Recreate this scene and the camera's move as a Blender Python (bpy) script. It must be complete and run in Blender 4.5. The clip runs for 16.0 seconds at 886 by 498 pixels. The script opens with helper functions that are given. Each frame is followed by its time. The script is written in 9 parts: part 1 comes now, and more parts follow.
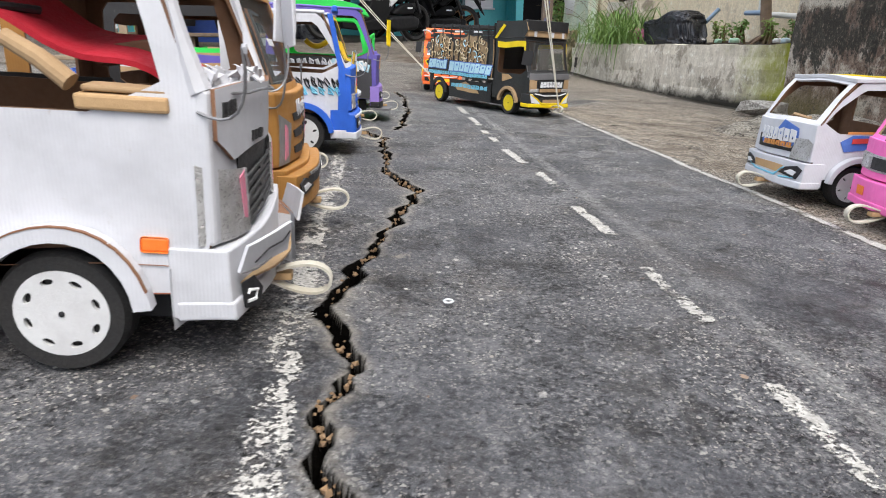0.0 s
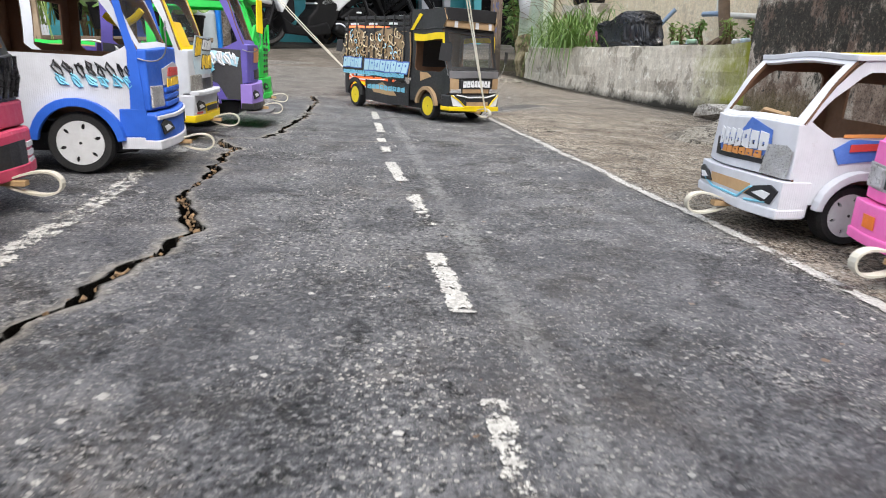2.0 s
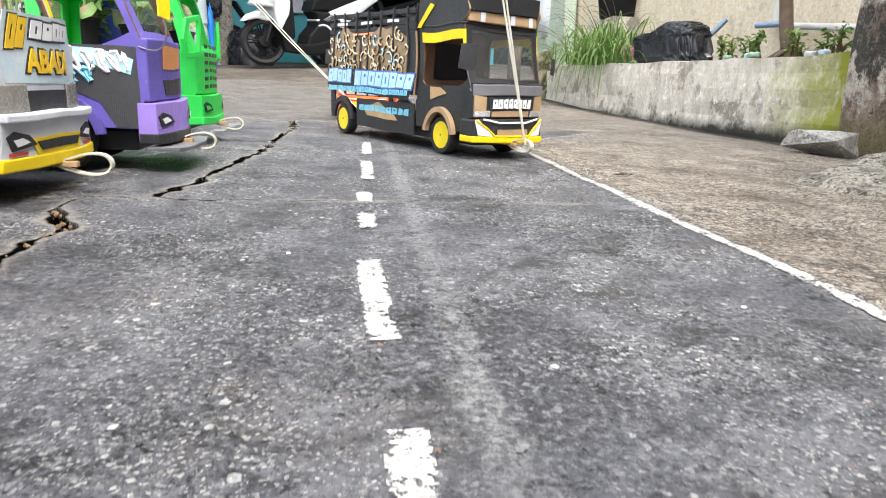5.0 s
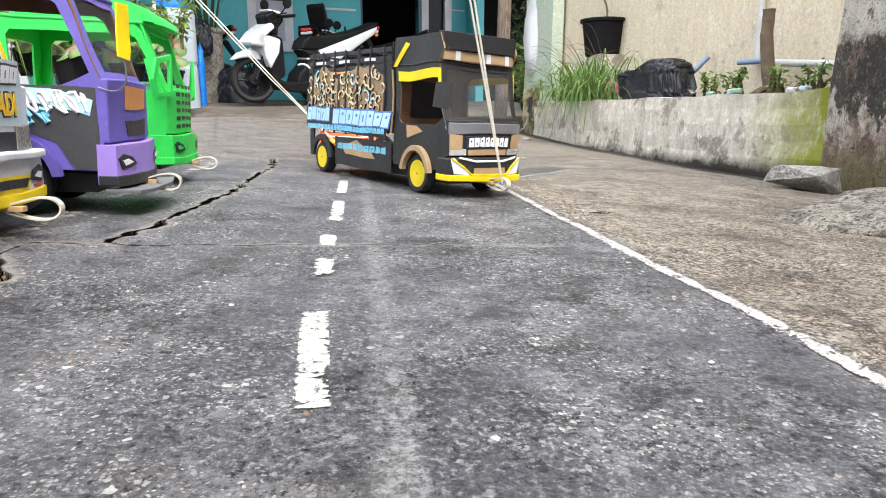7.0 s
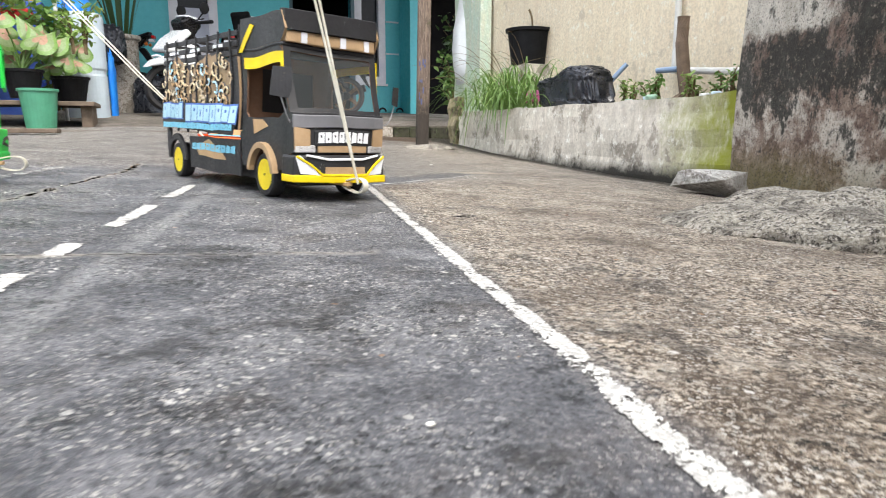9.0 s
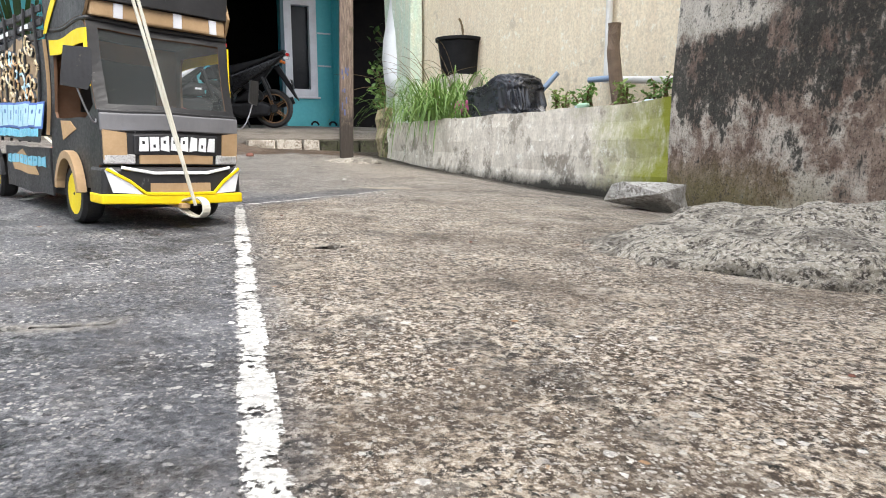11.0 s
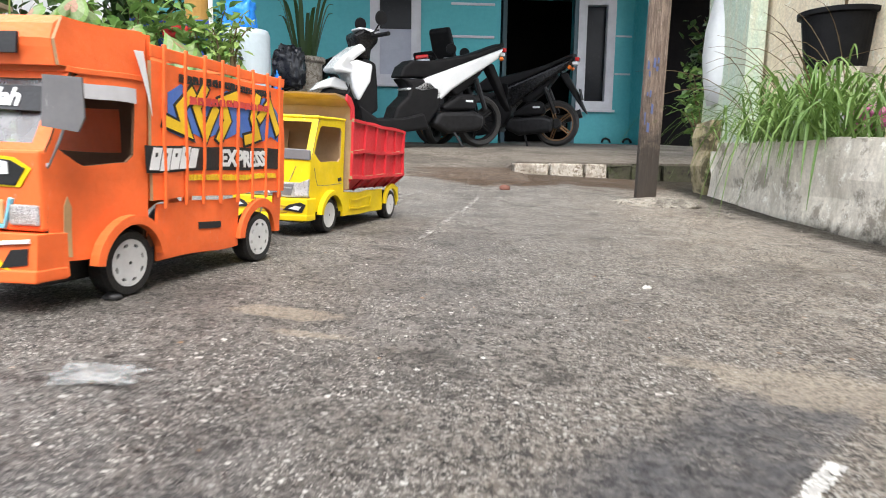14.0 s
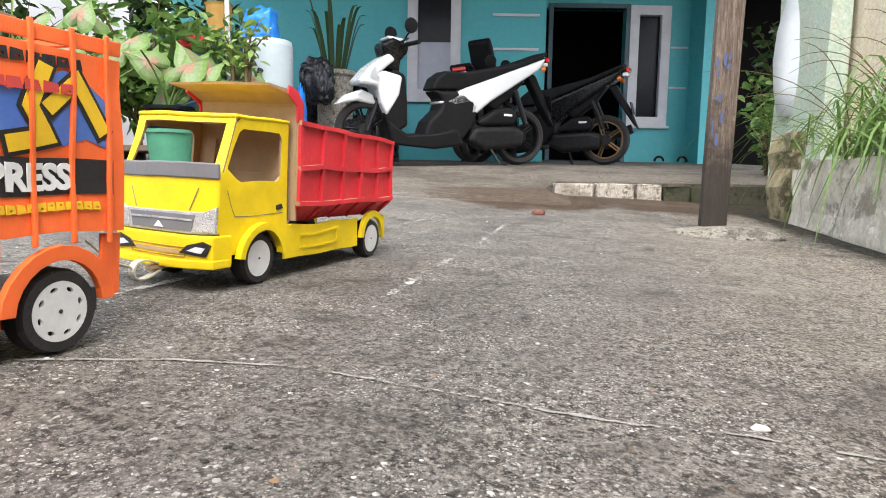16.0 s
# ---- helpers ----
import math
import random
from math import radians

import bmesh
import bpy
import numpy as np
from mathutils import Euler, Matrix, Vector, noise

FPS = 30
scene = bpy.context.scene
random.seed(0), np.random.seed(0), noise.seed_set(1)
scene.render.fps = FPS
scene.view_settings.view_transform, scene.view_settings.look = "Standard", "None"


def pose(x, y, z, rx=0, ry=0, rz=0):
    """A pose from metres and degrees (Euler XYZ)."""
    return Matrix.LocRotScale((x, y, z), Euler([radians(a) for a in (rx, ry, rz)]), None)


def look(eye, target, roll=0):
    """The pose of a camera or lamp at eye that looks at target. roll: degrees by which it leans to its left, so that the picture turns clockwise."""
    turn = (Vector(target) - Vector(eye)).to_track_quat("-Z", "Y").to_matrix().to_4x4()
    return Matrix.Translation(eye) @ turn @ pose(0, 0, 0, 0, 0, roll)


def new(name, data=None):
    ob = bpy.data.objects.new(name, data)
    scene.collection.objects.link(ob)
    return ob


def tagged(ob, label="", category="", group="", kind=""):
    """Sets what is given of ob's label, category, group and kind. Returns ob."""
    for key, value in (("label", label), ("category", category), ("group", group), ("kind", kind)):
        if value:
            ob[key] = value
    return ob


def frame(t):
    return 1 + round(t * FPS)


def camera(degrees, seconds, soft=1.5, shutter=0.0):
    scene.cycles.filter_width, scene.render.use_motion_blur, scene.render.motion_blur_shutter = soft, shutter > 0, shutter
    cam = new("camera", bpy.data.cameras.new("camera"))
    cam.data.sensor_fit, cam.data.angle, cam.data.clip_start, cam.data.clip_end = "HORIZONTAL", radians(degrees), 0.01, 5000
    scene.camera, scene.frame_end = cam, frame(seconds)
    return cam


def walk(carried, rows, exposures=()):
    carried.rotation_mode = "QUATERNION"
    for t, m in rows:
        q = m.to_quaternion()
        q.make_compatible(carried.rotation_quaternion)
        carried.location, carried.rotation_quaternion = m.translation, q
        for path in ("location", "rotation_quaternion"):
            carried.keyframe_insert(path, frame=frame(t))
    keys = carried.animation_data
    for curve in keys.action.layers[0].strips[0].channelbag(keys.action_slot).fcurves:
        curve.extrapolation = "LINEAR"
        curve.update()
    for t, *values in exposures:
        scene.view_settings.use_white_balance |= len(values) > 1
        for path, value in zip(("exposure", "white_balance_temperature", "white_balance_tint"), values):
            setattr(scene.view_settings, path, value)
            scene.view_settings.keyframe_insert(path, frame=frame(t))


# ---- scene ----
cam = camera(69.1, 16.0, soft=1.0, shutter=0.22)
PATH = [
    (0, (0.024, 0.006, 0.278), (0.056, 1.911, -0.331), 0.5),
    (0.5, (0.09, 0.056, 0.264), (0.144, 1.964, -0.334), 0.2),
    (1, (0.163, 0.128, 0.24), (0.242, 2.037, -0.35), 0.1),
    (1.5, (0.219, 0.259, 0.245), (0.324, 2.169, -0.338), 0.3),
    (2, (0.23, 0.397, 0.222), (0.354, 2.307, -0.356), 0.5),
    (2.5, (0.245, 0.571, 0.241), (0.376, 2.484, -0.331), 0.5),
    (3, (0.255, 0.778, 0.2), (0.38, 2.69, -0.371), 0.4),
    (3.5, (0.253, 0.892, 0.161), (0.369, 2.809, -0.396), 0.5),
    (4, (0.248, 0.966, 0.156), (0.356, 2.889, -0.385), 0.4),
    (4.5, (0.245, 1.011, 0.167), (0.349, 2.938, -0.36), 0.4),
    (5, (0.248, 1.06, 0.187), (0.344, 2.991, -0.327), 0.4),
    (5.2, (0.25, 1.077, 0.2), (0.345, 3.011, -0.302), 0.3),
    (7.5, (0.296, 1.094, 0.184), (0.431, 3.05, -0.213), 0.2),
    (8, (0.308, 1.089, 0.169), (0.467, 3.045, -0.219), 0.3),
    (8.5, (0.361, 1.119, 0.18), (0.547, 3.074, -0.198), 0.1),
    (9, (0.481, 1.252, 0.149), (0.761, 3.198, -0.217), 0.2),
    (9.5, (0.529, 1.382, 0.147), (0.892, 3.317, -0.207), 0.1),
    (9.7, (0.564, 1.416, 0.153), (0.951, 3.347, -0.196), 0.3),
    (11.8, (0.669, 1.68, 0.123), (1.131, 3.6, -0.192), -0.2),
    (12, (0.688, 1.803, 0.14), (1.119, 3.728, -0.186), -0.8),
    (12.3, (0.69, 1.878, 0.189), (1.01, 3.826, -0.127), 0.4),
    (12.5, (0.691, 2.033, 0.197), (0.925, 3.994, -0.117), 0.6),
    (12.6, (0.712, 2.103, 0.209), (0.903, 4.068, -0.108), 0.5),
    (13, (0.735, 2.345, 0.219), (0.717, 4.32, -0.091), 0.7),
    (13.5, (0.744, 2.733, 0.199), (0.447, 4.688, -0.098), 0.8),
    (14, (0.715, 2.976, 0.202), (0.309, 4.914, -0.08), 0.8),
    (14.5, (0.711, 3.213, 0.207), (0.275, 5.148, -0.047), 1.3),
    (15, (0.732, 3.307, 0.207), (0.268, 5.236, -0.044), 0.9),
    (15.5, (0.726, 3.423, 0.201), (0.218, 5.342, -0.041), 0.9),
    (16, (0.717, 3.48, 0.202), (0.165, 5.389, -0.024), 0.9),
]
walk(cam, [(t, look(eye, target, roll)) for t, eye, target, roll in PATH],
     [(0, 1.15), (1.5, 1.3), (2.5, 1.38), (3.5, 1.84), (4.2, 1.94), (5, 1.82), (9, 1.74), (12.5, 1.74), (16, 1.77)])

# ---------- world, sun, exposure ----------
world = bpy.data.worlds.new("sky")
scene.world = world
world.use_nodes = True
wn = world.node_tree.nodes
sky = wn.new("ShaderNodeTexSky")
sky.sky_type, sky.sun_disc, sky.sun_elevation, sky.sun_rotation = "NISHITA", False, radians(57), radians(145)
sky.air_density, sky.dust_density = 1.0, 4.0
sky_soft = wn.new("ShaderNodeMix")
sky_soft.data_type = "RGBA"
sky_soft.inputs["Factor"].default_value = 0.6
sky_soft.inputs["B"].default_value = (9.0, 9.2, 9.6, 1)
world.node_tree.links.new(sky.outputs[0], sky_soft.inputs["A"])
world.node_tree.links.new(sky_soft.outputs["Result"], wn["Background"].inputs[0])
wn["Background"].inputs[1].default_value = 0.132
sun_data = bpy.data.lights.new("sun", "SUN")
sun_data.energy, sun_data.angle, sun_data.color = 1.3, radians(30), (1.0, 0.97, 0.92)
sun = new("sun", sun_data)
sun.matrix_world = look((0, 0, 6), (-1.4, 3.6, 0))

# ---------- materials ----------
def nd(t, kind, **inputs):
    n = t.nodes.new(kind)
    for k, v in inputs.items():
        n.inputs[k.replace("_", " ")].default_value = v
    return n


def rgba(c):
    return (c[0], c[1], c[2], 1)


def noise_at(t, coord, scale, detail=4, rough=0.6):
    n = nd(t, "ShaderNodeTexNoise", Scale=scale, Detail=detail, Roughness=rough)
    t.links.new(coord, n.inputs["Vector"])
    return n.outputs["Fac"]


def ramp(t, fac, lo, hi, a=0.0, b=1.0):
    n = nd(t, "ShaderNodeMapRange")
    n.inputs["From Min"].default_value, n.inputs["From Max"].default_value = lo, hi
    n.inputs["To Min"].default_value, n.inputs["To Max"].default_value = a, b
    t.links.new(fac, n.inputs["Value"])
    return n.outputs["Result"]


def blend(t, fac, a, b):
    n = t.nodes.new("ShaderNodeMix")
    n.data_type = "RGBA"
    if isinstance(fac, (int, float)):
        n.inputs["Factor"].default_value = fac
    else:
        t.links.new(fac, n.inputs["Factor"])
    for key, v in (("A", a), ("B", b)):
        if isinstance(v, tuple):
            n.inputs[key].default_value = rgba(v)
        else:
            t.links.new(v, n.inputs[key])
    return n.outputs["Result"]


def calc(t, op, a, b=0.0):
    n = t.nodes.new("ShaderNodeMath")
    n.operation = op
    for i, v in enumerate((a, b)):
        if isinstance(v, (int, float)):
            n.inputs[i].default_value = v
        else:
            t.links.new(v, n.inputs[i])
    return n.outputs[0]


def begin(name):
    m = bpy.data.materials.new(name)
    m.use_nodes = True
    t = m.node_tree
    co = t.nodes.new("ShaderNodeTexCoord")
    return m, t, co.outputs["Object"], t.nodes["Principled BSDF"]


def bump(t, bsdf, height, strength, distance):
    b = nd(t, "ShaderNodeBump", Strength=strength, Distance=distance)
    t.links.new(height, b.inputs["Height"])
    t.links.new(b.outputs[0], bsdf.inputs["Normal"])


def surf(name, base, alt, scale=12, rough=0.6, metal=0.0, relief=0.25, depth=0.002, grime=None, grime_at=0.62, coat=0.0, vary=0.0, spec=0.5):
    """A surface with a coarse and a fine variation, grime in patches and fine relief."""
    m, t, co, p = begin(name)
    coarse, fine = noise_at(t, co, scale, 5), noise_at(t, co, scale * 9, 4, 0.7)
    col = blend(t, ramp(t, coarse, 0.35, 0.68), base, alt)
    col = blend(t, ramp(t, fine, 0.3, 0.75, 0.0, 0.35), col, tuple(0.72 * v for v in base))
    if grime:
        col = blend(t, ramp(t, noise_at(t, co, scale * 2.3, 8, 0.72), grime_at, grime_at + 0.12, 0, 0.85), col, grime)
    if vary:
        info = t.nodes.new("ShaderNodeObjectInfo")
        hsv = t.nodes.new("ShaderNodeHueSaturation")
        t.links.new(ramp(t, info.outputs["Random"], 0, 1, 1 - vary, 1 + vary), hsv.inputs["Value"])
        t.links.new(col, hsv.inputs["Color"])
        col = hsv.outputs[0]
    t.links.new(col, p.inputs["Base Color"])
    t.links.new(ramp(t, fine, 0.3, 0.7, max(rough - 0.12, 0.03), min(rough + 0.12, 1)), p.inputs["Roughness"])
    p.inputs["Metallic"].default_value, p.inputs["Coat Weight"].default_value = metal, coat
    p.inputs["Specular IOR Level"].default_value = spec
    if relief:
        bump(t, p, calc(t, "ADD", fine, calc(t, "MULTIPLY", coarse, 0.6)), relief, depth)
    return m


def pebbled(t, co, scale, share, size, soft=0.08):
    """Scattered grains: a mask of single grains, a random tone for each and the height of a rounded top."""
    vor = nd(t, "ShaderNodeTexVoronoi", Scale=scale, Randomness=1.0)
    t.links.new(co, vor.inputs["Vector"])
    tone = t.nodes.new("ShaderNodeSeparateColor")
    t.links.new(vor.outputs["Color"], tone.inputs[0])
    chosen = calc(t, "LESS_THAN", tone.outputs[0], share)
    radius = ramp(t, tone.outputs[1], 0, 1, size * 0.45, size)
    inside = ramp(t, calc(t, "SUBTRACT", radius, vor.outputs["Distance"]), 0, soft)
    return calc(t, "MULTIPLY", inside, chosen), tone.outputs[2]


def damp_mask(t, co, a, b):
    """Wet soil washed against the kerb; a runs along the house front and b towards it."""
    n = noise_at(t, co, 2.4, 7, 0.7)
    bb = calc(t, "ADD", b, calc(t, "MULTIPLY", calc(t, "SUBTRACT", n, 0.5), 1.6))
    aa = calc(t, "ADD", a, calc(t, "MULTIPLY", calc(t, "SUBTRACT", noise_at(t, co, 3.1, 5, 0.7), 0.5), 1.2))
    band = calc(t, "MULTIPLY", ramp(t, bb, 2.75, 2.95), ramp(t, b, 3.86, 3.95, 1, 0))
    return calc(t, "MULTIPLY", calc(t, "MULTIPLY", band, ramp(t, aa, -0.1, 0.15)), ramp(t, n, 0.3, 0.5, 0.55, 0.92))


def ground_material():
    m, t, co, p = begin("old_asphalt_and_concrete")
    sep = t.nodes.new("ShaderNodeSeparateXYZ")
    t.links.new(co, sep.inputs[0])
    x, y = sep.outputs[0], sep.outputs[1]
    # coordinates bent a little, so that grains are ragged
    bend = nd(t, "ShaderNodeTexNoise", Scale=260.0, Detail=2.0)
    t.links.new(co, bend.inputs["Vector"])
    shift = t.nodes.new("ShaderNodeVectorMath")
    shift.operation = "SCALE"
    shift.inputs["Scale"].default_value = 0.0045
    t.links.new(bend.outputs["Color"], shift.inputs[0])
    ragged = t.nodes.new("ShaderNodeVectorMath")
    t.links.new(co, ragged.inputs[0])
    t.links.new(shift.outputs[0], ragged.inputs[1])
    rag = ragged.outputs[0]
    big, mid, fine = noise_at(t, co, 2.6, 5), noise_at(t, co, 22, 6, 0.7), noise_at(t, co, 190, 5, 0.8)
    grit = noise_at(t, co, 75, 6, 0.8)
    scab = noise_at(t, co, 11, 9, 0.78)
    wob = calc(t, "MULTIPLY", calc(t, "SUBTRACT", mid, 0.5), 0.05)
    d1 = calc(t, "SUBTRACT", calc(t, "ADD", x, calc(t, "MULTIPLY", y, 0.068)), 0.715)
    d2 = calc(t, "SUBTRACT", calc(t, "MULTIPLY", calc(t, "SUBTRACT", x, 0.522), 0.833), calc(t, "MULTIPLY", calc(t, "SUBTRACT", y, 2.88), 0.553))
    d = calc(t, "ADD", calc(t, "MINIMUM", d1, d2), wob)
    tan = ramp(t, d, 0.0, 0.05)
    far = ramp(t, calc(t, "ADD", y, calc(t, "MULTIPLY", big, 1.1)), 3.45, 4.0)
    pale_grain, pale_tone = pebbled(t, rag, 210, 0.3, 0.48, 0.05)
    fine_grain, fine_tone = pebbled(t, rag, 420, 0.5, 0.6)
    pit = ramp(t, noise_at(t, co, 130, 6, 0.75), 0.36, 0.41, 1, 0)
    # dark painted asphalt, scabbed and rubbed
    dark = blend(t, ramp(t, big, 0.38, 0.66), ROAD_A, ROAD_B)
    dark = blend(t, ramp(t, scab, 0.52, 0.56, 0, 0.65), dark, ROAD_C)
    dark = blend(t, ramp(t, mid, 0.36, 0.46, 0.75, 0), dark, (0.028, 0.028, 0.03))
    dark = blend(t, ramp(t, fine, 0.54, 0.6, 0, 0.62), dark, ROAD_D)
    dark = blend(t, ramp(t, fine, 0.41, 0.46, 0.8, 0), dark, (0.016, 0.016, 0.017))
    brown = ramp(t, noise_at(t, co, 4.2, 6, 0.7), 0.52, 0.68, 0, 0.6)
    dark = blend(t, brown, dark, blend(t, ramp(t, grit, 0.46, 0.56), (0.05, 0.04, 0.032), (0.15, 0.12, 0.095)))
    # a broad pale line, all but rubbed out
    off = calc(t, "ABSOLUTE", calc(t, "SUBTRACT", calc(t, "ADD", x, calc(t, "MULTIPLY", y, 0.073)), 0.386))
    rubbed = calc(t, "MULTIPLY", ramp(t, calc(t, "ADD", off, calc(t, "MULTIPLY", calc(t, "SUBTRACT", mid, 0.5), 0.06)), 0.007, 0.015, 1, 0), calc(t, "MULTIPLY", ramp(t, grit, 0.4, 0.52, 0.25, 0.95), ramp(t, fine, 0.44, 0.54, 0.35, 1.0)))
    dark = blend(t, calc(t, "MULTIPLY", rubbed, 0.7), dark, (0.42, 0.42, 0.41))
    # bare concrete
    pale = blend(t, ramp(t, grit, 0.46, 0.51), (0.05, 0.038, 0.03), CONC_A)
    pale = blend(t, ramp(t, scab, 0.48, 0.55, 0, 0.8), pale, CONC_B)
    pale = blend(t, ramp(t, fine, 0.52, 0.57, 0, 0.9), pale, CONC_C)
    pale = blend(t, ramp(t, fine, 0.42, 0.47, 0.85, 0), pale, (0.03, 0.022, 0.017))
    pale = blend(t, ramp(t, noise_at(t, co, 3.0, 7, 0.72), 0.5, 0.58, 0, 0.55), pale, (0.1, 0.075, 0.055))
    pale = blend(t, ramp(t, noise_at(t, co, 4.6, 8, 0.75), 0.56, 0.63, 0, 0.55), pale, (0.56, 0.5, 0.42))
    grey = blend(t, ramp(t, grit, 0.42, 0.56), (0.046, 0.042, 0.038), (0.21, 0.194, 0.176))
    grey = blend(t, ramp(t, scab, 0.53, 0.64, 0, 0.5), grey, (0.28, 0.255, 0.225))
    grey = blend(t, ramp(t, big, 0.46, 0.58, 0.0, 0.5), grey, (0.075, 0.072, 0.07))
    grey = blend(t, ramp(t, fine, 0.53, 0.59, 0, 0.7), grey, (0.34, 0.318, 0.29))
    grey = blend(t, ramp(t, fine, 0.41, 0.46, 0.65, 0), grey, (0.03, 0.028, 0.026))
    col = blend(t, tan, dark, pale)
    tan_far = ramp(t, calc(t, "ADD", x, calc(t, "MULTIPLY", big, 0.5)), 0.8, 1.4, 0.05, 0.7)
    col = blend(t, far, col, blend(t, tan_far, grey, pale))
    # grains of aggregate and flecks of worn paint, thicker in some patches
    crowd = ramp(t, noise_at(t, co, 5.5, 6, 0.7), 0.4, 0.56, 0.08, 1.0)
    pick = ramp(t, pale_tone, 0.0, 0.8, 0.2, 1.0)
    col = blend(t, calc(t, "MULTIPLY", calc(t, "MULTIPLY", pale_grain, pick), crowd), col, (0.68, 0.66, 0.61))
    col = blend(t, calc(t, "MULTIPLY", calc(t, "MULTIPLY", fine_grain, ramp(t, fine_tone, 0.1, 0.8, 0.0, 1.0)), crowd), col, (0.58, 0.55, 0.5))
    col = blend(t, calc(t, "MULTIPLY", pit, 0.92), col, (0.012, 0.017, 0.016))
    spot, spot_tone = pebbled(t, rag, 92, 0.1, 0.36, 0.05)
    col = blend(t, calc(t, "MULTIPLY", calc(t, "MULTIPLY", spot, ramp(t, spot_tone, 0.0, 0.5, 0.3, 0.95)), ramp(t, crowd, 0.1, 0.6, 0.35, 1.0)), col, blend(t, ramp(t, spot_tone, 0.9, 0.93), (0.72, 0.7, 0.66), (0.4, 0.24, 0.13)))
    skin = calc(t, "MULTIPLY", ramp(t, noise_at(t, co, 3.4, 7, 0.66), 0.455, 0.54), ramp(t, far, 0.2, 0.6, 1, 0))
    col = blend(t, calc(t, "MULTIPLY", calc(t, "MULTIPLY", skin, calc(t, "SUBTRACT", 1.0, tan)), 0.4), col, blend(t, ramp(t, scab, 0.42, 0.58), (0.085, 0.087, 0.098), (0.18, 0.183, 0.2)))
    blotch = ramp(t, noise_at(t, co, 7.5, 8, 0.75), 0.55, 0.62, 0, 0.55)
    col = blend(t, blotch, col, (0.035, 0.032, 0.03))
    # smooth dark strip beside the short line
    strip = calc(t, "MULTIPLY", calc(t, "MULTIPLY", ramp(t, calc(t, "ADD", d2, wob), -0.13, -0.09), ramp(t, d2, -0.012, -0.004, 1, 0)), calc(t, "MULTIPLY", ramp(t, y, 2.88, 3.0), ramp(t, calc(t, "ADD", y, wob), 3.55, 3.66, 1, 0)))
    col = blend(t, calc(t, "MULTIPLY", strip, ramp(t, scab, 0.4, 0.6, 0.85, 0.35)), col, blend(t, ramp(t, grit, 0.4, 0.6), (0.05, 0.05, 0.055), (0.12, 0.12, 0.128)))
    # smears of pale cement
    for sx, sy, rx, ry in ((0.36, 3.68, 0.065, 0.026), (0.45, 3.605, 0.05, 0.014), (0.95, 3.63, 0.12, 0.06)):
        far_x, far_y = calc(t, "DIVIDE", calc(t, "SUBTRACT", x, sx), rx), calc(t, "DIVIDE", calc(t, "SUBTRACT", y, sy), ry)
        reach = calc(t, "ADD", calc(t, "ADD", calc(t, "MULTIPLY", far_x, far_x), calc(t, "MULTIPLY", far_y, far_y)), calc(t, "MULTIPLY", calc(t, "SUBTRACT", scab, 0.5), 9.0))
        col = blend(t, calc(t, "MULTIPLY", ramp(t, reach, 0.4, 1.2, 0.6, 0), ramp(t, fine, 0.4, 0.55, 0.4, 1.0)), col, (0.5, 0.42, 0.32))
    # pale scuffs of cement
    scuff = calc(t, "MULTIPLY", ramp(t, noise_at(t, co, 6.5, 8, 0.75), 0.635, 0.68), ramp(t, grit, 0.42, 0.54, 0.1, 0.75))
    col = blend(t, scuff, col, (0.46, 0.42, 0.36))
    # damp soil by the kerb
    ha = calc(t, "ADD", calc(t, "MULTIPLY", calc(t, "SUBTRACT", x, 0.717), 0.963), calc(t, "MULTIPLY", calc(t, "SUBTRACT", y, 3.48), 0.269))
    hb = calc(t, "ADD", calc(t, "MULTIPLY", calc(t, "SUBTRACT", x, 0.717), -0.269), calc(t, "MULTIPLY", calc(t, "SUBTRACT", y, 3.48), 0.963))
    wet = damp_mask(t, co, ha, hb)
    col = blend(t, wet, col, blend(t, ramp(t, mid, 0.42, 0.6), (0.045, 0.028, 0.017), (0.11, 0.072, 0.046)))
    # dark strip on the ground along the planter wall
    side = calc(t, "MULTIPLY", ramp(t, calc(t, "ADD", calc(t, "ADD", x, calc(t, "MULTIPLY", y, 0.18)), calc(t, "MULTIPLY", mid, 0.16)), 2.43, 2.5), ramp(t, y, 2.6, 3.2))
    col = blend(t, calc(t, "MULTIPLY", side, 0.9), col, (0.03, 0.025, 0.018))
    # crumbled pale edge along the crack
    edge = t.nodes.new("ShaderNodeAttribute")
    edge.attribute_name = "crumble"
    col = blend(t, calc(t, "MULTIPLY", edge.outputs["Fac"], ramp(t, grit, 0.42, 0.54, 0.35, 1.0)), col, (0.46, 0.42, 0.36))
    # shade down in the cracks is put in as near black with brown grit
    cleft_shade = t.nodes.new("ShaderNodeAttribute")
    cleft_shade.attribute_name = "cleft"
    col = blend(t, cleft_shade.outputs["Fac"], col, blend(t, ramp(t, grit, 0.66, 0.72), (0.005, 0.0045, 0.004), (0.1, 0.055, 0.025)))
    t.links.new(col, p.inputs["Base Color"])
    t.links.new(ramp(t, mid, 0.35, 0.7, 0.42, 0.75), p.inputs["Roughness"])
    t.links.new(calc(t, "MULTIPLY", calc(t, "SUBTRACT", 1.0, cleft_shade.outputs["Fac"]), 0.24), p.inputs["Specular IOR Level"])
    lift = calc(t, "ADD", calc(t, "MULTIPLY", pale_grain, 0.35), calc(t, "MULTIPLY", pit, -0.5))
    bump(t, p, calc(t, "ADD", lift, calc(t, "ADD", calc(t, "MULTIPLY", grit, 1.0), calc(t, "ADD", calc(t, "MULTIPLY", fine, 0.7), mid))), 1.0, 0.008)
    return m


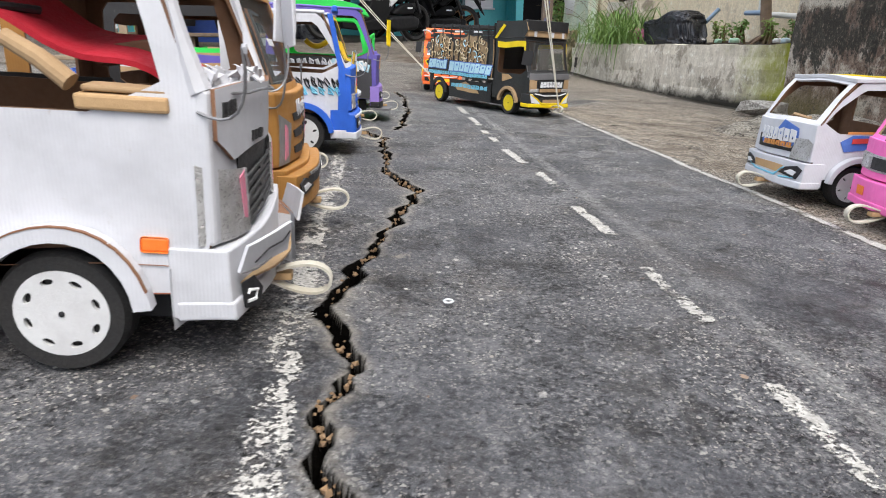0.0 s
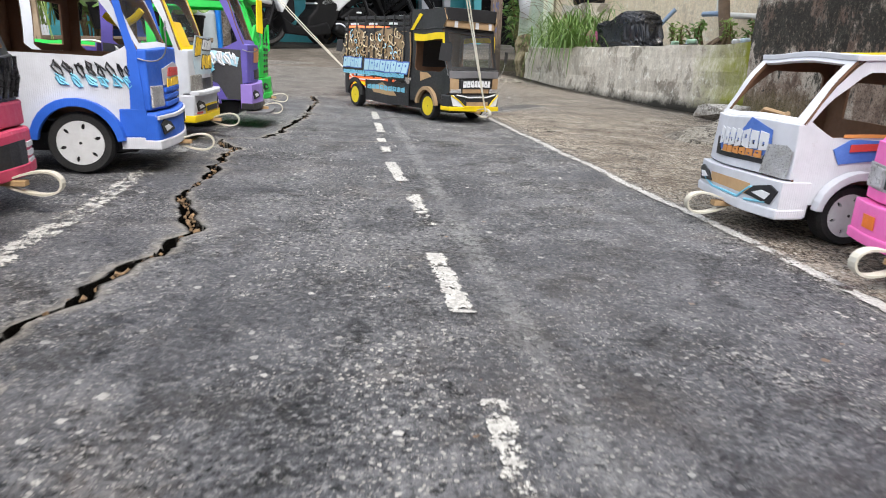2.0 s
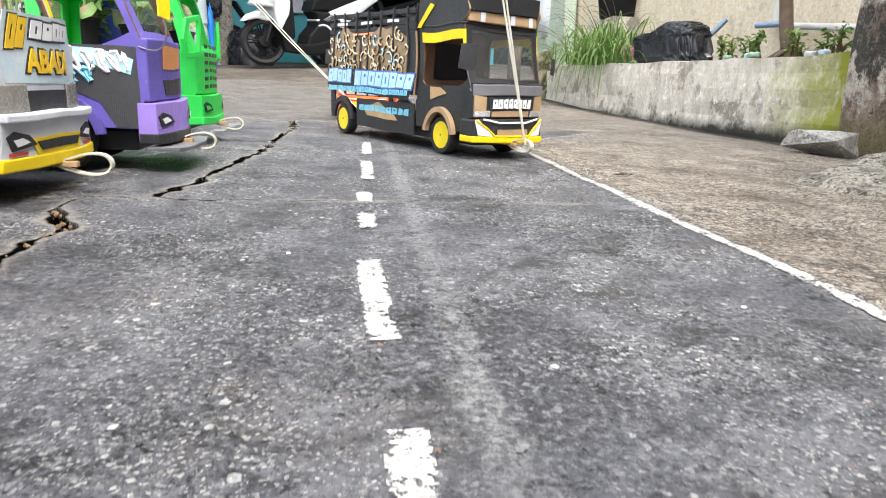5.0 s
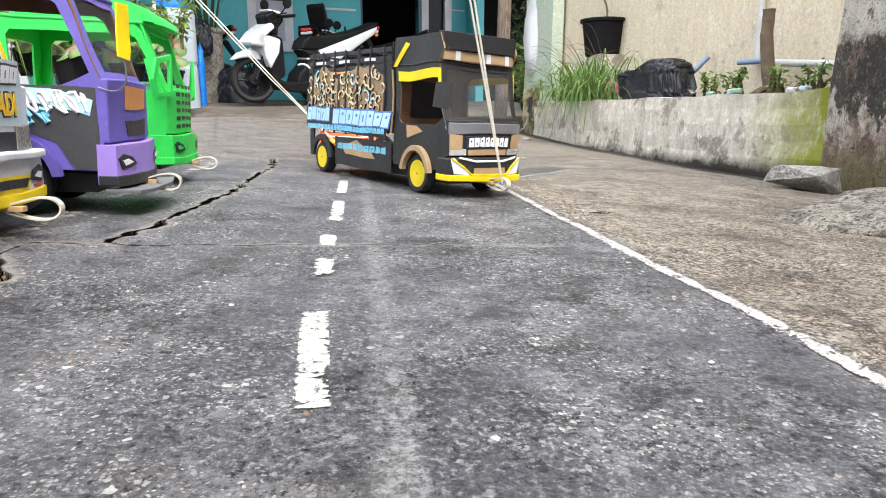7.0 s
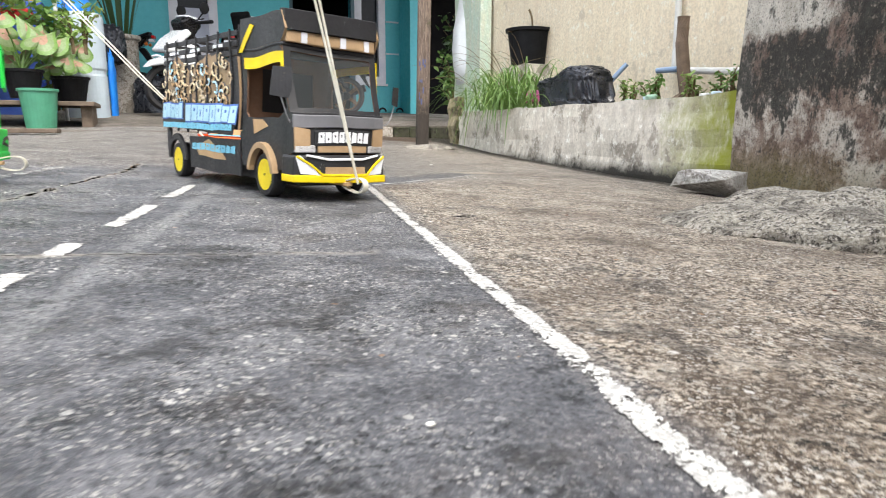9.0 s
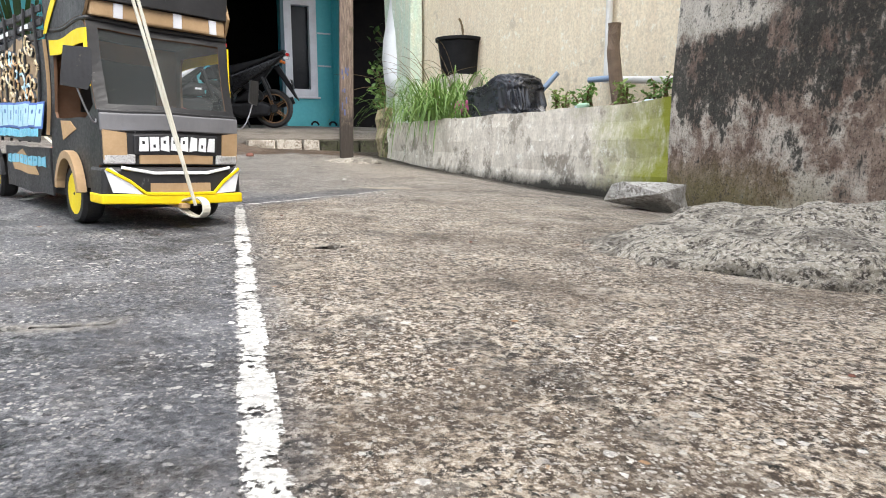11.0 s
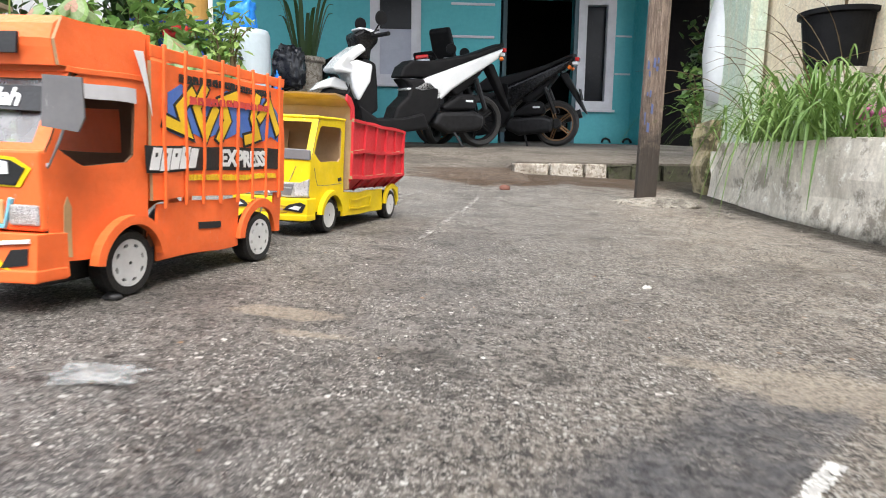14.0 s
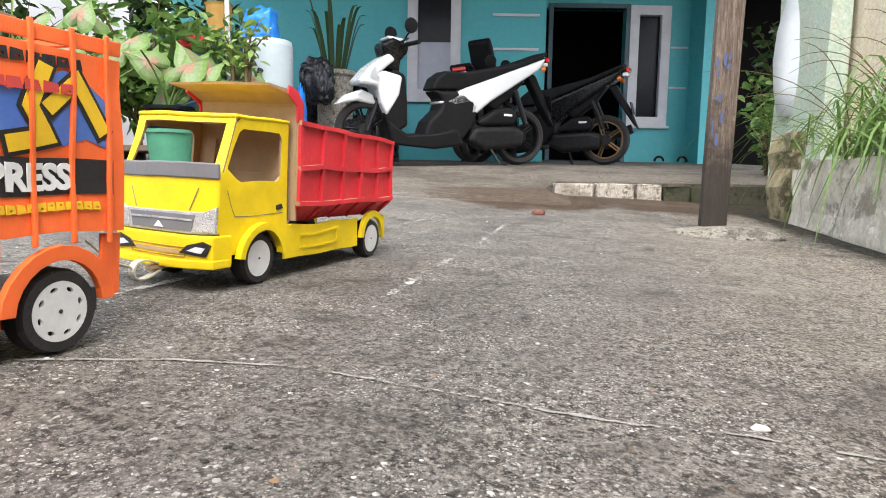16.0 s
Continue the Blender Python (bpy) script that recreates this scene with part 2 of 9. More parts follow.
ROAD_A, ROAD_B, ROAD_C, ROAD_D = (0.09, 0.091, 0.1), (0.16, 0.162, 0.174), (0.24, 0.24, 0.248), (0.4, 0.398, 0.392)
CONC_A, CONC_B, CONC_C = (0.4, 0.325, 0.245), (0.12, 0.087, 0.06), (0.7, 0.63, 0.53)
GROUND = ground_material()


def gritty(name, base, dark, pale, scale=90, wet=False):
    """Coarse bare concrete with crisp grit."""
    m, t, co, p = begin(name)
    n1, n2, n3 = noise_at(t, co, scale, 6, 0.8), noise_at(t, co, scale * 2.4, 4, 0.7), noise_at(t, co, scale / 7, 7, 0.75)
    col = blend(t, ramp(t, n1, 0.44, 0.52), dark, base)
    col = blend(t, ramp(t, n2, 0.52, 0.58, 0, 0.9), col, pale)
    col = blend(t, ramp(t, n3, 0.5, 0.58, 0, 0.6), col, dark)
    if wet:
        sep = t.nodes.new("ShaderNodeSeparateXYZ")
        t.links.new(co, sep.inputs[0])
        col = blend(t, ramp(t, noise_at(t, co, 1.4, 6, 0.7), 0.48, 0.62, 0, 0.6), col, tuple(0.6 * v for v in dark))
        col = blend(t, damp_mask(t, co, sep.outputs[0], sep.outputs[1]), col, blend(t, ramp(t, n1, 0.42, 0.6), (0.045, 0.028, 0.017), (0.11, 0.072, 0.046)))
    t.links.new(col, p.inputs["Base Color"])
    p.inputs["Roughness"].default_value = 0.9
    bump(t, p, calc(t, "ADD", n1, calc(t, "ADD", n2, n3)), 1.0, 0.012)
    return m


def wall_material(name, base, streak, dirt, moss=None, rot=0.0, drip=(7, 7, 1.2), patch=4.2):
    """Weathered render with vertical streaks and blotches; with moss by place, also a dark foot."""
    m, t, co, p = begin(name)
    mp = t.nodes.new("ShaderNodeMapping")
    mp.inputs["Scale"].default_value = drip
    t.links.new(co, mp.inputs["Vector"])
    down = noise_at(t, mp.outputs[0], 2.4, 8, 0.72)
    blot, fine = noise_at(t, co, patch, 10, 0.75), noise_at(t, co, 55, 5, 0.75)
    col = blend(t, ramp(t, down, 0.4, 0.65), base, streak)
    col = blend(t, ramp(t, blot, 0.53 - rot, 0.58 - rot, 0, 0.92), col, dirt)
    col = blend(t, ramp(t, fine, 0.42, 0.62, 0, 0.5), col, tuple(0.5 * v for v in base))
    col = blend(t, ramp(t, noise_at(t, co, 16, 8, 0.8), 0.57, 0.62, 0, 0.75), col, tuple(min(0.8, 1.35 * v) for v in base))
    if moss:
        sep = t.nodes.new("ShaderNodeSeparateXYZ")
        t.links.new(co, sep.inputs[0])
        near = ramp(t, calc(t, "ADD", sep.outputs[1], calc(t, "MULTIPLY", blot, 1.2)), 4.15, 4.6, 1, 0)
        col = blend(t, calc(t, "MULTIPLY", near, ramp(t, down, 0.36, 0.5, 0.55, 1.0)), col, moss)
        # darker band along the bottom, ragged by the blotch noise
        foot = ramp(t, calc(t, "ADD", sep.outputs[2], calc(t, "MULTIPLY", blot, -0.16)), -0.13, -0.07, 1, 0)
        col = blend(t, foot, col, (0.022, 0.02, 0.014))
    t.links.new(col, p.inputs["Base Color"])
    p.inputs["Roughness"].default_value = 0.88
    bump(t, p, calc(t, "ADD", fine, blot), 0.5, 0.006)
    return m


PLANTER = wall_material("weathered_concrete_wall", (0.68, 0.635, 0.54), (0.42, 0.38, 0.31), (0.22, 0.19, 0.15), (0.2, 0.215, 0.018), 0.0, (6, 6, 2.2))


def mould_material():
    """Old plaster: brown and bare, with pale lime patches and black mould that spreads in a band and runs down in streaks."""
    m, t, co, p = begin("mouldy_plaster")
    sep = t.nodes.new("ShaderNodeSeparateXYZ")
    t.links.new(co, sep.inputs[0])
    y, z = sep.outputs[1], sep.outputs[2]
    mp = t.nodes.new("ShaderNodeMapping")
    mp.inputs["Scale"].default_value = (7, 7, 4.2)
    t.links.new(co, mp.inputs["Vector"])
    run = noise_at(t, mp.outputs[0], 2.2, 9, 0.75)
    big, mid, grain, speck = noise_at(t, co, 3.4, 8, 0.7), noise_at(t, co, 12, 8, 0.78), noise_at(t, co, 60, 6, 0.8), noise_at(t, co, 150, 4, 0.8)
    col = blend(t, ramp(t, mid, 0.42, 0.6), (0.13, 0.085, 0.062), (0.36, 0.275, 0.215))
    col = blend(t, ramp(t, calc(t, "ADD", big, calc(t, "MULTIPLY", mid, 0.5)), 0.76, 0.86, 0, 0.85), col, (0.58, 0.53, 0.45))
    olive = calc(t, "MULTIPLY", ramp(t, calc(t, "ADD", z, calc(t, "MULTIPLY", mid, 0.2)), 0.1, 0.2, 1, 0), ramp(t, calc(t, "ADD", y, big), 3.2, 3.6))
    col = blend(t, calc(t, "MULTIPLY", olive, 0.75), col, (0.13, 0.11, 0.03))
    lime = calc(t, "MULTIPLY", ramp(t, calc(t, "ADD", z, calc(t, "MULTIPLY", mid, 0.22)), 0.54, 0.58), ramp(t, calc(t, "ADD", y, calc(t, "MULTIPLY", run, 0.9)), 3.35, 3.5))
    col = blend(t, lime, col, blend(t, ramp(t, mid, 0.4, 0.6), (0.42, 0.385, 0.32), (0.62, 0.58, 0.5)))
    rise_z = calc(t, "ADD", z, calc(t, "MULTIPLY", calc(t, "SUBTRACT", run, 0.5), 0.5))
    belt = calc(t, "MULTIPLY", ramp(t, rise_z, 0.16, 0.26), calc(t, "SUBTRACT", 1.0, lime))
    black = ramp(t, calc(t, "ADD", calc(t, "MULTIPLY", belt, 0.11), calc(t, "ADD", calc(t, "MULTIPLY", run, 0.5), calc(t, "MULTIPLY", mid, 0.5))), 0.54, 0.6, 0, 0.93)
    col = blend(t, black, col, blend(t, ramp(t, grain, 0.5, 0.62), (0.012, 0.013, 0.009), (0.05, 0.045, 0.035)))
    col = blend(t, ramp(t, grain, 0.57, 0.63, 0, 0.5), col, (0.34, 0.28, 0.22))
    col = blend(t, ramp(t, speck, 0.4, 0.45, 0.75, 0), col, (0.012, 0.011, 0.009))
    t.links.new(col, p.inputs["Base Color"])
    p.inputs["Roughness"].default_value = 0.92
    bump(t, p, calc(t, "ADD", grain, calc(t, "ADD", mid, calc(t, "MULTIPLY", speck, 0.5))), 0.9, 0.012)
    return m


MOULDY = mould_material()
BEIGE = wall_material("faded_cream_wall", (0.8, 0.7, 0.52), (0.72, 0.6, 0.43), (0.55, 0.47, 0.35), None, -0.045)
GREYWALL = surf("pale_grey_render", (0.6, 0.61, 0.62), (0.52, 0.53, 0.54), 3, 0.8, grime=(0.4, 0.4, 0.38))
MOSSY_WALL = wall_material("mossy_masonry", (0.36, 0.3, 0.2), (0.16, 0.15, 0.05), (0.05, 0.045, 0.02), None, 0.03, (9, 9, 3), 9.0)
MINT = wall_material("pale_green_wash", (0.55, 0.68, 0.55), (0.66, 0.66, 0.5), (0.72, 0.45, 0.28), None, -0.14)
TEAL = surf("turquoise_paint", (0.06, 0.37, 0.42), (0.075, 0.41, 0.45), 2.0, 0.55, relief=0.1, grime=(0.05, 0.25, 0.28), grime_at=0.68)
PORCH = gritty("porch_cement", (0.17, 0.15, 0.128), (0.085, 0.07, 0.054), (0.25, 0.225, 0.19), 30, True)
KERB = gritty("kerb_concrete", (0.46, 0.42, 0.36), (0.2, 0.165, 0.125), (0.56, 0.52, 0.46), 26)
MOSSY = surf("mossy_concrete", (0.035, 0.042, 0.014), (0.065, 0.055, 0.04), 14, 0.95, relief=0.9, depth=0.01, grime=(0.014, 0.011, 0.009), grime_at=0.52)
# Shade of the porch recess is put into the pale door frame's colour.
DOOR_F = surf("shade_toned_door_frame", (0.05, 0.1, 0.13), (0.04, 0.08, 0.1), 6, 0.5, relief=0.05)
SOIL = surf("dark_soil", (0.07, 0.05, 0.033), (0.045, 0.034, 0.024), 9, 0.95, relief=0.9, depth=0.02)
ROCK = gritty("grey_broken_stone", (0.56, 0.54, 0.49), (0.27, 0.245, 0.21), (0.7, 0.68, 0.64), 44)
LUMP = gritty("spilled_concrete", (0.42, 0.38, 0.31), (0.06, 0.05, 0.04), (0.66, 0.62, 0.55))


def post_wood():
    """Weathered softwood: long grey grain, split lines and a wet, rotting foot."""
    m, t, co, p = begin("grey_worn_post_wood")
    mp = t.nodes.new("ShaderNodeMapping")
    mp.inputs["Scale"].default_value = (30, 30, 2.2)
    t.links.new(co, mp.inputs["Vector"])
    long, fine, rot = noise_at(t, mp.outputs[0], 2.0, 8, 0.7), noise_at(t, mp.outputs[0], 7.0, 5, 0.7), noise_at(t, co, 9, 8, 0.75)
    sep = t.nodes.new("ShaderNodeSeparateXYZ")
    t.links.new(co, sep.inputs[0])
    col = blend(t, ramp(t, long, 0.35, 0.65), (0.09, 0.064, 0.05), (0.22, 0.165, 0.125))
    col = blend(t, ramp(t, fine, 0.4, 0.5, 0.7, 0), col, (0.06, 0.042, 0.033))
    col = blend(t, ramp(t, fine, 0.58, 0.66, 0, 0.6), col, (0.34, 0.285, 0.24))
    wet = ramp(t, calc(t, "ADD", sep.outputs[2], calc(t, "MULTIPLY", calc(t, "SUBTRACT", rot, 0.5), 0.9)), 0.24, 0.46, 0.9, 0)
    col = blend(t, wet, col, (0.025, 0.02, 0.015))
    col = blend(t, ramp(t, rot, 0.6, 0.66, 0, 0.6), col, (0.05, 0.06, 0.02))
    t.links.new(col, p.inputs["Base Color"])
    p.inputs["Roughness"].default_value = 0.9
    bump(t, p, calc(t, "ADD", long, fine), 0.9, 0.006)
    return m


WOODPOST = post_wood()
WHITEWASH = surf("white_sheet", (0.78, 0.8, 0.8), (0.66, 0.69, 0.7), 3, 0.6, relief=0.15)
FRAME_W = surf("white_window_frame", (0.6, 0.6, 0.64), (0.5, 0.5, 0.54), 6, 0.5, relief=0.05)
# Shade of room and passage is put into this near-black colour.
SHADE_IN = surf("near_black_for_shade", (0.006, 0.006, 0.007), (0.01, 0.009, 0.009), 4, 0.9, relief=0, spec=0.05)
ROOFM = surf("roof_sheet", (0.16, 0.15, 0.15), (0.1, 0.095, 0.09), 3, 0.7)


def glass_material(name, tint=(0.9, 0.95, 0.95), alpha=0.25, rough=0.08):
    m, t, co, p = begin(name)
    p.inputs["Base Color"].default_value = rgba(tint)
    p.inputs["Alpha"].default_value, p.inputs["Roughness"].default_value = alpha, rough
    fine = noise_at(t, co, 30, 4)
    t.links.new(ramp(t, fine, 0.3, 0.7, alpha * 0.6, min(alpha * 1.5, 1)), p.inputs["Alpha"])
    return m


PANE = surf("dark_window_glass", (0.008, 0.009, 0.012), (0.012, 0.013, 0.017), 3, 0.2, relief=0, spec=0.12)
FILM = glass_material("clear_plastic_film", (0.3, 0.33, 0.33), 0.055, 0.06)
FILM_DARK = glass_material("smoky_plastic_film", (0.25, 0.25, 0.26), 0.55, 0.15)

# ---------- mesh helpers ----------
def mesh_object(name, bm, material, parent=None, label=""):
    me = bpy.data.meshes.new(name)
    bmesh.ops.recalc_face_normals(bm, faces=bm.faces)
    bm.to_mesh(me)
    bm.free()
    me.materials.append(material)
    ob = new(name, me)
    if parent:
        ob.parent = parent
    if label:
        tagged(ob, label)
    return ob


part = mesh_object


def thing(name, m, label, category, group=""):
    ob = new(name)
    ob.empty_display_size = 0.05
    ob.matrix_world = m
    return tagged(ob, label, category, group)


def box(bm, x0, x1, y0, y1, z0, z1, bevel=0.0, m=None):
    r = bmesh.ops.create_cube(bm, size=1.0)
    vs = r["verts"]
    for v in vs:
        v.co = Vector(((x0 + x1) / 2 + v.co.x * (x1 - x0), (y0 + y1) / 2 + v.co.y * (y1 - y0), (z0 + z1) / 2 + v.co.z * (z1 - z0)))
    if bevel:
        es = list({e for v in vs for e in v.link_edges})
        r = bmesh.ops.bevel(bm, geom=es, offset=bevel, segments=2, affect="EDGES", profile=0.5)
        vs = list({v for f in r["faces"] for v in f.verts} | {v for v in vs if v.is_valid})
    if m is not None:
        bmesh.ops.transform(bm, matrix=m, verts=vs)
    return bm


def boxed(*a, **k):
    return box(bmesh.new(), *a, **k)


def plate(outer, holes, thick, m):
    """A flat sheet in the x, y plane with openings, given thickness along z, laid by m."""
    bm = bmesh.new()
    edges = []
    for loop in (outer, *holes):
        vs = [bm.verts.new((p[0], p[1], 0)) for p in loop]
        edges += [bm.edges.new((vs[i], vs[(i + 1) % len(vs)])) for i in range(len(vs))]
    bmesh.ops.triangle_fill(bm, use_beauty=True, use_dissolve=False, edges=edges)
    r = bmesh.ops.extrude_face_region(bm, geom=bm.faces[:])
    bmesh.ops.translate(bm, vec=(0, 0, thick), verts=[g for g in r["geom"] if isinstance(g, bmesh.types.BMVert)])
    bmesh.ops.transform(bm, matrix=m, verts=bm.verts)
    return bm


def tube(points, radius, sides=8, closed=False, bm=None, taper=None):
    bm = bm or bmesh.new()
    pts = [Vector(p) for p in points]
    rings = []
    n = len(pts)
    for i, p in enumerate(pts):
        a = pts[(i - 1) % n] if closed or i else p
        b = pts[(i + 1) % n] if closed or i < n - 1 else p
        q = (b - a).to_track_quat("Z", "Y")
        r = radius * (taper[i] if taper else 1)
        rings.append([bm.verts.new(p + q @ Vector((r * math.cos(k * math.tau / sides), r * math.sin(k * math.tau / sides), 0))) for k in range(sides)])
    for i in range(n if closed else n - 1):
        a, b = rings[i], rings[(i + 1) % n]
        for k in range(sides):
            bm.faces.new((a[k], a[(k + 1) % sides], b[(k + 1) % sides], b[k]))
    if not closed:
        bm.faces.new(rings[0][::-1])
        bm.faces.new(rings[-1])
    return bm


def lathe(profile, sides, m=None, bm=None):
    """Turns (radius, height) pairs round the z axis."""
    bm = bm or bmesh.new()
    rings = []
    for r, z in profile:
        rings.append([bm.verts.new((r * math.cos(k * math.tau / sides), r * math.sin(k * math.tau / sides), z)) for k in range(sides)])
    for a, b in zip(rings, rings[1:]):
        for k in range(sides):
            bm.faces.new((a[k], a[(k + 1) % sides], b[(k + 1) % sides], b[k]))
    bm.faces.new(rings[0][::-1])
    bm.faces.new(rings[-1])
    if m is not None:
        bmesh.ops.transform(bm, matrix=m, verts=[v for ring in rings for v in ring])
    return bm


def bezier(a, b, c, n=8):
    a, b, c = Vector(a), Vector(b), Vector(c)
    return [a * (1 - k / n) ** 2 + b * 2 * (k / n) * (1 - k / n) + c * (k / n) ** 2 for k in range(n + 1)]


def structure(ob, label, category):
    return tagged(ob, label, category, kind="structure")


# ---------- ground ----------
def smooth(a, b, v):
    u = min(max((v - a) / (b - a), 0), 1)
    return u * u * (3 - 2 * u)


def rise(x, y):
    """The height of the ground: it falls to the drain and rises to the house."""
    return 0.03 - 0.042 * min(max(x, -1.2), 2.0) + 0.085 * smooth(5.0, 7.4, y) - 0.026 * smooth(1.3, 1.75, x) * (1 - smooth(4.0, 5.4, y))


CRACK = [(-0.03, -0.6), (-0.02, 0.0), (-0.032, 0.314), (-0.054, 0.397), (-0.036, 0.46), (-0.079, 0.577), (-0.058, 0.72), (-0.04, 0.835), (-0.02, 0.98), (0.0, 1.1), (-0.03, 1.18),
         (-0.077, 1.286), (-0.072, 1.4), (-0.1, 1.6), (-0.105, 1.72), (-0.16, 1.8), (-0.158, 1.872)]
CRACK_FAR = [(-0.09, 1.87), (-0.07, 2.0), (-0.075, 2.185), (-0.068, 2.46), (-0.1, 2.84), (-0.105, 3.06), (-0.17, 3.37)]
JOINT = [(-0.45, 1.79), (-0.158, 1.872), (-0.06, 1.885), (0.1, 1.915), (0.3, 1.95), (0.5, 1.975)]
GROOVE = [(0.05, 3.9), (0.165, 3.93), (0.287, 4.0), (0.4, 4.03), (0.517, 4.022), (0.71, 4.02), (0.82, 4.03), (0.95, 4.02), (1.3, 4.06)]
HOLE = [(0.575, 2.30), (0.63, 2.325), (0.67, 2.33)]


def seg_dist(px, py, line, jitter):
    """Distance from grid points to a line, and the place along it."""
    best = np.full(px.shape, 9.0)
    for (ax, ay), (bx, by) in zip(line, line[1:]):
        dx, dy = bx - ax, by - ay
        u = np.clip(((px - ax) * dx + (py - ay) * dy) / (dx * dx + dy * dy), 0, 1)
        best = np.minimum(best, np.hypot(px - ax - u * dx, py - ay - u * dy))
    return best + jitter


def ground():
    def steps(*runs):
        out = []
        for a, b, d in runs:
            out += list(np.arange(a, b - d * 0.4, d))
        return out
    xs = [-60, -30, -15, -8, -4.5, -3, -2, -1.5] + steps((-1.2, -0.4, 0.04), (-0.4, -0.19, 0.01), (-0.19, 0.02, 0.0021), (0.02, 0.8, 0.009), (0.8, 2.3, 0.03)) + [2.4, 3, 4, 6, 10, 20, 40, 60]
    ys = [-60, -30, -12, -6, -3, -2, -1, -0.5, -0.2] + steps((0.0, 2.1, 0.0042), (2.1, 3.4, 0.008), (3.4, 4.6, 0.012), (4.6, 8.0, 0.05)) + [8.2, 9, 11, 14, 20, 30, 60, 120]
    gx, gy = np.meshgrid(np.array(xs), np.array(ys))
    gz = 0.03 - 0.042 * np.clip(gx, -1.2, 2.0)
    u = np.clip((gy - 5.0) / 2.4, 0, 1)
    gz = gz + 0.085 * u * u * (3 - 2 * u)
    u, v = np.clip((gx - 1.3) / 0.45, 0, 1), np.clip((gy - 4.0) / 1.4, 0, 1)
    gz = gz - 0.026 * u * u * (3 - 2 * u) * (1 - v * v * (3 - 2 * v))
    wob = np.array([noise.noise(Vector((x * 60, y * 60, 0))) for x, y in zip(gx.ravel(), gy.ravel())]).reshape(gx.shape)
    low = np.array([noise.noise(Vector((x * 5, y * 5, 3))) for x, y in zip(gx.ravel(), gy.ravel())]).reshape(gx.shape)
    dense = (np.abs(gx) < 2.3) & (gy > -0.3) & (gy < 8)
    gz = gz + np.where(dense, 0.0014 * wob + 0.003 * low, 0)
    crumble, cleft = np.zeros(gx.shape), np.zeros(gx.shape)
    # a broken, zigzag run: each offset depends on one axis only, so the sides stay parallel
    zig = np.array([0.016 * noise.noise(Vector((0, y * 22, 5))) + 0.004 * noise.noise(Vector((0, y * 60, 6))) for y in ys])[:, None] * np.ones(gx.shape)
    zag = np.array([0.010 * noise.noise(Vector((x * 14, 0, 7))) + 0.004 * noise.noise(Vector((x * 60, 0, 8))) for x in xs])[None, :] * np.ones(gx.shape)
    along = np.array([noise.noise(Vector((x * 9, y * 9, 21))) for x, y in zip(gx.ravel(), gy.ravel())]).reshape(gx.shape)
    for line, wide, deep in ((CRACK, 0.0052, 0.022), (CRACK_FAR, 0.006, 0.018), (JOINT, 0.0062, 0.015), (HOLE, 0.014, 0.019)):
        d = seg_dist(gx + zig, gy + zag, line, 0.0012 * wob - 0.002 * low)
        d = d / (1.0 + 0.9 * along) if deep > 0.017 else d
        inside = np.clip(1 - (d - wide * 0.85) / (wide * 0.28), 0, 1)
        gz -= deep * inside
        if deep > 0.01:
            # near black starts just outside the rim, so the sides read as shaded
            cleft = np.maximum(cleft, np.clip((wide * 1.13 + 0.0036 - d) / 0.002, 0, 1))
            crumble = np.maximum(crumble, np.clip(1 - (d - wide - 0.003) / 0.013, 0, 1) * np.clip(0.7 + 1.4 * low + 0.6 * wob, 0, 1))
            # the slab on the inner side stands a little higher
            gz += 0.004 * np.clip(1 - d / 0.12, 0, 1) * (gx > np.interp(gy, [p[1] for p in line], [p[0] for p in line]))
    n, k = gx.shape
    me = bpy.data.meshes.new("ground")
    verts = np.stack([gx, gy, gz], -1).reshape(-1, 3)
    idx = np.arange(n * k).reshape(n, k)
    faces = np.stack([idx[:-1, :-1], idx[:-1, 1:], idx[1:, 1:], idx[1:, :-1]], -1).reshape(-1, 4)
    me.from_pydata(verts.tolist(), [], faces.tolist())
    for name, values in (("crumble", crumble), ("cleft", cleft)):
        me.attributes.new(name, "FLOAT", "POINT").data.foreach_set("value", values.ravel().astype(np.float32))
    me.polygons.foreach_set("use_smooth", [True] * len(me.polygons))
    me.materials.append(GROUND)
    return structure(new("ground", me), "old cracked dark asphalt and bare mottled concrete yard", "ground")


ground()


def worn_paint(name, c1, c2):
    """Road paint that has flaked off in patches, most at the rims of the line."""
    m, t, co, p = begin(name)
    wear, rim = t.nodes.new("ShaderNodeAttribute"), t.nodes.new("ShaderNodeAttribute")
    wear.attribute_name, rim.attribute_name = "worn", "rim"
    n1, n2, n3 = noise_at(t, co, 260, 5, 0.7), noise_at(t, co, 85, 4, 0.6), noise_at(t, co, 22, 3)
    total = calc(t, "ADD", calc(t, "ADD", calc(t, "MULTIPLY", n1, 1.1), n2), n3)
    limit = calc(t, "ADD", calc(t, "ADD", 0.09, calc(t, "MULTIPLY", wear.outputs["Fac"], 0.9)), calc(t, "MULTIPLY", ramp(t, rim.outputs["Fac"], 0.55, 1.0), 0.24))
    t.links.new(ramp(t, calc(t, "SUBTRACT", total, limit), 1.4, 1.49), p.inputs["Alpha"])
    col = blend(t, ramp(t, n2, 0.38, 0.6), c1, c2)
    col = blend(t, ramp(t, n1, 0.42, 0.56, 0.55, 0), col, (0.16, 0.155, 0.145))
    t.links.new(col, p.inputs["Base Color"])
    p.inputs["Roughness"].default_value = 0.8
    bump(t, p, calc(t, "ADD", n1, n2), 0.7, 0.002)
    return m


LINE = worn_paint("worn_white_road_paint", (0.52, 0.51, 0.475), (0.38, 0.37, 0.345))
RIDGE = worn_paint("pale_cement_ridge", (0.32, 0.3, 0.265), (0.24, 0.225, 0.2))


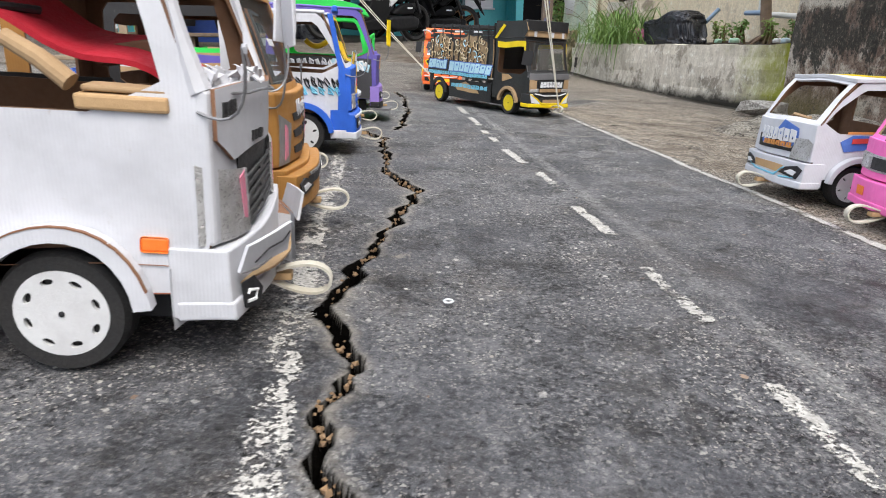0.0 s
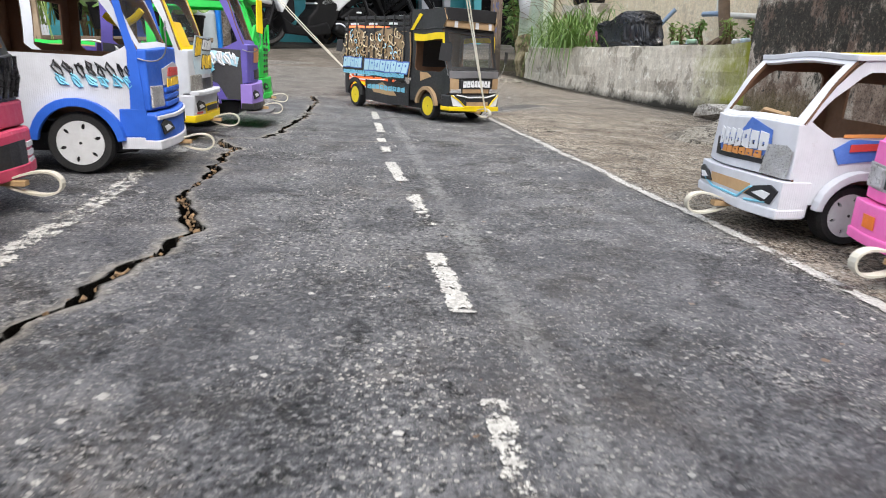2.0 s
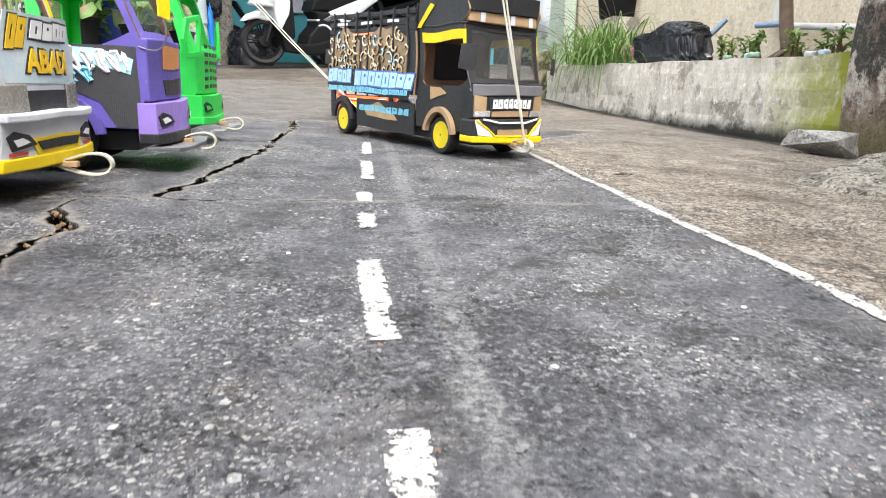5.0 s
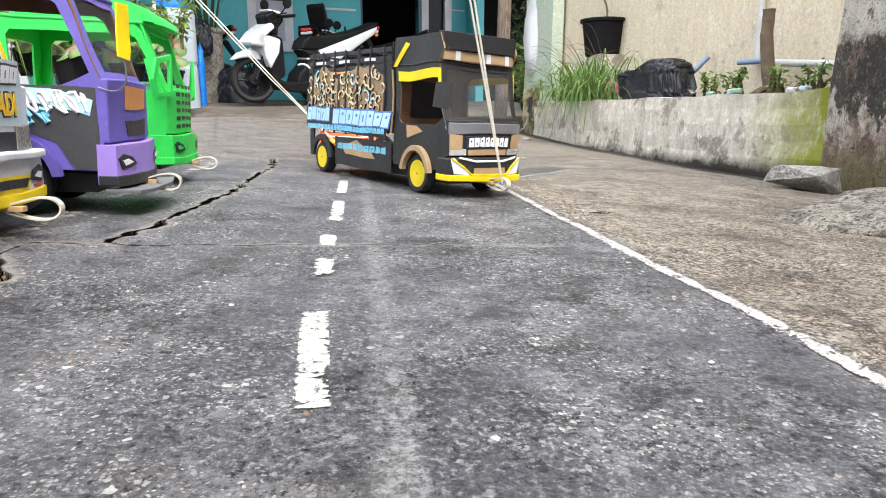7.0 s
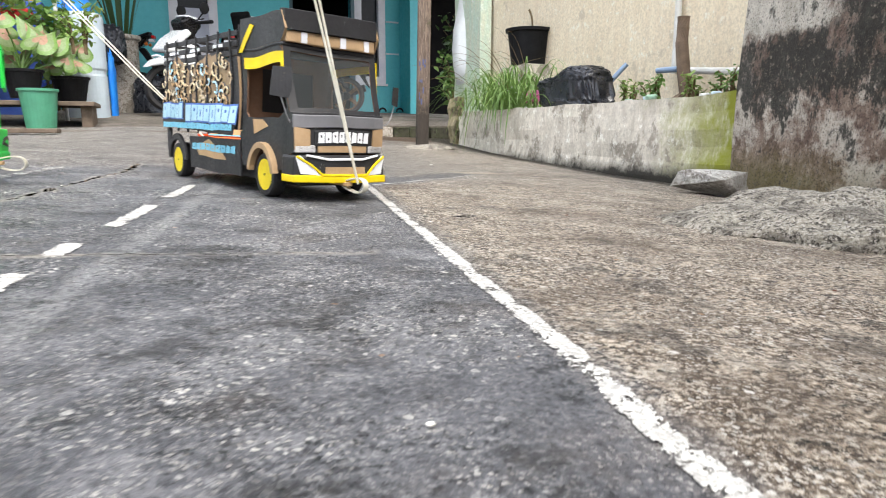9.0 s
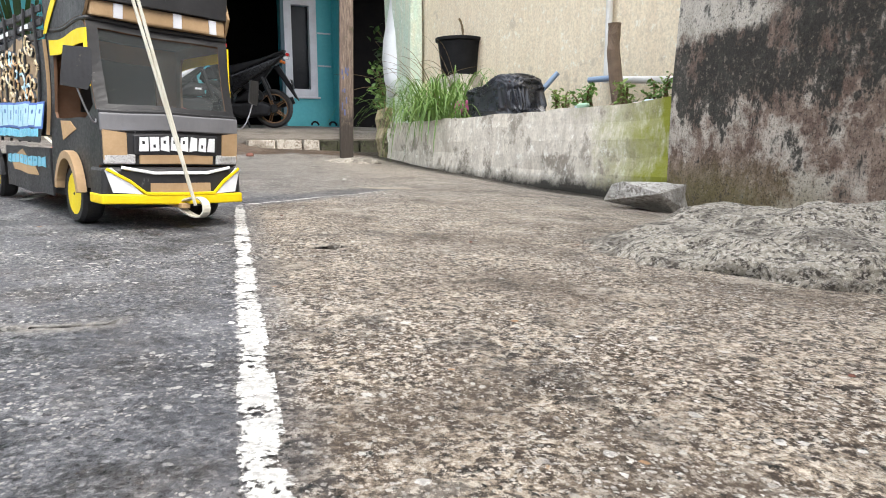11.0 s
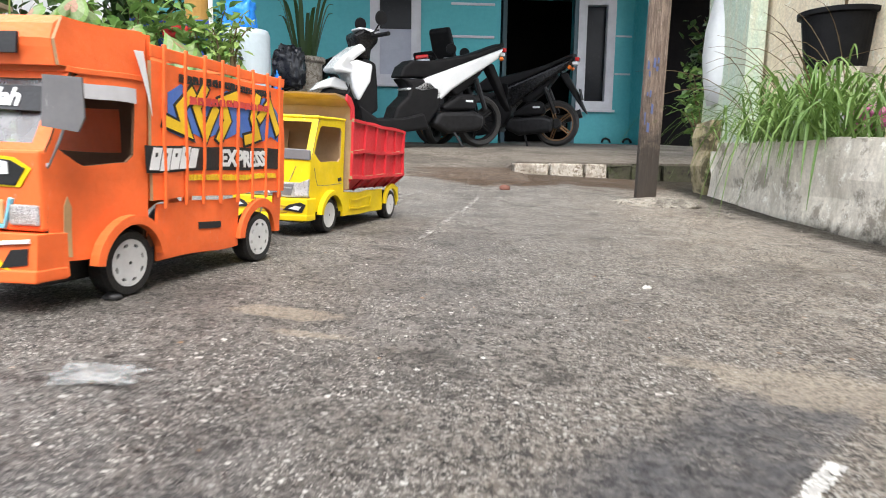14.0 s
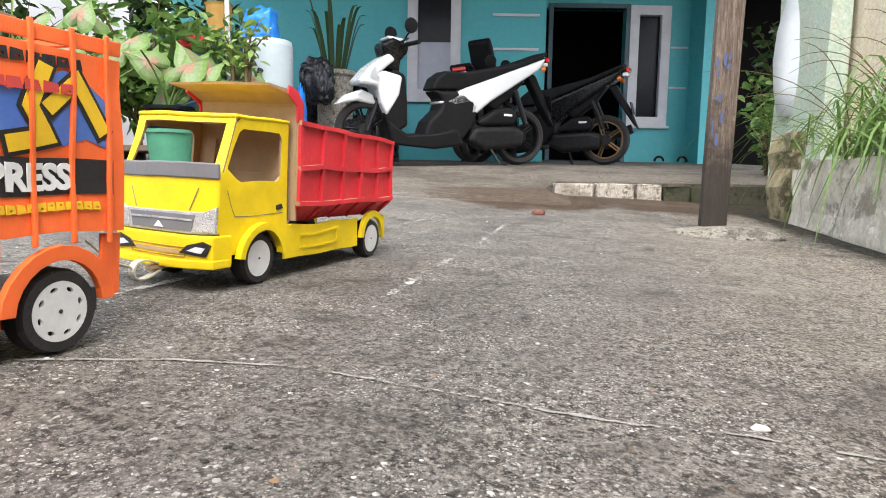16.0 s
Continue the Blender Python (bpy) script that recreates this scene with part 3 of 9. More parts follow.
def painted(name, pts, width, worn, label, seed):
    """A worn line of road paint: a thin film laid on the ground."""
    bm = bmesh.new()
    cols = [-1.0, -0.6, -0.2, 0.2, 0.6, 1.0]
    film = []
    for (ax, ay), (bx, by) in zip(pts, pts[1:]):
        length = math.hypot(bx - ax, by - ay)
        tx, ty = (bx - ax) / length, (by - ay) / length
        rows = max(2, int(length / 0.005))
        for i in range(rows + 1):
            row = []
            for c in cols:
                x, y = ax + tx * length * i / rows - ty * c * width * 0.58, ay + ty * length * i / rows + tx * c * width * 0.58
                z = rise(x, y) + 0.0014 * noise.noise(Vector((x * 60, y * 60, 0))) + 0.003 * noise.noise(Vector((x * 5, y * 5, 3))) + 0.0014
                row.append(bm.verts.new((x, y, z)))
            film.append(row)
    for a, b in zip(film, film[1:]):
        for k in range(len(cols) - 1):
            bm.faces.new((a[k], a[k + 1], b[k + 1], b[k]))
    n_rows = len(film)
    ob = mesh_object(name, bm, RIDGE if name == "overlay_edge" else LINE)
    rims = np.tile(np.abs(np.array(cols)), n_rows).astype(np.float32)
    ob.data.attributes.new("rim", "FLOAT", "POINT").data.foreach_set("value", rims)
    ob.data.attributes.new("worn", "FLOAT", "POINT").data.foreach_set("value", np.full(len(rims), worn, np.float32))
    return structure(ob, label, "road line")


painted("edge_line", [(0.705, 0.2), (0.663, 1.1), (0.635, 1.45), (0.604, 1.85), (0.522, 2.87)], 0.018, -0.12, "worn white painted edge line on the asphalt", 3)
painted("edge_line", [(0.522, 2.87), (0.9, 3.45)], 0.0135, -0.08, "thin white painted line turning off the edge line", 4)
painted("edge_line", [(-0.075, 0.0), (-0.078, 0.314), (-0.13, 0.8), (-0.205, 1.76), (-0.24, 2.2), (-0.3, 3.2)], 0.034, 0.06, "faded and flaking white painted parking line", 5)
for k, (a, b, wear) in enumerate([((0.304, 0.337), (0.297, 0.464), 0.02), ((0.293, 0.579), (0.284, 0.748), 0.05), ((0.279, 0.884), (0.263, 1.053), -0.16), ((0.261, 1.166), (0.244, 1.34), -0.02), ((0.23, 1.452), (0.206, 1.645), -0.16),
                                  ((0.198, 1.774), (0.178, 2.0), -0.22), ((0.176, 2.12), (0.157, 2.36), -0.22), ((0.15, 2.486), (0.13, 2.76), -0.22), ((0.12, 2.9), (0.106, 3.12), -0.22), ((0.098, 3.26), (0.088, 3.45), -0.18)]):
    painted("lane_dash", [a, b], 0.02, wear, "worn white lane dash painted on the asphalt", 20 + k)
painted("overlay_edge", GROOVE, 0.005, -0.06, "thin pale ridge where two concrete layers meet", 61)
painted("edge_line", [(0.022, 3.9), (0.023, 4.12), (0.022, 4.42)], 0.018, 0.0, "worn white painted line under the toy lorries", 51)
painted("edge_line", [(0.36, 4.42), (0.33, 4.95), (0.30, 5.7)], 0.017, 0.1, "worn white painted line towards the house", 52)
painted("edge_line", [(-0.06, 4.9), (-0.034, 5.2), (0.04, 5.95)], 0.017, 0.05, "worn white painted line behind the toy lorries", 53)
# ---------- house, porch and walls ----------
HOUSE = pose(0.717, 3.48, 0, 0, 0, 15.6)


def wall_piece(name, bm, material, label, category="wall", m=HOUSE):
    ob = mesh_object(name, bm, material)
    ob.matrix_world = m
    return structure(ob, label, category)


UPRIGHT = Matrix(((1, 0, 0, 0), (0, 0, 1, 0), (0, 1, 0, 0), (0, 0, 0, 1)))  # x, y, z of a sheet to x, z, y


def facade(outer, holes, b, thick=0.14):
    return plate(outer, holes, thick, Matrix.Translation((0, b, 0)) @ UPRIGHT)


def rect(x0, x1, z0, z1):
    return [(x0, z0), (x1, z0), (x1, z1), (x0, z1)]


wall_piece("wall_front", facade(rect(-3.4, 1.12, 0.2, 3.05), [rect(-0.48, 0.04, 1.2, 2.6)], 8.0), TEAL, "turquoise painted house wall with a white framed window")
wall_piece("wall_return", boxed(0.98, 1.12, 8.14, 8.95, 0.2, 3.05), TEAL, "turquoise painted side of the porch recess")
wall_piece("wall_recess", facade(rect(0.98, 3.34, 0.2, 3.05), [rect(1.26, 2.32, 0.43, 2.46), rect(2.46, 2.84, 1.0, 2.42)], 8.95), TEAL, "turquoise painted wall in the shade of the porch")
wall_piece("wall_side", boxed(3.2, 3.34, 8.45, 8.95, 0.2, 3.05), TEAL, "turquoise painted wall end beside the dark passage")
# near-black walls stand in for the unlit room and passage
wall_piece("wall_inside", boxed(-3.4, 3.34, 10.6, 10.75, 0.2, 3.05), SHADE_IN, "inner wall of the house, near black for an unlit room")
wall_piece("wall_inside", boxed(3.22, 3.37, 9.1, 10.6, 0.2, 3.05), SHADE_IN, "inner wall of the house, near black for an unlit room")
wall_piece("wall_inside", boxed(-3.4, -3.25, 8.14, 10.6, 0.2, 3.05), SHADE_IN, "inner wall of the house, near black for an unlit room")
wall_piece("wall_passage", boxed(3.4, 6.2, 10.4, 10.55, 0.1, 3.4), SHADE_IN, "end wall of the passage, near black for its shade")
# Roofs out of view, reaching far enough to keep recess and passage dark.
wall_piece("ceiling", boxed(-3.5, 3.6, 3.9, 10.8, 3.06, 3.2), ROOFM, "dark sheet roof added overhead to shade house and porch", "roof")
wall_piece("ceiling", boxed(3.62, 6.3, 6.8, 10.8, 3.06, 3.2), ROOFM, "dark sheet roof added overhead to shade the passage", "roof")
wall_piece("trim", boxed(0.48, 1.04, 7.975, 7.998, 2.115, 2.145, 0.004), FRAME_W, "thin pale ledge on the turquoise wall", "trim")
wall_piece("trim", boxed(0.48, 1.04, 7.975, 7.998, 1.715, 1.745, 0.004), FRAME_W, "thin pale ledge on the turquoise wall", "trim")
wall_piece("trim", boxed(2.94, 3.17, 8.93, 8.948, 1.95, 1.975, 0.004), FRAME_W, "thin pale ledge on the shaded wall", "trim")
wall_piece("trim", boxed(2.94, 3.17, 8.93, 8.948, 1.42, 1.445, 0.004), FRAME_W, "thin pale ledge on the shaded wall", "trim")


def window(name, x0, x1, z0, z1, b, label, frosted=0.0):
    root = structure(thing(name, HOUSE, label, "window"), label, "window")
    f = 0.1
    part("window_frame", plate(rect(x0 - f, x1 + f, z0 - f, z1 + f), [rect(x0 + 0.02, x1 - 0.02, z0 + 0.02, z1 - 0.02)], 0.1, Matrix.Translation((0, b - 0.04, 0)) @ UPRIGHT), FRAME_W, root)
    part("pane", boxed(x0 + 0.01, x1 - 0.01, b + 0.065, b + 0.072, z0 + frosted, z1 - 0.01), PANE, root, "dark glass pane")
    if frosted:
        part("lower_pane", boxed(x0 + 0.01, x1 - 0.01, b + 0.065, b + 0.072, z0 + 0.01, z0 + frosted - 0.004), surf("frosted_pane", (0.42, 0.44, 0.52), (0.36, 0.38, 0.46), 8, 0.4), root, "pale frosted lower pane")
    part("window_sill", boxed(x0 - f - 0.03, x1 + f + 0.03, b - 0.075, b - 0.042, z0 - f - 0.035, z0 - f, 0.006), FRAME_W, root)
    return root


window("window_1", -0.44, 0.0, 1.22, 2.56, 8.0, "white framed window with a dark pane in the turquoise wall", 0.6)
window("window_2", 2.48, 2.82, 1.02, 2.4, 8.95, "narrow white framed window beside the dark doorway")
door = structure(thing("door_1", HOUSE, "open doorway, its pale frame toned down for shade, into a dark room", "door"), "open doorway, its pale frame toned down for shade, into a dark room", "door")
for x in (1.29, 2.32):
    part("door_post", boxed(x, x + 0.06, 8.92, 9.06, 0.43, 2.52, 0.005), DOOR_F, door)
part("door_head", boxed(1.35, 2.32, 8.92, 9.06, 2.46, 2.52, 0.005), DOOR_F, door)


def porch_height(a, b):
    z = 0.175 + (b - 3.9) * 0.078 if b < 5.5 else 0.30 + (b - 5.5) * 0.0377
    if a < 0.62:
        k = smooth(3.2, 5.0, b) if a > -1.0 else smooth(3.0, 5.0, b)
        z = z * k + (0.115 + 0.01 * (0.62 - a)) * (1 - k) - (0.05 if b < 3.3 else 0)
    return z


def porch():
    aa = [-4.5, -3.5, -2.5, -1.8, -1.0, -0.6, -0.2, 0.2, 0.45, 0.58, 0.66, 0.9, 1.3, 1.7, 2.1, 2.6, 3.2, 3.7]
    bb = [3.0, 3.3, 3.6, 3.93, 4.3, 4.6, 5.0, 5.5, 6.2, 7.0, 8.0, 8.5, 9.0, 10.0, 10.6]
    bm = bmesh.new()
    grid = {}
    for i, a in enumerate(aa):
        for j, b in enumerate(bb):
            if a > 0.6 and b < 3.9:
                continue
            wob = 0.006 * noise.noise(Vector((a * 3, b * 3, 1)))
            grid[i, j] = bm.verts.new((a, b, porch_height(a, b) + wob))
    for i in range(len(aa) - 1):
        for j in range(len(bb) - 1):
            q = [(i, j), (i + 1, j), (i + 1, j + 1), (i, j + 1)]
            if all(k in grid for k in q):
                bm.faces.new([grid[k] for k in q])
    rim = [e for e in bm.edges if e.is_boundary]
    r = bmesh.ops.extrude_edge_only(bm, edges=rim)
    for v in r["geom"]:
        if isinstance(v, bmesh.types.BMVert):
            v.co.z = -0.05
    return wall_piece("floor", bm, PORCH, "grey stained cement porch floor rising to the house", "floor")


porch()


def kerb_block(x0, x1, material, label, jag):
    rnd = random.Random(int(x0 * 100))
    bm = boxed(x0, x1 - 0.008, 3.83, 3.95, 0.03, 0.172, 0.012)
    for v in bm.verts:
        v.co += Vector((rnd.uniform(-1, 1), rnd.uniform(-1, 1), rnd.uniform(-1, 0.4))) * jag
    ob = part("kerb_stone", bm, material, kerb_root, label)
    return ob


kerb_root = structure(thing("kerb", HOUSE, "low kerb of pale concrete blocks along the porch, partly mossy", "kerb"), "low kerb of pale concrete blocks along the porch, partly mossy", "kerb")
for x0, x1 in ((0.62, 0.86), (0.865, 1.1), (1.105, 1.26)):
    kerb_block(x0, x1, KERB, "pale concrete kerb block", 0.005)
for x0, x1 in ((1.27, 1.42), (1.43, 1.64), (1.65, 1.95)):
    kerb_block(x0, x1, MOSSY, "broken mossy kerb block", 0.014)


def slab_wall(name, p, q, z0, z1, thick, material, label, segs=24, rough=0.012, seed=1, lean=0.0):
    """An upright wall along p to q whose face lies on that line, thickness to the left of it, with uneven faces and top."""
    p, q = Vector((*p, 0)), Vector((*q, 0))
    t = (q - p).normalized()
    n = Vector((-t.y, t.x, 0))
    bm = bmesh.new()
    cols = []
    zs = 6
    for i in range(segs + 1):
        o = p + (q - p) * (i / segs)
        top = z1 + rough * noise.noise(Vector((o.x * 4, o.y * 4, seed)))
        face = [bm.verts.new((o + n * (rough * noise.noise(Vector((o.x * 3, o.y * 3, seed + k * 0.7))) + lean * k / zs)).to_tuple()[:2] + (z0 + (top - z0) * k / zs,)) for k in range(zs + 1)]
        back = [bm.verts.new((o + n * thick).to_tuple()[:2] + (top,)), bm.verts.new((o + n * thick).to_tuple()[:2] + (z0,))]
        cols.append(face + back)
    for a, b in zip(cols, cols[1:]):
        for k in range(len(a)):
            j = (k + 1) % len(a)
            bm.faces.new((a[k], b[k], b[j], a[j]))
    bm.faces.new(cols[0][::-1])
    bm.faces.new(cols[-1])
    ob = mesh_object(name, bm, material)
    return structure(ob, label, "wall")


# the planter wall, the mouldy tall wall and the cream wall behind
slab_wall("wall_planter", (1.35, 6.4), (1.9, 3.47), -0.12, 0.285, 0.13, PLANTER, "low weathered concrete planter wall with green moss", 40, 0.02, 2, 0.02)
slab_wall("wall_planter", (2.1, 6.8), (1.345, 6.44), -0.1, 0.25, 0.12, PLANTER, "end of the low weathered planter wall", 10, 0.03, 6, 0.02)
slab_wall("wall_mouldy", (1.86, 3.46), (1.72, -3.0), -0.15, 2.6, 0.3, MOULDY, "tall wall dark with black mould over bare brown plaster", 60, 0.03, 3, 0.035)
slab_wall("wall_cream", (1.82, 8.55), (2.98, 3.3), -0.1, 3.0, 0.16, BEIGE, "high cream wall, stained and faded", 30, 0.015, 5)
slab_wall("wall_cream", (2.98, 3.3), (1.92, 3.3), -0.1, 3.0, 0.16, BEIGE, "return of the high cream wall", 10, 0.01, 5)
slab_wall("wall_pale_green", (1.66, 8.6), (1.81, 7.9), -0.1, 3.0, 0.12, MINT, "pale green washed wall end with rusty streaks", 12, 0.03, 9)


def bed():
    bm = bmesh.new()
    rows = []
    for j in range(25):
        y = 3.4 + j * (6.78 - 3.4) / 24
        x0, x1 = 1.9 - (y - 3.47) * 0.185 + 0.06, 2.98 - (y - 3.3) * 0.221 + 0.02
        rows.append([bm.verts.new((x0 + (x1 - x0) * i / 10, y, 0.262 + 0.05 * i / 10 + 0.03 * noise.noise(Vector((i * 0.8, y * 4, 0))))) for i in range(11)])
    for a, b in zip(rows, rows[1:]):
        for i in range(10):
            bm.faces.new((a[i], a[i + 1], b[i + 1], b[i]))
    return structure(mesh_object("soil", bm, SOIL), "dark soil bed behind the planter wall", "soil")


bed()
slab_wall("wall_ledge", (1.86, 7.2), (2.0, 6.72), -0.05, 0.7, 0.4, PLANTER, "rough masonry ledge behind the planter", 10, 0.03, 12)
# added walls behind and beside the camera; their pale grey bounces neutral light
mesh = boxed(-7.0, -6.85, -6.45, 16.0, -0.1, 3.0)
wall_piece("wall_west", mesh, GREYWALL, "plain pale grey wall added to close the yard", m=Matrix())
wall_piece("wall_south", boxed(-7.0, 6.0, -6.6, -6.45, -0.1, 2.2), GREYWALL, "plain pale grey wall added to close the yard", m=Matrix())


def post():
    base = Vector((1.0, 5.95, 0.02))
    bm = bmesh.new()
    rings = []
    for k in range(22):
        z = k * 0.15
        o = base + Vector((0.02 * z, 0.01 * z, z - 0.05))
        ring = []
        for s in range(12):
            a = s * math.tau / 12 + 0.3
            w = 0.046 / max(abs(math.cos(a)), abs(math.sin(a))) ** 0.75
            w *= 1 + 0.05 * noise.noise(Vector((math.cos(a) * 2, math.sin(a) * 2, z * 3)))
            ring.append(bm.verts.new(o + Vector((w * math.cos(a), w * math.sin(a), 0))))
        rings.append(ring)
    for a, b in zip(rings, rings[1:]):
        for s in range(12):
            bm.faces.new((a[s], a[(s + 1) % 12], b[(s + 1) % 12], b[s]))
    bm.faces.new(rings[0][::-1])
    bm.faces.new(rings[-1])
    root = thing("wooden_post", Matrix(), "weathered grey wooden post with blue paint smears", "post")
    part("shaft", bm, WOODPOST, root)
    rnd = random.Random(4)
    smear = surf("blue_paint_smear", (0.06, 0.085, 0.2), (0.09, 0.1, 0.17), 90, 0.8)
    for k in range(11):
        z = rnd.uniform(0.3, 0.62)
        c = base + Vector((0.02 * z - 0.005 + rnd.uniform(-0.03, 0.02), -0.053 + 0.01 * z, z))
        w, h = rnd.uniform(0.002, 0.006), rnd.uniform(0.008, 0.026)
        bm = bmesh.new()
        bm.faces.new([bm.verts.new(c + Vector((dx * w, -0.002, dz * h))) for dx, dz in ((-1, -0.8), (0.8, -1), (1, 0.7), (-0.7, 1))])
        part("paint_smear", bm, smear, root, "smeared blue paint")
    return root


post()


def lump(name, centre, size, material, label, category, seed, flat=0.0, rough=0.22, sub=4):
    bm = bmesh.new()
    bmesh.ops.create_icosphere(bm, subdivisions=sub, radius=1.0)
    for v in bm.verts:
        d = v.co.normalized()
        k = 1 + rough * noise.noise(d * 1.6 + Vector((seed, 0, 0))) + rough * 0.5 * noise.noise(d * 4 + Vector((0, seed, 0))) + rough * 0.22 * noise.noise(d * 11)
        v.co = Vector((d.x * size[0] * k, d.y * size[1] * k, max(d.z, -flat) * size[2] * k))
    ob = mesh_object(name, bm, material)
    ob.location = centre
    for f in ob.data.polygons:
        f.use_smooth = True
    return tagged(ob, label, category)


lump("post_footing", (1.02, 5.9, 0.0), (0.22, 0.13, 0.042), LUMP, "rough concrete footing round the wooden post", "concrete", 3, 0.5, 0.16)
lump("concrete_lump", (1.36, 2.27, -0.066), (0.32, 0.27, 0.105), LUMP, "low mound of spilled rough concrete on the yard", "concrete", 7, 0.1, 0.3, 5)


def loose_rock():
    bm = bmesh.new()
    rnd = random.Random(8)
    for k in range(15):
        d = Vector((rnd.gauss(0, 1), rnd.gauss(0, 1), rnd.gauss(0, 1))).normalized()
        d = Vector([math.copysign(abs(c) ** 0.6, c) for c in d])
        bm.verts.new((d.x * 0.105, d.y * 0.125, min(0.8, max(d.z, -0.7)) * 0.062))
    r = bmesh.ops.convex_hull(bm, input=bm.verts)
    bmesh.ops.delete(bm, geom=[v for v in bm.verts if not v.link_faces], context="VERTS")
    bmesh.ops.triangulate(bm, faces=bm.faces[:])
    bmesh.ops.subdivide_edges(bm, edges=bm.edges[:], cuts=5, use_grid_fill=True)
    for v in bm.verts:
        v.co += v.co.normalized() * (0.007 * noise.noise(v.co * 24) + 0.005 * abs(noise.noise(v.co * 55)) - 0.002)
    ob = mesh_object("rock", bm, ROCK)
    ob.matrix_world = pose(1.66, 3.24, -0.026, 4, 3, 20)
    return tagged(ob, "pale grey broken rock lying by the wall", "rock")


loose_rock()
# ---------- toy lorries ----------
CARD = surf("raw_cardboard", (0.4, 0.27, 0.15), (0.32, 0.21, 0.11), 30, 0.85, relief=0.3, depth=0.001)
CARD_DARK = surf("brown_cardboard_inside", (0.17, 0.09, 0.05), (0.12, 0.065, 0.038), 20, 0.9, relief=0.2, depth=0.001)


def paint(name, c, rough=0.55, grime=0.68):
    """Brushed paint on cardboard, with dull patches and faint corrugation."""
    m, t, co, p = begin(name)
    coarse, fine = noise_at(t, co, 18, 5), noise_at(t, co, 160, 4, 0.7)
    col = blend(t, ramp(t, coarse, 0.35, 0.7), c, tuple(0.82 * v for v in c))
    col = blend(t, ramp(t, noise_at(t, co, 45, 7, 0.75), grime, grime + 0.1, 0, 0.5), col, (0.3, 0.22, 0.14))
    scuffed = t.nodes.new("ShaderNodeMapping")
    scuffed.inputs["Scale"].default_value = (1.0, 1.0, 0.35)
    t.links.new(co, scuffed.inputs["Vector"])
    col = blend(t, ramp(t, noise_at(t, scuffed.outputs[0], 75, 9, 0.78), 0.63, 0.68, 0, 0.55), col, tuple(0.45 * v + 0.3 for v in c))
    col = blend(t, ramp(t, noise_at(t, co, 6, 6, 0.7), 0.5, 0.66, 0, 0.14), col, tuple(0.55 * v for v in c))
    t.links.new(col, p.inputs["Base Color"])
    t.links.new(ramp(t, fine, 0.3, 0.7, rough - 0.1, rough + 0.15), p.inputs["Roughness"])
    wave = nd(t, "ShaderNodeTexWave", Scale=110.0, Distortion=1.5)
    wave.bands_direction = "X"
    t.links.new(co, wave.inputs["Vector"])
    bump(t, p, calc(t, "ADD", calc(t, "MULTIPLY", wave.outputs["Fac"], 0.08), calc(t, "ADD", coarse, calc(t, "MULTIPLY", fine, 0.3))), 0.5, 0.002)
    return m


BLACK_AT, ORANGE_AT, YELLOW_AT = (0.40, 2.61, -58), (0.07, 3.68, -94), (0.052, 4.39, -94.3)
P_WHITE = paint("white_card", (0.6, 0.61, 0.65), grime=0.64)
P_OFFW = paint("grey_white_card", (0.62, 0.64, 0.68), grime=0.63)
P_BROWN = paint("mustard_brown_card", (0.42, 0.2, 0.045))
P_BLUE = paint("blue_card", (0.02, 0.12, 0.6))
P_RED = paint("red_card", (0.64, 0.025, 0.04))
P_PINKRED = paint("crimson_pink_card", (0.55, 0.05, 0.12))
P_PINK = paint("bright_pink_card", (0.88, 0.17, 0.5))
P_PURPLE = paint("purple_card", (0.13, 0.1, 0.42))
P_LILAC = paint("lilac_card", (0.3, 0.2, 0.6))
P_GREEN = paint("bright_green_card", (0.02, 0.58, 0.075))
P_YELLOW = paint("yellow_card", (0.82, 0.6, 0.0))
P_ORANGE = paint("orange_card", (0.95, 0.165, 0.035))
P_BLACK = paint("black_card", (0.018, 0.018, 0.02), 0.5, 0.66)
P_GREY = paint("grey_card", (0.16, 0.16, 0.17), 0.6)
P_CHAR = paint("charcoal_card", (0.045, 0.045, 0.05), 0.6)
P_SILVER = surf("silver_foil_paper", (0.56, 0.56, 0.57), (0.3, 0.29, 0.27), 38, 0.32, 0.4, relief=0.6, depth=0.006)
TYRE = surf("black_rubber", (0.014, 0.014, 0.015), (0.022, 0.02, 0.019), 40, 0.75, relief=0.4, grime=(0.09, 0.075, 0.055), grime_at=0.66)
RIM_W = surf("dull_white_rim", (0.66, 0.67, 0.68), (0.55, 0.55, 0.56), 30, 0.6, grime=(0.3, 0.27, 0.22), grime_at=0.68)
RIM_Y = surf("yellow_rim", (0.85, 0.66, 0.01), (0.75, 0.55, 0.01), 30, 0.6)
RIM_P = surf("violet_rim", (0.1, 0.09, 0.4), (0.08, 0.07, 0.32), 30, 0.6)
INK = surf("black_ink", (0.012, 0.012, 0.014), (0.02, 0.02, 0.022), 30, 0.5, relief=0)
STRAP = surf("yellowed_plastic_strap", (0.62, 0.6, 0.52), (0.5, 0.46, 0.36), 20, 0.5, grime=(0.3, 0.25, 0.17), grime_at=0.66)
WIRE = surf("grey_wire", (0.3, 0.3, 0.31), (0.2, 0.2, 0.21), 60, 0.45, 0.4)
STICK = surf("light_wood_stick", (0.5, 0.33, 0.17), (0.4, 0.25, 0.12), 30, 0.8)
AMBER = surf("amber_reflector", (0.88, 0.21, 0.03), (0.78, 0.17, 0.02), 50, 0.4)
WHITE_INK = surf("white_sticker", (0.78, 0.79, 0.8), (0.68, 0.69, 0.72), 40, 0.5, relief=0)
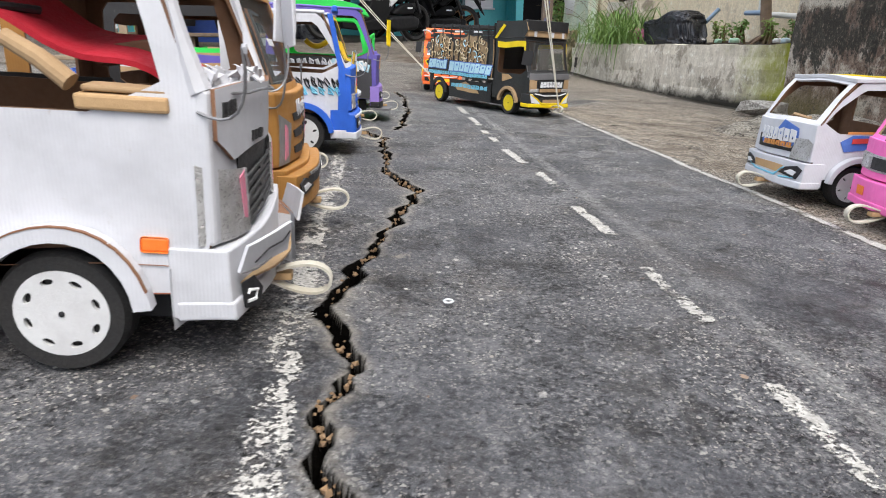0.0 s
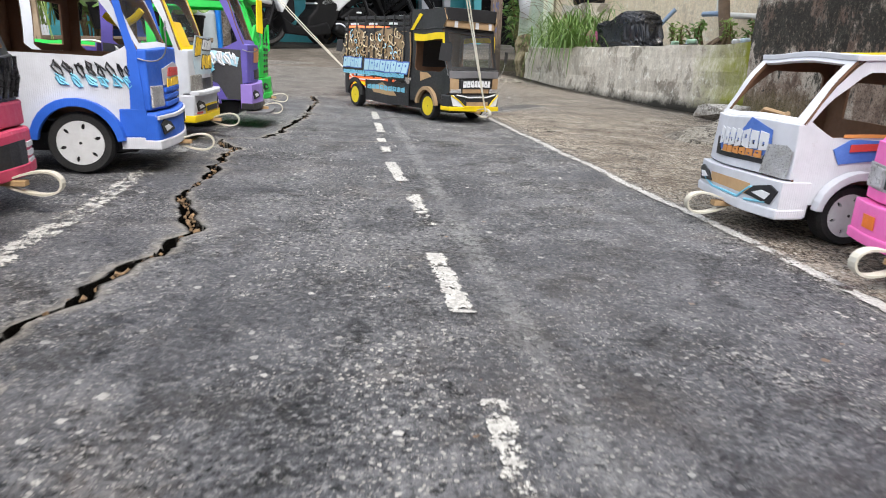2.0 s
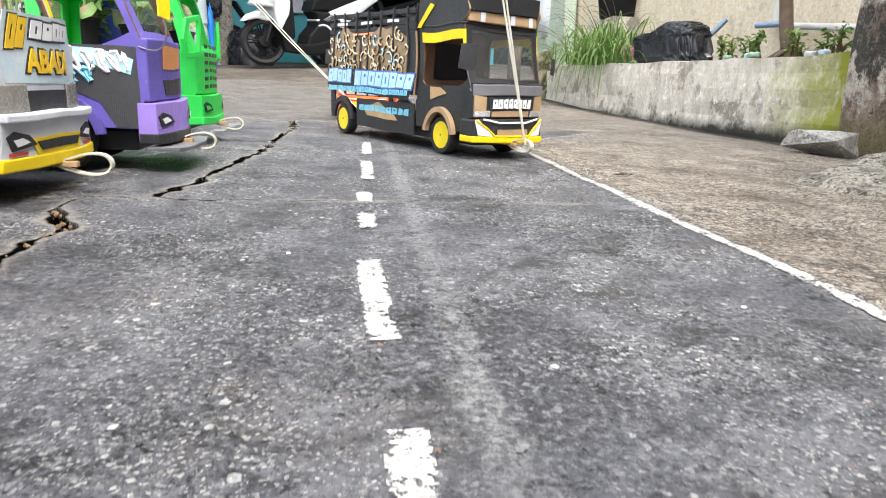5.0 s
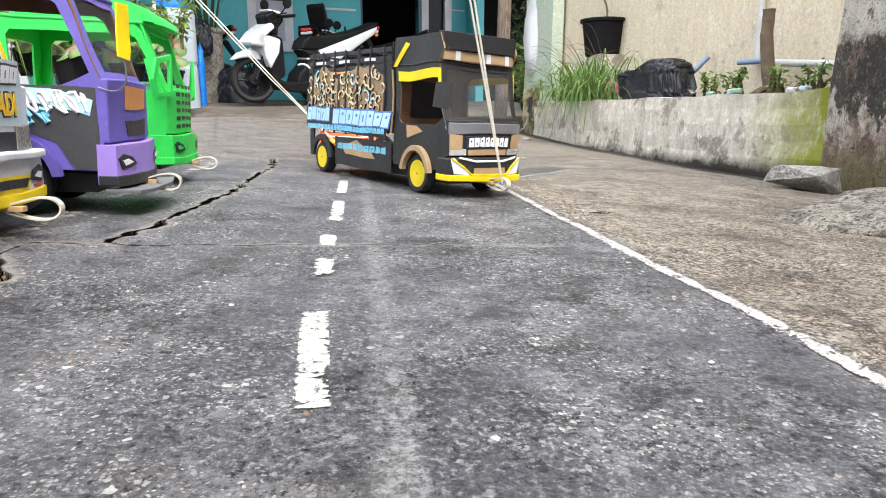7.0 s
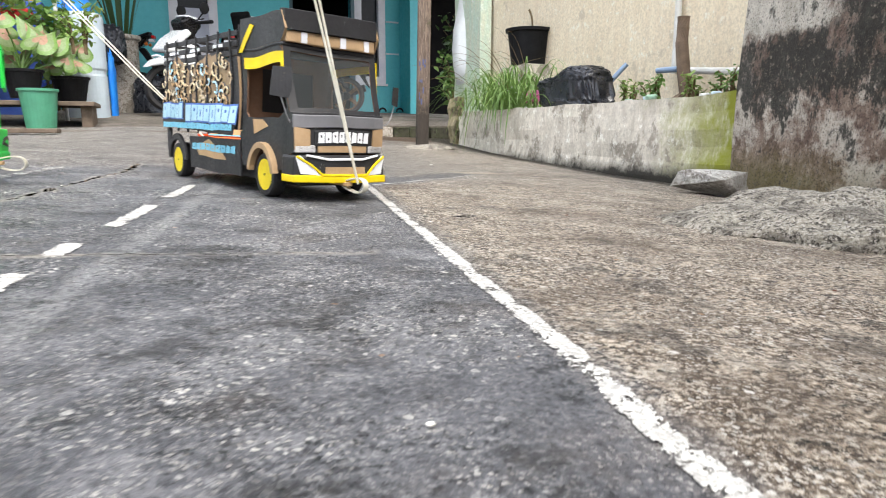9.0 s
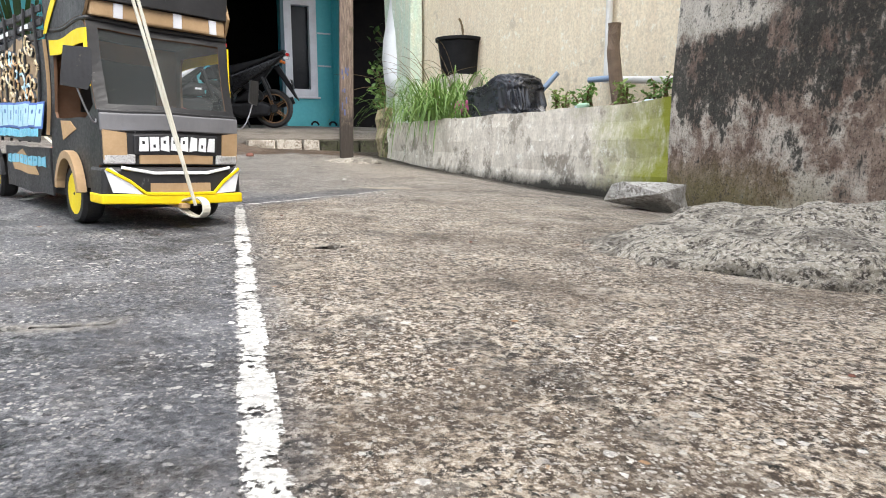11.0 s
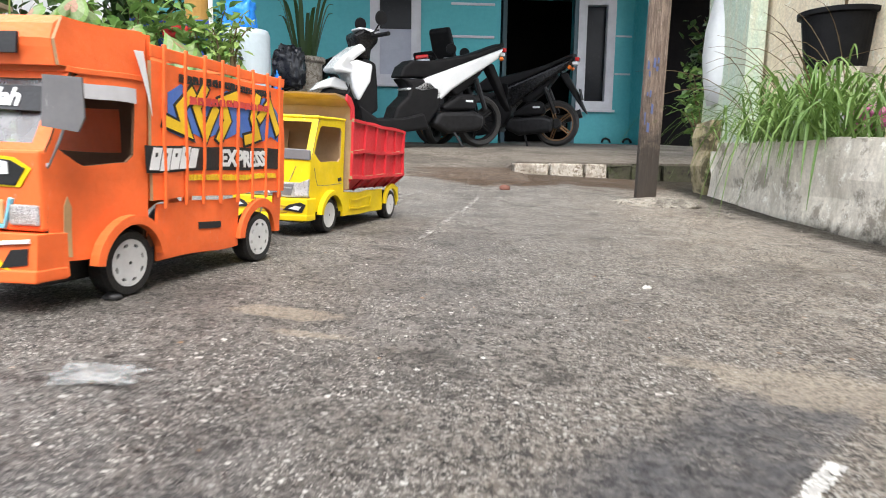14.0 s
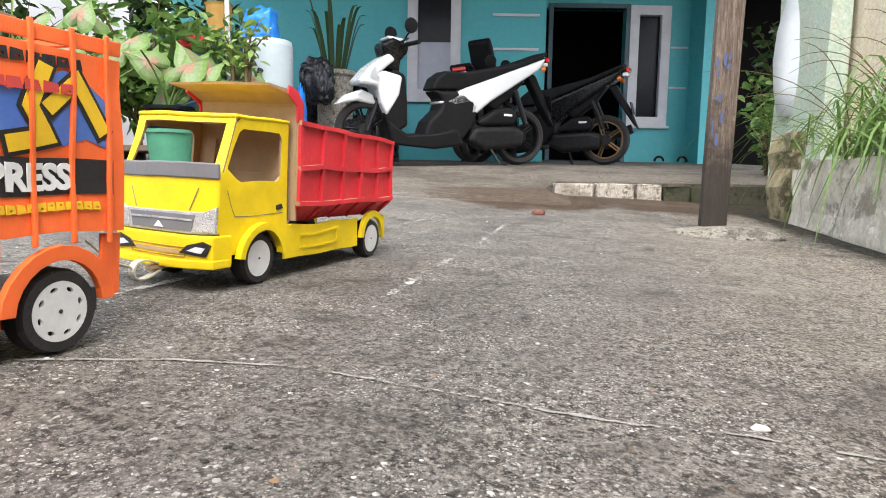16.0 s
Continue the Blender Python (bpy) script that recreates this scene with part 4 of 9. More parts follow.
CYAN_INK = surf("light_blue_sticker", (0.16, 0.5, 0.68), (0.24, 0.58, 0.72), 25, 0.5, relief=0)
BLUE_INK = surf("blue_sticker", (0.06, 0.15, 0.5), (0.1, 0.2, 0.55), 25, 0.5, relief=0)
RED_INK = surf("red_sticker", (0.6, 0.06, 0.05), (0.5, 0.05, 0.05), 30, 0.5, relief=0)
YELLOW_INK = surf("yellow_sticker", (0.85, 0.55, 0.02), (0.75, 0.47, 0.02), 30, 0.5, relief=0)
TAN_INK = surf("tan_sticker", (0.52, 0.33, 0.16), (0.42, 0.27, 0.14), 30, 0.6, relief=0)
PALE_BLUE_INK = surf("pale_blue_sticker", (0.5, 0.72, 0.82), (0.36, 0.62, 0.76), 30, 0.5, relief=0)
PALE_TAN = surf("pale_tan_sticker", (0.72, 0.62, 0.46), (0.62, 0.5, 0.34), 40, 0.6, relief=0)
CREAM_INK = surf("cream_sticker", (0.66, 0.52, 0.33), (0.56, 0.42, 0.25), 40, 0.6, relief=0)
DULL_TAN = surf("dull_tan_print", (0.36, 0.24, 0.13), (0.2, 0.135, 0.075), 60, 0.6, relief=0)
ORANGE_INK = surf("orange_sticker", (0.7, 0.3, 0.08), (0.6, 0.25, 0.08), 30, 0.5, relief=0)


def two_tone(ob, outer_axis, sign, other):
    """Faces that do not look along the outer axis show raw card."""
    ob.data.materials.append(other)
    for f in ob.data.polygons:
        if f.normal[outer_axis] * sign < 0.5:
            f.material_index = 1
    return ob


def soften(ob, width=0.0015):
    mod = ob.modifiers.new("edge", "BEVEL")
    mod.width, mod.segments, mod.limit_method = width, 2, "ANGLE"
    return ob


def lettering(text, size, m, material, parent, name="lettering", label="", bold=0.0):
    cu = bpy.data.curves.new(name, "FONT")
    cu.body, cu.size, cu.align_x, cu.align_y, cu.extrude, cu.offset = text, size, "CENTER", "CENTER", 0.0006, bold
    cu.resolution_u = 3
    tmp = bpy.data.objects.new("tmp", cu)
    me = bpy.data.meshes.new_from_object(tmp)
    bpy.data.objects.remove(tmp)
    me.materials.clear()
    me.materials.append(material)
    me.transform(m)
    ob = new(name, me)
    ob.parent = parent
    if label:
        tagged(ob, label)
    return ob


def flat(points, m, material, parent, name, label="", thick=0.0008):
    """A thin sticker or card cut-out of that outline."""
    return part(name, plate(points, [], thick, m), material, parent, label)


def side_m(y, s=1):
    """A sheet's x, y to the lorry's x, z on its right (y < 0) or left side, facing outward."""
    return Matrix(((1, 0, 0, 0), (0, 0, -1 if y < 0 else 1, y), (0, 1, 0, 0), (0, 0, 0, 1)))


def front_m(x, z=0.0, slant=0.0):
    """A sheet's x, y to the lorry's y, z on its front at x, leaning back by slant degrees."""
    return Matrix.Translation((x, 0, z)) @ Matrix.Rotation(radians(-slant), 4, "Y") @ Matrix(((0, 0, 1, 0), (1, 0, 0, 0), (0, 1, 0, 0), (0, 0, 0, 1)))


def read_m(m, side):
    """So that writing on the right-hand side reads the right way round."""
    return m @ Matrix.Diagonal((side, 1, 1, 1))


def oval(cx, cy, rx, ry, n=20, a0=0.0):
    return [(cx + rx * math.cos(a0 + k * math.tau / n), cy + ry * math.sin(a0 + k * math.tau / n)) for k in range(n)]


def turned(pts, cx, cy, ang):
    c, s = math.cos(ang), math.sin(ang)
    return [(cx + (x - cx) * c - (y - cy) * s, cy + (x - cx) * s + (y - cy) * c) for x, y in pts]


def toy_wheel(root, x, y, r, rim_mat, slots, side, wide=0.03):
    spin = Matrix.Translation((x, y, r)) @ Matrix.Rotation(radians(90 * -side), 4, "X")
    w = wide / 2
    tyre = part("wheel", lathe([(r * 0.55, -w), (r * 0.9, -w), (r, -w * 0.6), (r, w * 0.6), (r * 0.93, w), (r * 0.72, w), (r * 0.7, w * 0.7), (0.001, w * 0.7)], 40, spin), TYRE, root, "black rubber toy wheel")
    holes = []
    for k in range(slots):
        a = k * math.tau / slots + 0.3
        cx, cy = 0.54 * r * math.cos(a), 0.54 * r * math.sin(a)
        holes.append(turned(oval(cx, cy, 0.1 * r, 0.055 * r, 10), cx, cy, a + (math.pi / 2 if slots > 6 else 0)))
    rim = part("rim", plate(oval(0, 0, 0.71 * r, 0.71 * r, 36), holes, 0.0035, spin @ Matrix.Translation((0, 0, w * 0.7 + 0.0008))), rim_mat, tyre, "round painted wheel disc")
    part("hub_cap", lathe([(0.05 * r, w * 0.7 + 0.004), (0.045 * r, w * 0.7 + 0.0052), (0.01 * r, w * 0.7 + 0.0056)], 10, spin), INK, rim, "dark axle tip")
    return tyre


def tow_loop(root, x, z, size=0.05, tilt=0.0):
    """A strap folded into a loop on a stick under the bumper."""
    pts = []
    n = 26
    for k in range(n):
        a = k * math.tau / n
        px = x + size * (0.62 + 0.6 * math.cos(a))
        pz = z + size * 0.28 * math.sin(a) * (0.45 + 0.55 * (1 + math.cos(a)) / 2 * 1.6)
        pts.append((px, pz))
    bm = bmesh.new()
    w = 0.0055
    ring = []
    for k, (px, pz) in enumerate(pts):
        ax, az = pts[(k - 1) % n]
        bx, bz = pts[(k + 1) % n]
        l = math.hypot(bx - ax, bz - az)
        nx, nz = -(bz - az) / l * 0.0012, (bx - ax) / l * 0.0012
        sway = tilt * (px - x)
        ring.append([bm.verts.new((px + nx * i, sway + w * j, pz + nz * i)) for i, j in ((1, -1), (1, 1), (-1, 1), (-1, -1))])
    for k in range(n):
        a, b = ring[k], ring[(k + 1) % n]
        for i in range(4):
            bm.faces.new((a[i], a[(i + 1) % 4], b[(i + 1) % 4], b[i]))
    part("tow_loop", bm, STRAP, root, "pale plastic strap bent into a tow loop")
    part("tow_stick", boxed(x - 0.06, x + 0.025, -0.006, 0.006, z - 0.003, z + 0.004, 0.001), STICK, root, "light wooden tow stick")


def on_ground(x, y, deg):
    """A pose that stands on the sloping ground, facing deg from the x axis."""
    up = Vector((0.042, -(rise(x, y + 0.1) - rise(x, y - 0.1)) / 0.2, 1)).normalized()
    ahead = Vector((math.cos(radians(deg)), math.sin(radians(deg)), 0))
    ahead = (ahead - up * ahead.dot(up)).normalized()
    left = up.cross(ahead)
    m = Matrix.Identity(4)
    for i in range(3):
        m[i][0], m[i][1], m[i][2] = ahead[i], left[i], up[i]
    m.translation = (x, y, rise(x, y) + 0.001)
    return m


LORRIES = "toy cardboard lorries in the yard"
BUILT = []


def arch(r0, r1, n=12, a0=0.0, a1=math.pi, cx=0.0, cz=0.0):
    out = [(cx + r1 * math.cos(a0 + (a1 - a0) * k / n), cz + r1 * math.sin(a0 + (a1 - a0) * k / n)) for k in range(n + 1)]
    return out + [(cx + r0 * math.cos(a1 - (a1 - a0) * k / n), cz + r0 * math.sin(a1 - (a1 - a0) * k / n)) for k in range(n + 1)]


def lorry(x, y, deg, label, s=1.0, W=0.2, F=0.1, CB=-0.075, WB=0.39, r=0.042, body=P_WHITE, door=None, front=None, bumper=None, skirt=None, roof=None, pillar=None, inside=CARD, guard=None,
          rim=RIM_W, slots=8, film=FILM, lights=P_SILVER, sill=0.152, top=0.25, slant=True, loop=True, category="toy lorry", lip=0.0, tail=0.07, low=0.035, pw=0.0, wrap=0.035, rake=0.042):
    """A lorry's running gear and cab. x ahead, origin on the ground under the front axle; lengths are for a cab of 0.25 m, times s."""
    root = thing("toy_lorry", on_ground(x, y, deg), label, category, LORRIES)
    door, front, bumper, roof, pillar, guard = door or body, front or body, bumper or body, roof or body, pillar or body, guard or body
    skirt = skirt or bumper
    h = W / 2
    t = 0.004
    F, CB, sill, top, low = F * s, CB * s, sill * s, top * s, low * s
    back = rake * s if slant else 0.012 * s
    aw = r * 1.2
    a0 = math.asin(min(0.9, max(0.0, (low + 0.016 * s - r) / aw)))
    outer = [(CB, low + 0.016 * s)] + [(aw * math.cos(math.pi - a0 - (math.pi - 2 * a0) * k / 14), r + aw * math.sin(math.pi - a0 - (math.pi - 2 * a0) * k / 14)) for k in range(15)]
    outer += [(F - 0.008 * s, low + 0.016 * s), (F, low + 0.05 * s), (F - 0.002, sill), (F - back, top - 0.01 * s), (F - back - 0.012 * s, top), (CB + 0.004, top), (CB, top - 0.006)]
    lean = 0.5 if pw else 1.0
    hole = [(F - 0.014 * s - pw, sill + 0.006 * s), (F - back * lean - 0.008 * s - pw, top - 0.022 * s), (F - back * lean - 0.018 * s - pw, top - 0.016 * s), (CB + 0.026 * s, top - 0.018 * s), (CB + 0.02 * s, top - 0.026 * s), (CB + 0.02 * s, sill - 0.002 * s),
            (CB + 0.03 * s, sill - 0.01 * s), (F - 0.055 * s - pw, sill - 0.012 * s)]
    for side in (1, -1):
        m = side_m(side * (h - t))
        two_tone(part("cab_side", plate(outer, [hole], t, m), door, root), 1, side, inside)
        g = arch(aw * 0.98, aw * 1.2, 14, a0 * 0.4, math.pi - a0 * 0.4, 0, r)
        soften(part("wheel_arch", plate(g, [], 0.012, side_m(side * (h + 0.001))), guard, root), 0.001)
        toy_wheel(root, 0, side * (h - 0.012), r, rim, slots, side)
        toy_wheel(root, -WB, side * (h - 0.012), r, rim, slots, side)
    # front: nose, bumper, roof, wind-screen and back wall
    nz0 = low + 0.048 * s
    soften(part("nose", boxed(F - 0.006, F + 0.004 + lip, -h, h, nz0, sill + 0.002), front, root), 0.003)
    soften(part("bumper", boxed(F - wrap * s, F + 0.014 + lip, -h - 0.002, h + 0.002, low, nz0 - 0.002), bumper, root), 0.005)
    part("bumper_skirt", boxed(F - wrap * 0.86 * s, F + 0.0165 + lip, -h - 0.003, h + 0.003, low - 0.002, low + 0.011 * s, 0.002), skirt, root)
    ang = math.degrees(math.atan2(back, top - sill))
    ws = math.hypot(back, top - sill)
    fr = rect(-h, h, 0, ws)
    gap = rect(-h + 0.014 * s, h - 0.014 * s, 0.008 * s, ws - 0.012 * s)
    two_tone(part("windscreen_frame", plate(fr, [gap], t, front_m(F - 0.004, sill, ang)), pillar, root), 0, 1, inside)
    if film:
        part("windscreen", plate(gap, [], 0.001, front_m(F - 0.0035, sill, ang)), film, root, "crinkled clear film windscreen").visible_shadow = False
    soften(part("roof", boxed(CB - 0.002, F - back + 0.004, -h - 0.002, h + 0.002, top - 0.002, top + 0.005), roof, root), 0.003)
    part("back_wall", plate(rect(-h + t, h - t, low + 0.02 * s, top - 0.004), [rect(-h * 0.6, h * 0.6, sill, top - 0.03 * s)], t, front_m(CB, 0, 0)), inside, root)
    part("cab_floor", boxed(CB, F - 0.008, -h + t, h - t, low + 0.044 * s, low + 0.05 * s), inside, root)
    part("dashboard", boxed(F - 0.045 * s, F - 0.008, -h + t, h - t, sill - 0.03 * s, sill - 0.006 * s, 0.003), inside, root)
    # chassis board widened and lowered to block light and darken the ground below
    part("chassis", boxed(-WB - tail, F - 0.035, -h * 0.7, h * 0.7, r * 0.62, r * 1.25, 0.002), P_BLACK, root)
    for ax in (0, -WB):
        part("axle", tube([(ax, -h + 0.02, r), (ax, h - 0.02, r)], 0.005, 8), STICK, root)
    if loop:
        tow_loop(root, F + 0.005 + lip, low - 0.004, 0.05, random.Random(int(x * 900 + y * 77)).uniform(-0.4, 0.4))
    BUILT.append((root, h, F))
    return root, dict(h=h, F=F, CB=CB, sill=sill, top=top, low=low, nz0=nz0, s=s, WB=WB, r=r, ang=ang, ws=ws, lip=lip, X=F + 0.004 + lip, B=F + 0.014 + lip)


def headlights(root, d, width, z0, z1, material, name="headlight", inset=0.004):
    for side in (1, -1):
        y0, y1 = sorted((side * (d["h"] - inset), side * (d["h"] - inset - width)))
        soften(part(name, boxed(d["X"] - 0.004, d["X"] + 0.003, y0, y1, z0, z1), material, root), 0.002)


def lamps_in_bumper(root, d, dark=INK, glint=WHITE_INK):
    for side in (1, -1):
        c = side * d["h"] * 0.74
        zc = d["low"] + 0.027 * d["s"]
        pts = [(c - side * 0.026, zc - 0.006), (c + side * 0.016, zc - 0.011), (c + side * 0.024, zc + 0.006), (c + side * 0.012, zc + 0.012), (c - side * 0.012, zc + 0.006)]
        lamp = flat(pts, front_m(d["B"] + 0.0004), dark, root, "bumper_lamp", "dark slanted bumper lamp", 0.002)
        flat([(c + side * (-0.012), zc - 0.002), (c + side * 0.01, zc - 0.006), (c + side * 0.016, zc + 0.002), (c + side * 0.002, zc + 0.004)], front_m(d["B"] + 0.0028), glint, lamp, "lamp_glint", "white lamp streak")


def side_mirror(root, d, side, material, size=(0.034, 0.062), reach=0.045, up=0.025):
    z = d["sill"] + up * d["s"]
    y = side * d["h"]
    arm = bezier((d["F"] - 0.004, y, d["sill"] - 0.012), (d["F"] + reach, y + side * 0.01, d["sill"] - 0.03), (d["F"] + reach, y + side * 0.028, z), 8)
    mirror = part("mirror", tube(arm, 0.0011, 6), WIRE, root, "bent wire mirror arm")
    m = Matrix.Translation((d["F"] + reach, y + side * 0.028, z)) @ Matrix.Rotation(radians(12 * side), 4, "Z") @ Matrix(((0, 0, 1, 0), (1, 0, 0, 0), (0, 1, 0, 0), (0, 0, 0, 1)))
    w, hgt = size
    soften(part("mirror_plate", plate([(-w / 2, 0), (w / 2 * 0.7, -0.004), (w / 2, 0.01), (w / 2, hgt), (-w / 2 * 0.8, hgt)], [], 0.003, m), material, mirror), 0.001)


def slab_bed(root, d, length, z0, z1, material, floor=CARD):
    """A plain open load bed behind the cab."""
    h = d["h"]
    for side in (1, -1):
        two_tone(part("bed_side", boxed(d["CB"] - 0.012 - length, d["CB"] - 0.012, *sorted((side * h, side * (h - 0.004))), z0, z1), material, root), 1, side, CARD)
    part("bed_floor", boxed(d["CB"] - 0.012 - length, d["CB"] - 0.012, -h + 0.004, h - 0.004, z0, z0 + 0.005), floor, root)
    part("bed_front", boxed(d["CB"] - 0.016, d["CB"] - 0.012, -h + 0.004, h - 0.004, z0 + 0.005, z1 + 0.01), material, root)
    part("bed_tail", boxed(d["CB"] - 0.012 - length, d["CB"] - 0.008 - length, -h + 0.004, h - 0.004, z0 + 0.005, z1), material, root)


def scrawl(root, pts, m, r, material, name, label=""):
    """A painted stroke that follows the sheet's points."""
    return part(name, tube([m @ Vector((p[0], p[1], 0.0004)) for p in pts], r, 5), material, root, label)


def squiggles(root, m, x0, x1, z0, z1, n, seed, material, name, label, r=0.0016):
    rnd = random.Random(seed)
    for k in range(n):
        cx, cz = x0 + (x1 - x0) * (k + 0.5) / n, (z0 + z1) / 2
        w, hh = (x1 - x0) / n * 0.55, (z1 - z0) / 2
        pts = [m @ Vector((cx + w * math.cos(a * 1.1 + rnd.random()) * (0.4 + 0.6 * rnd.random()), cz + hh * math.sin(a) * (0.5 + 0.5 * rnd.random()), 0.0006)) for a in [i * 0.9 for i in range(9)]]
        part(name, tube(pts, r, 4), material, root, label)


def letter_bars(root, m, x0, x1, z0, z1, n, material, seed, name="letter_block", label=""):
    """Blocks in the size and rhythm of writing that is left unlettered."""
    rnd = random.Random(seed)
    step = (x1 - x0) / n
    for k in range(n):
        a, b = x0 + step * k + step * 0.07, x0 + step * (k + 1) - step * 0.07
        j = rnd.uniform(-0.08, 0.08) * (z1 - z0)
        pts = [(a, z0 + j), (b, z0 - j), (b, z1 + j), (a + (b - a) * rnd.uniform(0, 0.25), z1 - j)]
        hole = []
        if rnd.random() < 0.7:
            w = (b - a) * 0.3
            cz = z0 + (z1 - z0) * rnd.choice((0.35, 0.62))
            hole = [rect((a + b) / 2 - w / 2, (a + b) / 2 + w / 2, cz - (z1 - z0) * 0.12, cz + (z1 - z0) * 0.12)]
        part(name, plate(pts, hole, 0.0012, m), material, root, label if k == 0 else "")


def ribbon(pts, w):
    """The outline of a bold stroke of even width along a line."""
    left, right = [], []
    n = len(pts)
    for k in range(n):
        a, b = Vector(pts[max(k - 1, 0)]), Vector(pts[min(k + 1, n - 1)])
        d0 = (Vector(pts[k]) - a).normalized() if k else (b - a).normalized()
        d1 = (b - Vector(pts[k])).normalized() if k < n - 1 else d0
        side = Vector((-d0.y - d1.y, d0.x + d1.x))
        side = side.normalized() if side.length > 0.05 else Vector((-d0.y, d0.x))
        reach = w / 2 / max(0.45, abs(side.dot(Vector((-d0.y, d0.x)))))
        c = Vector(pts[k]) + (d1 * -w / 2 if k == 0 else d0 * w / 2 if k == n - 1 else Vector((0, 0)))
        left.append(tuple(c + side * reach))
        right.append(tuple(c - side * reach))
    return left + right[::-1]


def italic_bars(root, m_back, m_front, x0, x1, z0, z1, n, fill, edge, seed, flip, label=""):
    """Slanted, outlined blocks in the rhythm of a painted name that is left unlettered."""
    rnd = random.Random(seed)
    step = (x1 - x0) / n
    lean = (z1 - z0) * 0.28 * flip
    for k in range(n):
        a, b = x0 + step * (k + 0.06), x0 + step * (k + 0.94)
        lo, hi = z0 + rnd.uniform(-0.04, 0.04) * (z1 - z0), z1 + rnd.uniform(-0.05, 0.05) * (z1 - z0)
        e = step * 0.1
        flat([(a - e - lean / 2, lo - e), (b + e - lean / 2, lo - e), (b + e + lean / 2, hi + e), (a - e + lean / 2, hi + e)], m_back, edge, root, "letter_edge", "dark edge of the painted name" if k == 0 else "", 0.0006)
        cut = []
        kind = rnd.random()
        at = lambda u, v: (a + (b - a) * u + lean * (v - 0.5), lo + (hi - lo) * v)
        if kind < 0.45:
            cut = [[at(0.36, 0.58), at(0.66, 0.58), at(0.66, 0.78), at(0.36, 0.78)]]
        elif kind < 0.75:
            cut = [[at(0.4, 0.26), at(0.62, 0.26), at(0.62, 0.72), at(0.4, 0.72)]]
        part("letter_block", plate([at(0, 0), at(1, 0), at(1, 1), at(0, 1)], cut, 0.0007, m_front), fill, root, label if k == 0 else "")


def curl(cx, cz, r, turns, start, hand, n=16):
    return [(cx + r * (1 - 0.85 * k / n) * math.cos(start + hand * turns * math.tau * k / n), cz + r * (1 - 0.85 * k / n) * math.sin(start + hand * turns * math.tau * k / n)) for k in range(n + 1)]


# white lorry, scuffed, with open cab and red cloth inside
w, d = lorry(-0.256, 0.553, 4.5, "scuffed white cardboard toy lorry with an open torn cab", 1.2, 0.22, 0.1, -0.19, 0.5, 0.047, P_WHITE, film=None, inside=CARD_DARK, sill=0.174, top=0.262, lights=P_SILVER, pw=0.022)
slab_bed(w, d, 0.3, 0.07, 0.16, P_WHITE)
MATT_CABLE = surf("black_cable", (0.015, 0.015, 0.017), (0.022, 0.022, 0.024), 30, 0.5)
SEAM = surf("brown_card_edge", (0.25, 0.13, 0.07), (0.2, 0.09, 0.05), 30, 0.8)
PINK_FOIL = surf("pink_sticker", (0.75, 0.2, 0.32), (0.65, 0.3, 0.38), 90, 0.5)
# hood card over the dark grille
two_tone(part("hood_panel", plate([(-d["h"] + 0.03, 0.0), (d["h"] - 0.03, 0.0), (d["h"] - 0.004, 0.018), (d["h"] - 0.004, 0.052), (-d["h"] + 0.004, 0.052), (-d["h"] + 0.004, 0.018)], [], 0.003, front_m(d["X"] + 0.0004, d["sill"] - 0.05)), P_WHITE, w, "white hood card"), 0, 1, SEAM)
letter_bars(w, front_m(d["X"] + 0.0036, d["sill"] - 0.05), -0.098, -0.07, 0.032, 0.042, 3, INK, 71, "letter_block", "small black outlined letters")
letter_bars(w, front_m(d["X"] + 0.0036, d["sill"] - 0.05), -0.03, 0.006, 0.004, 0.012, 4, INK, 72, "letter_block", "small black outlined letters")
# the recess is only a flat black panel; its shade is in the colour
part("grille", boxed(d["X"] - 0.003, d["X"] + 0.0012, -0.066, 0.066, d["nz0"] + 0.002, d["sill"] - 0.046), INK, w, "flat black panel for the dark grille recess")
for k in range(3):
    z = d["nz0"] + 0.005 + k * 0.0135
    part("grille_bar", plate([(-0.062, z), (0.062, z + 0.002), (0.062, z + 0.011), (-0.062, z + 0.009)], [[(-0.05, z + 0.003), (-0.006, z + 0.004), (-0.01, z + 0.008), (-0.052, z + 0.007)], [(0.006, z + 0.004), (0.05, z + 0.005), (0.052, z + 0.009), (0.01, z + 0.008)]], 0.002, front_m(d["X"] + 0.003)), surf("dark_grey_card", (0.06, 0.06, 0.065), (0.09, 0.09, 0.09), 40, 0.6), w, "dark slotted grille card")
for side in (1, -1):
    bm = bmesh.new()
    strip = []
    for k in range(9):
        ang = radians(90 * k / 8)
        px = d["X"] - 0.012 + 0.019 * math.sin(ang)
        py = side * (d["h"] - 0.046 + 0.048 * math.cos(ang))
        z1 = d["nz0"] + 0.062 - 0.012 * k / 8
        strip.append([bm.verts.new((px, py, z)) for z in (d["nz0"] + 0.001, (d["nz0"] + z1) / 2, z1)])
    for p0, p1 in zip(strip, strip[1:]):
        for k in range(2):
            bm.faces.new((p0[k], p1[k], p1[k + 1], p0[k + 1]))
    lamp = part("headlight", bm, P_SILVER, w, "tall wrinkled silver foil headlight")
    lamp.modifiers.new("thick", "SOLIDIFY").thickness = 0.002
    flat([(side * 0.068, 0.012), (side * 0.074, 0.014), (side * 0.08, 0.046), (side * 0.07, 0.05)], front_m(d["X"] + 0.0062, d["nz0"]), PINK_FOIL, lamp, "lamp_sticker", "pink strip on the foil")
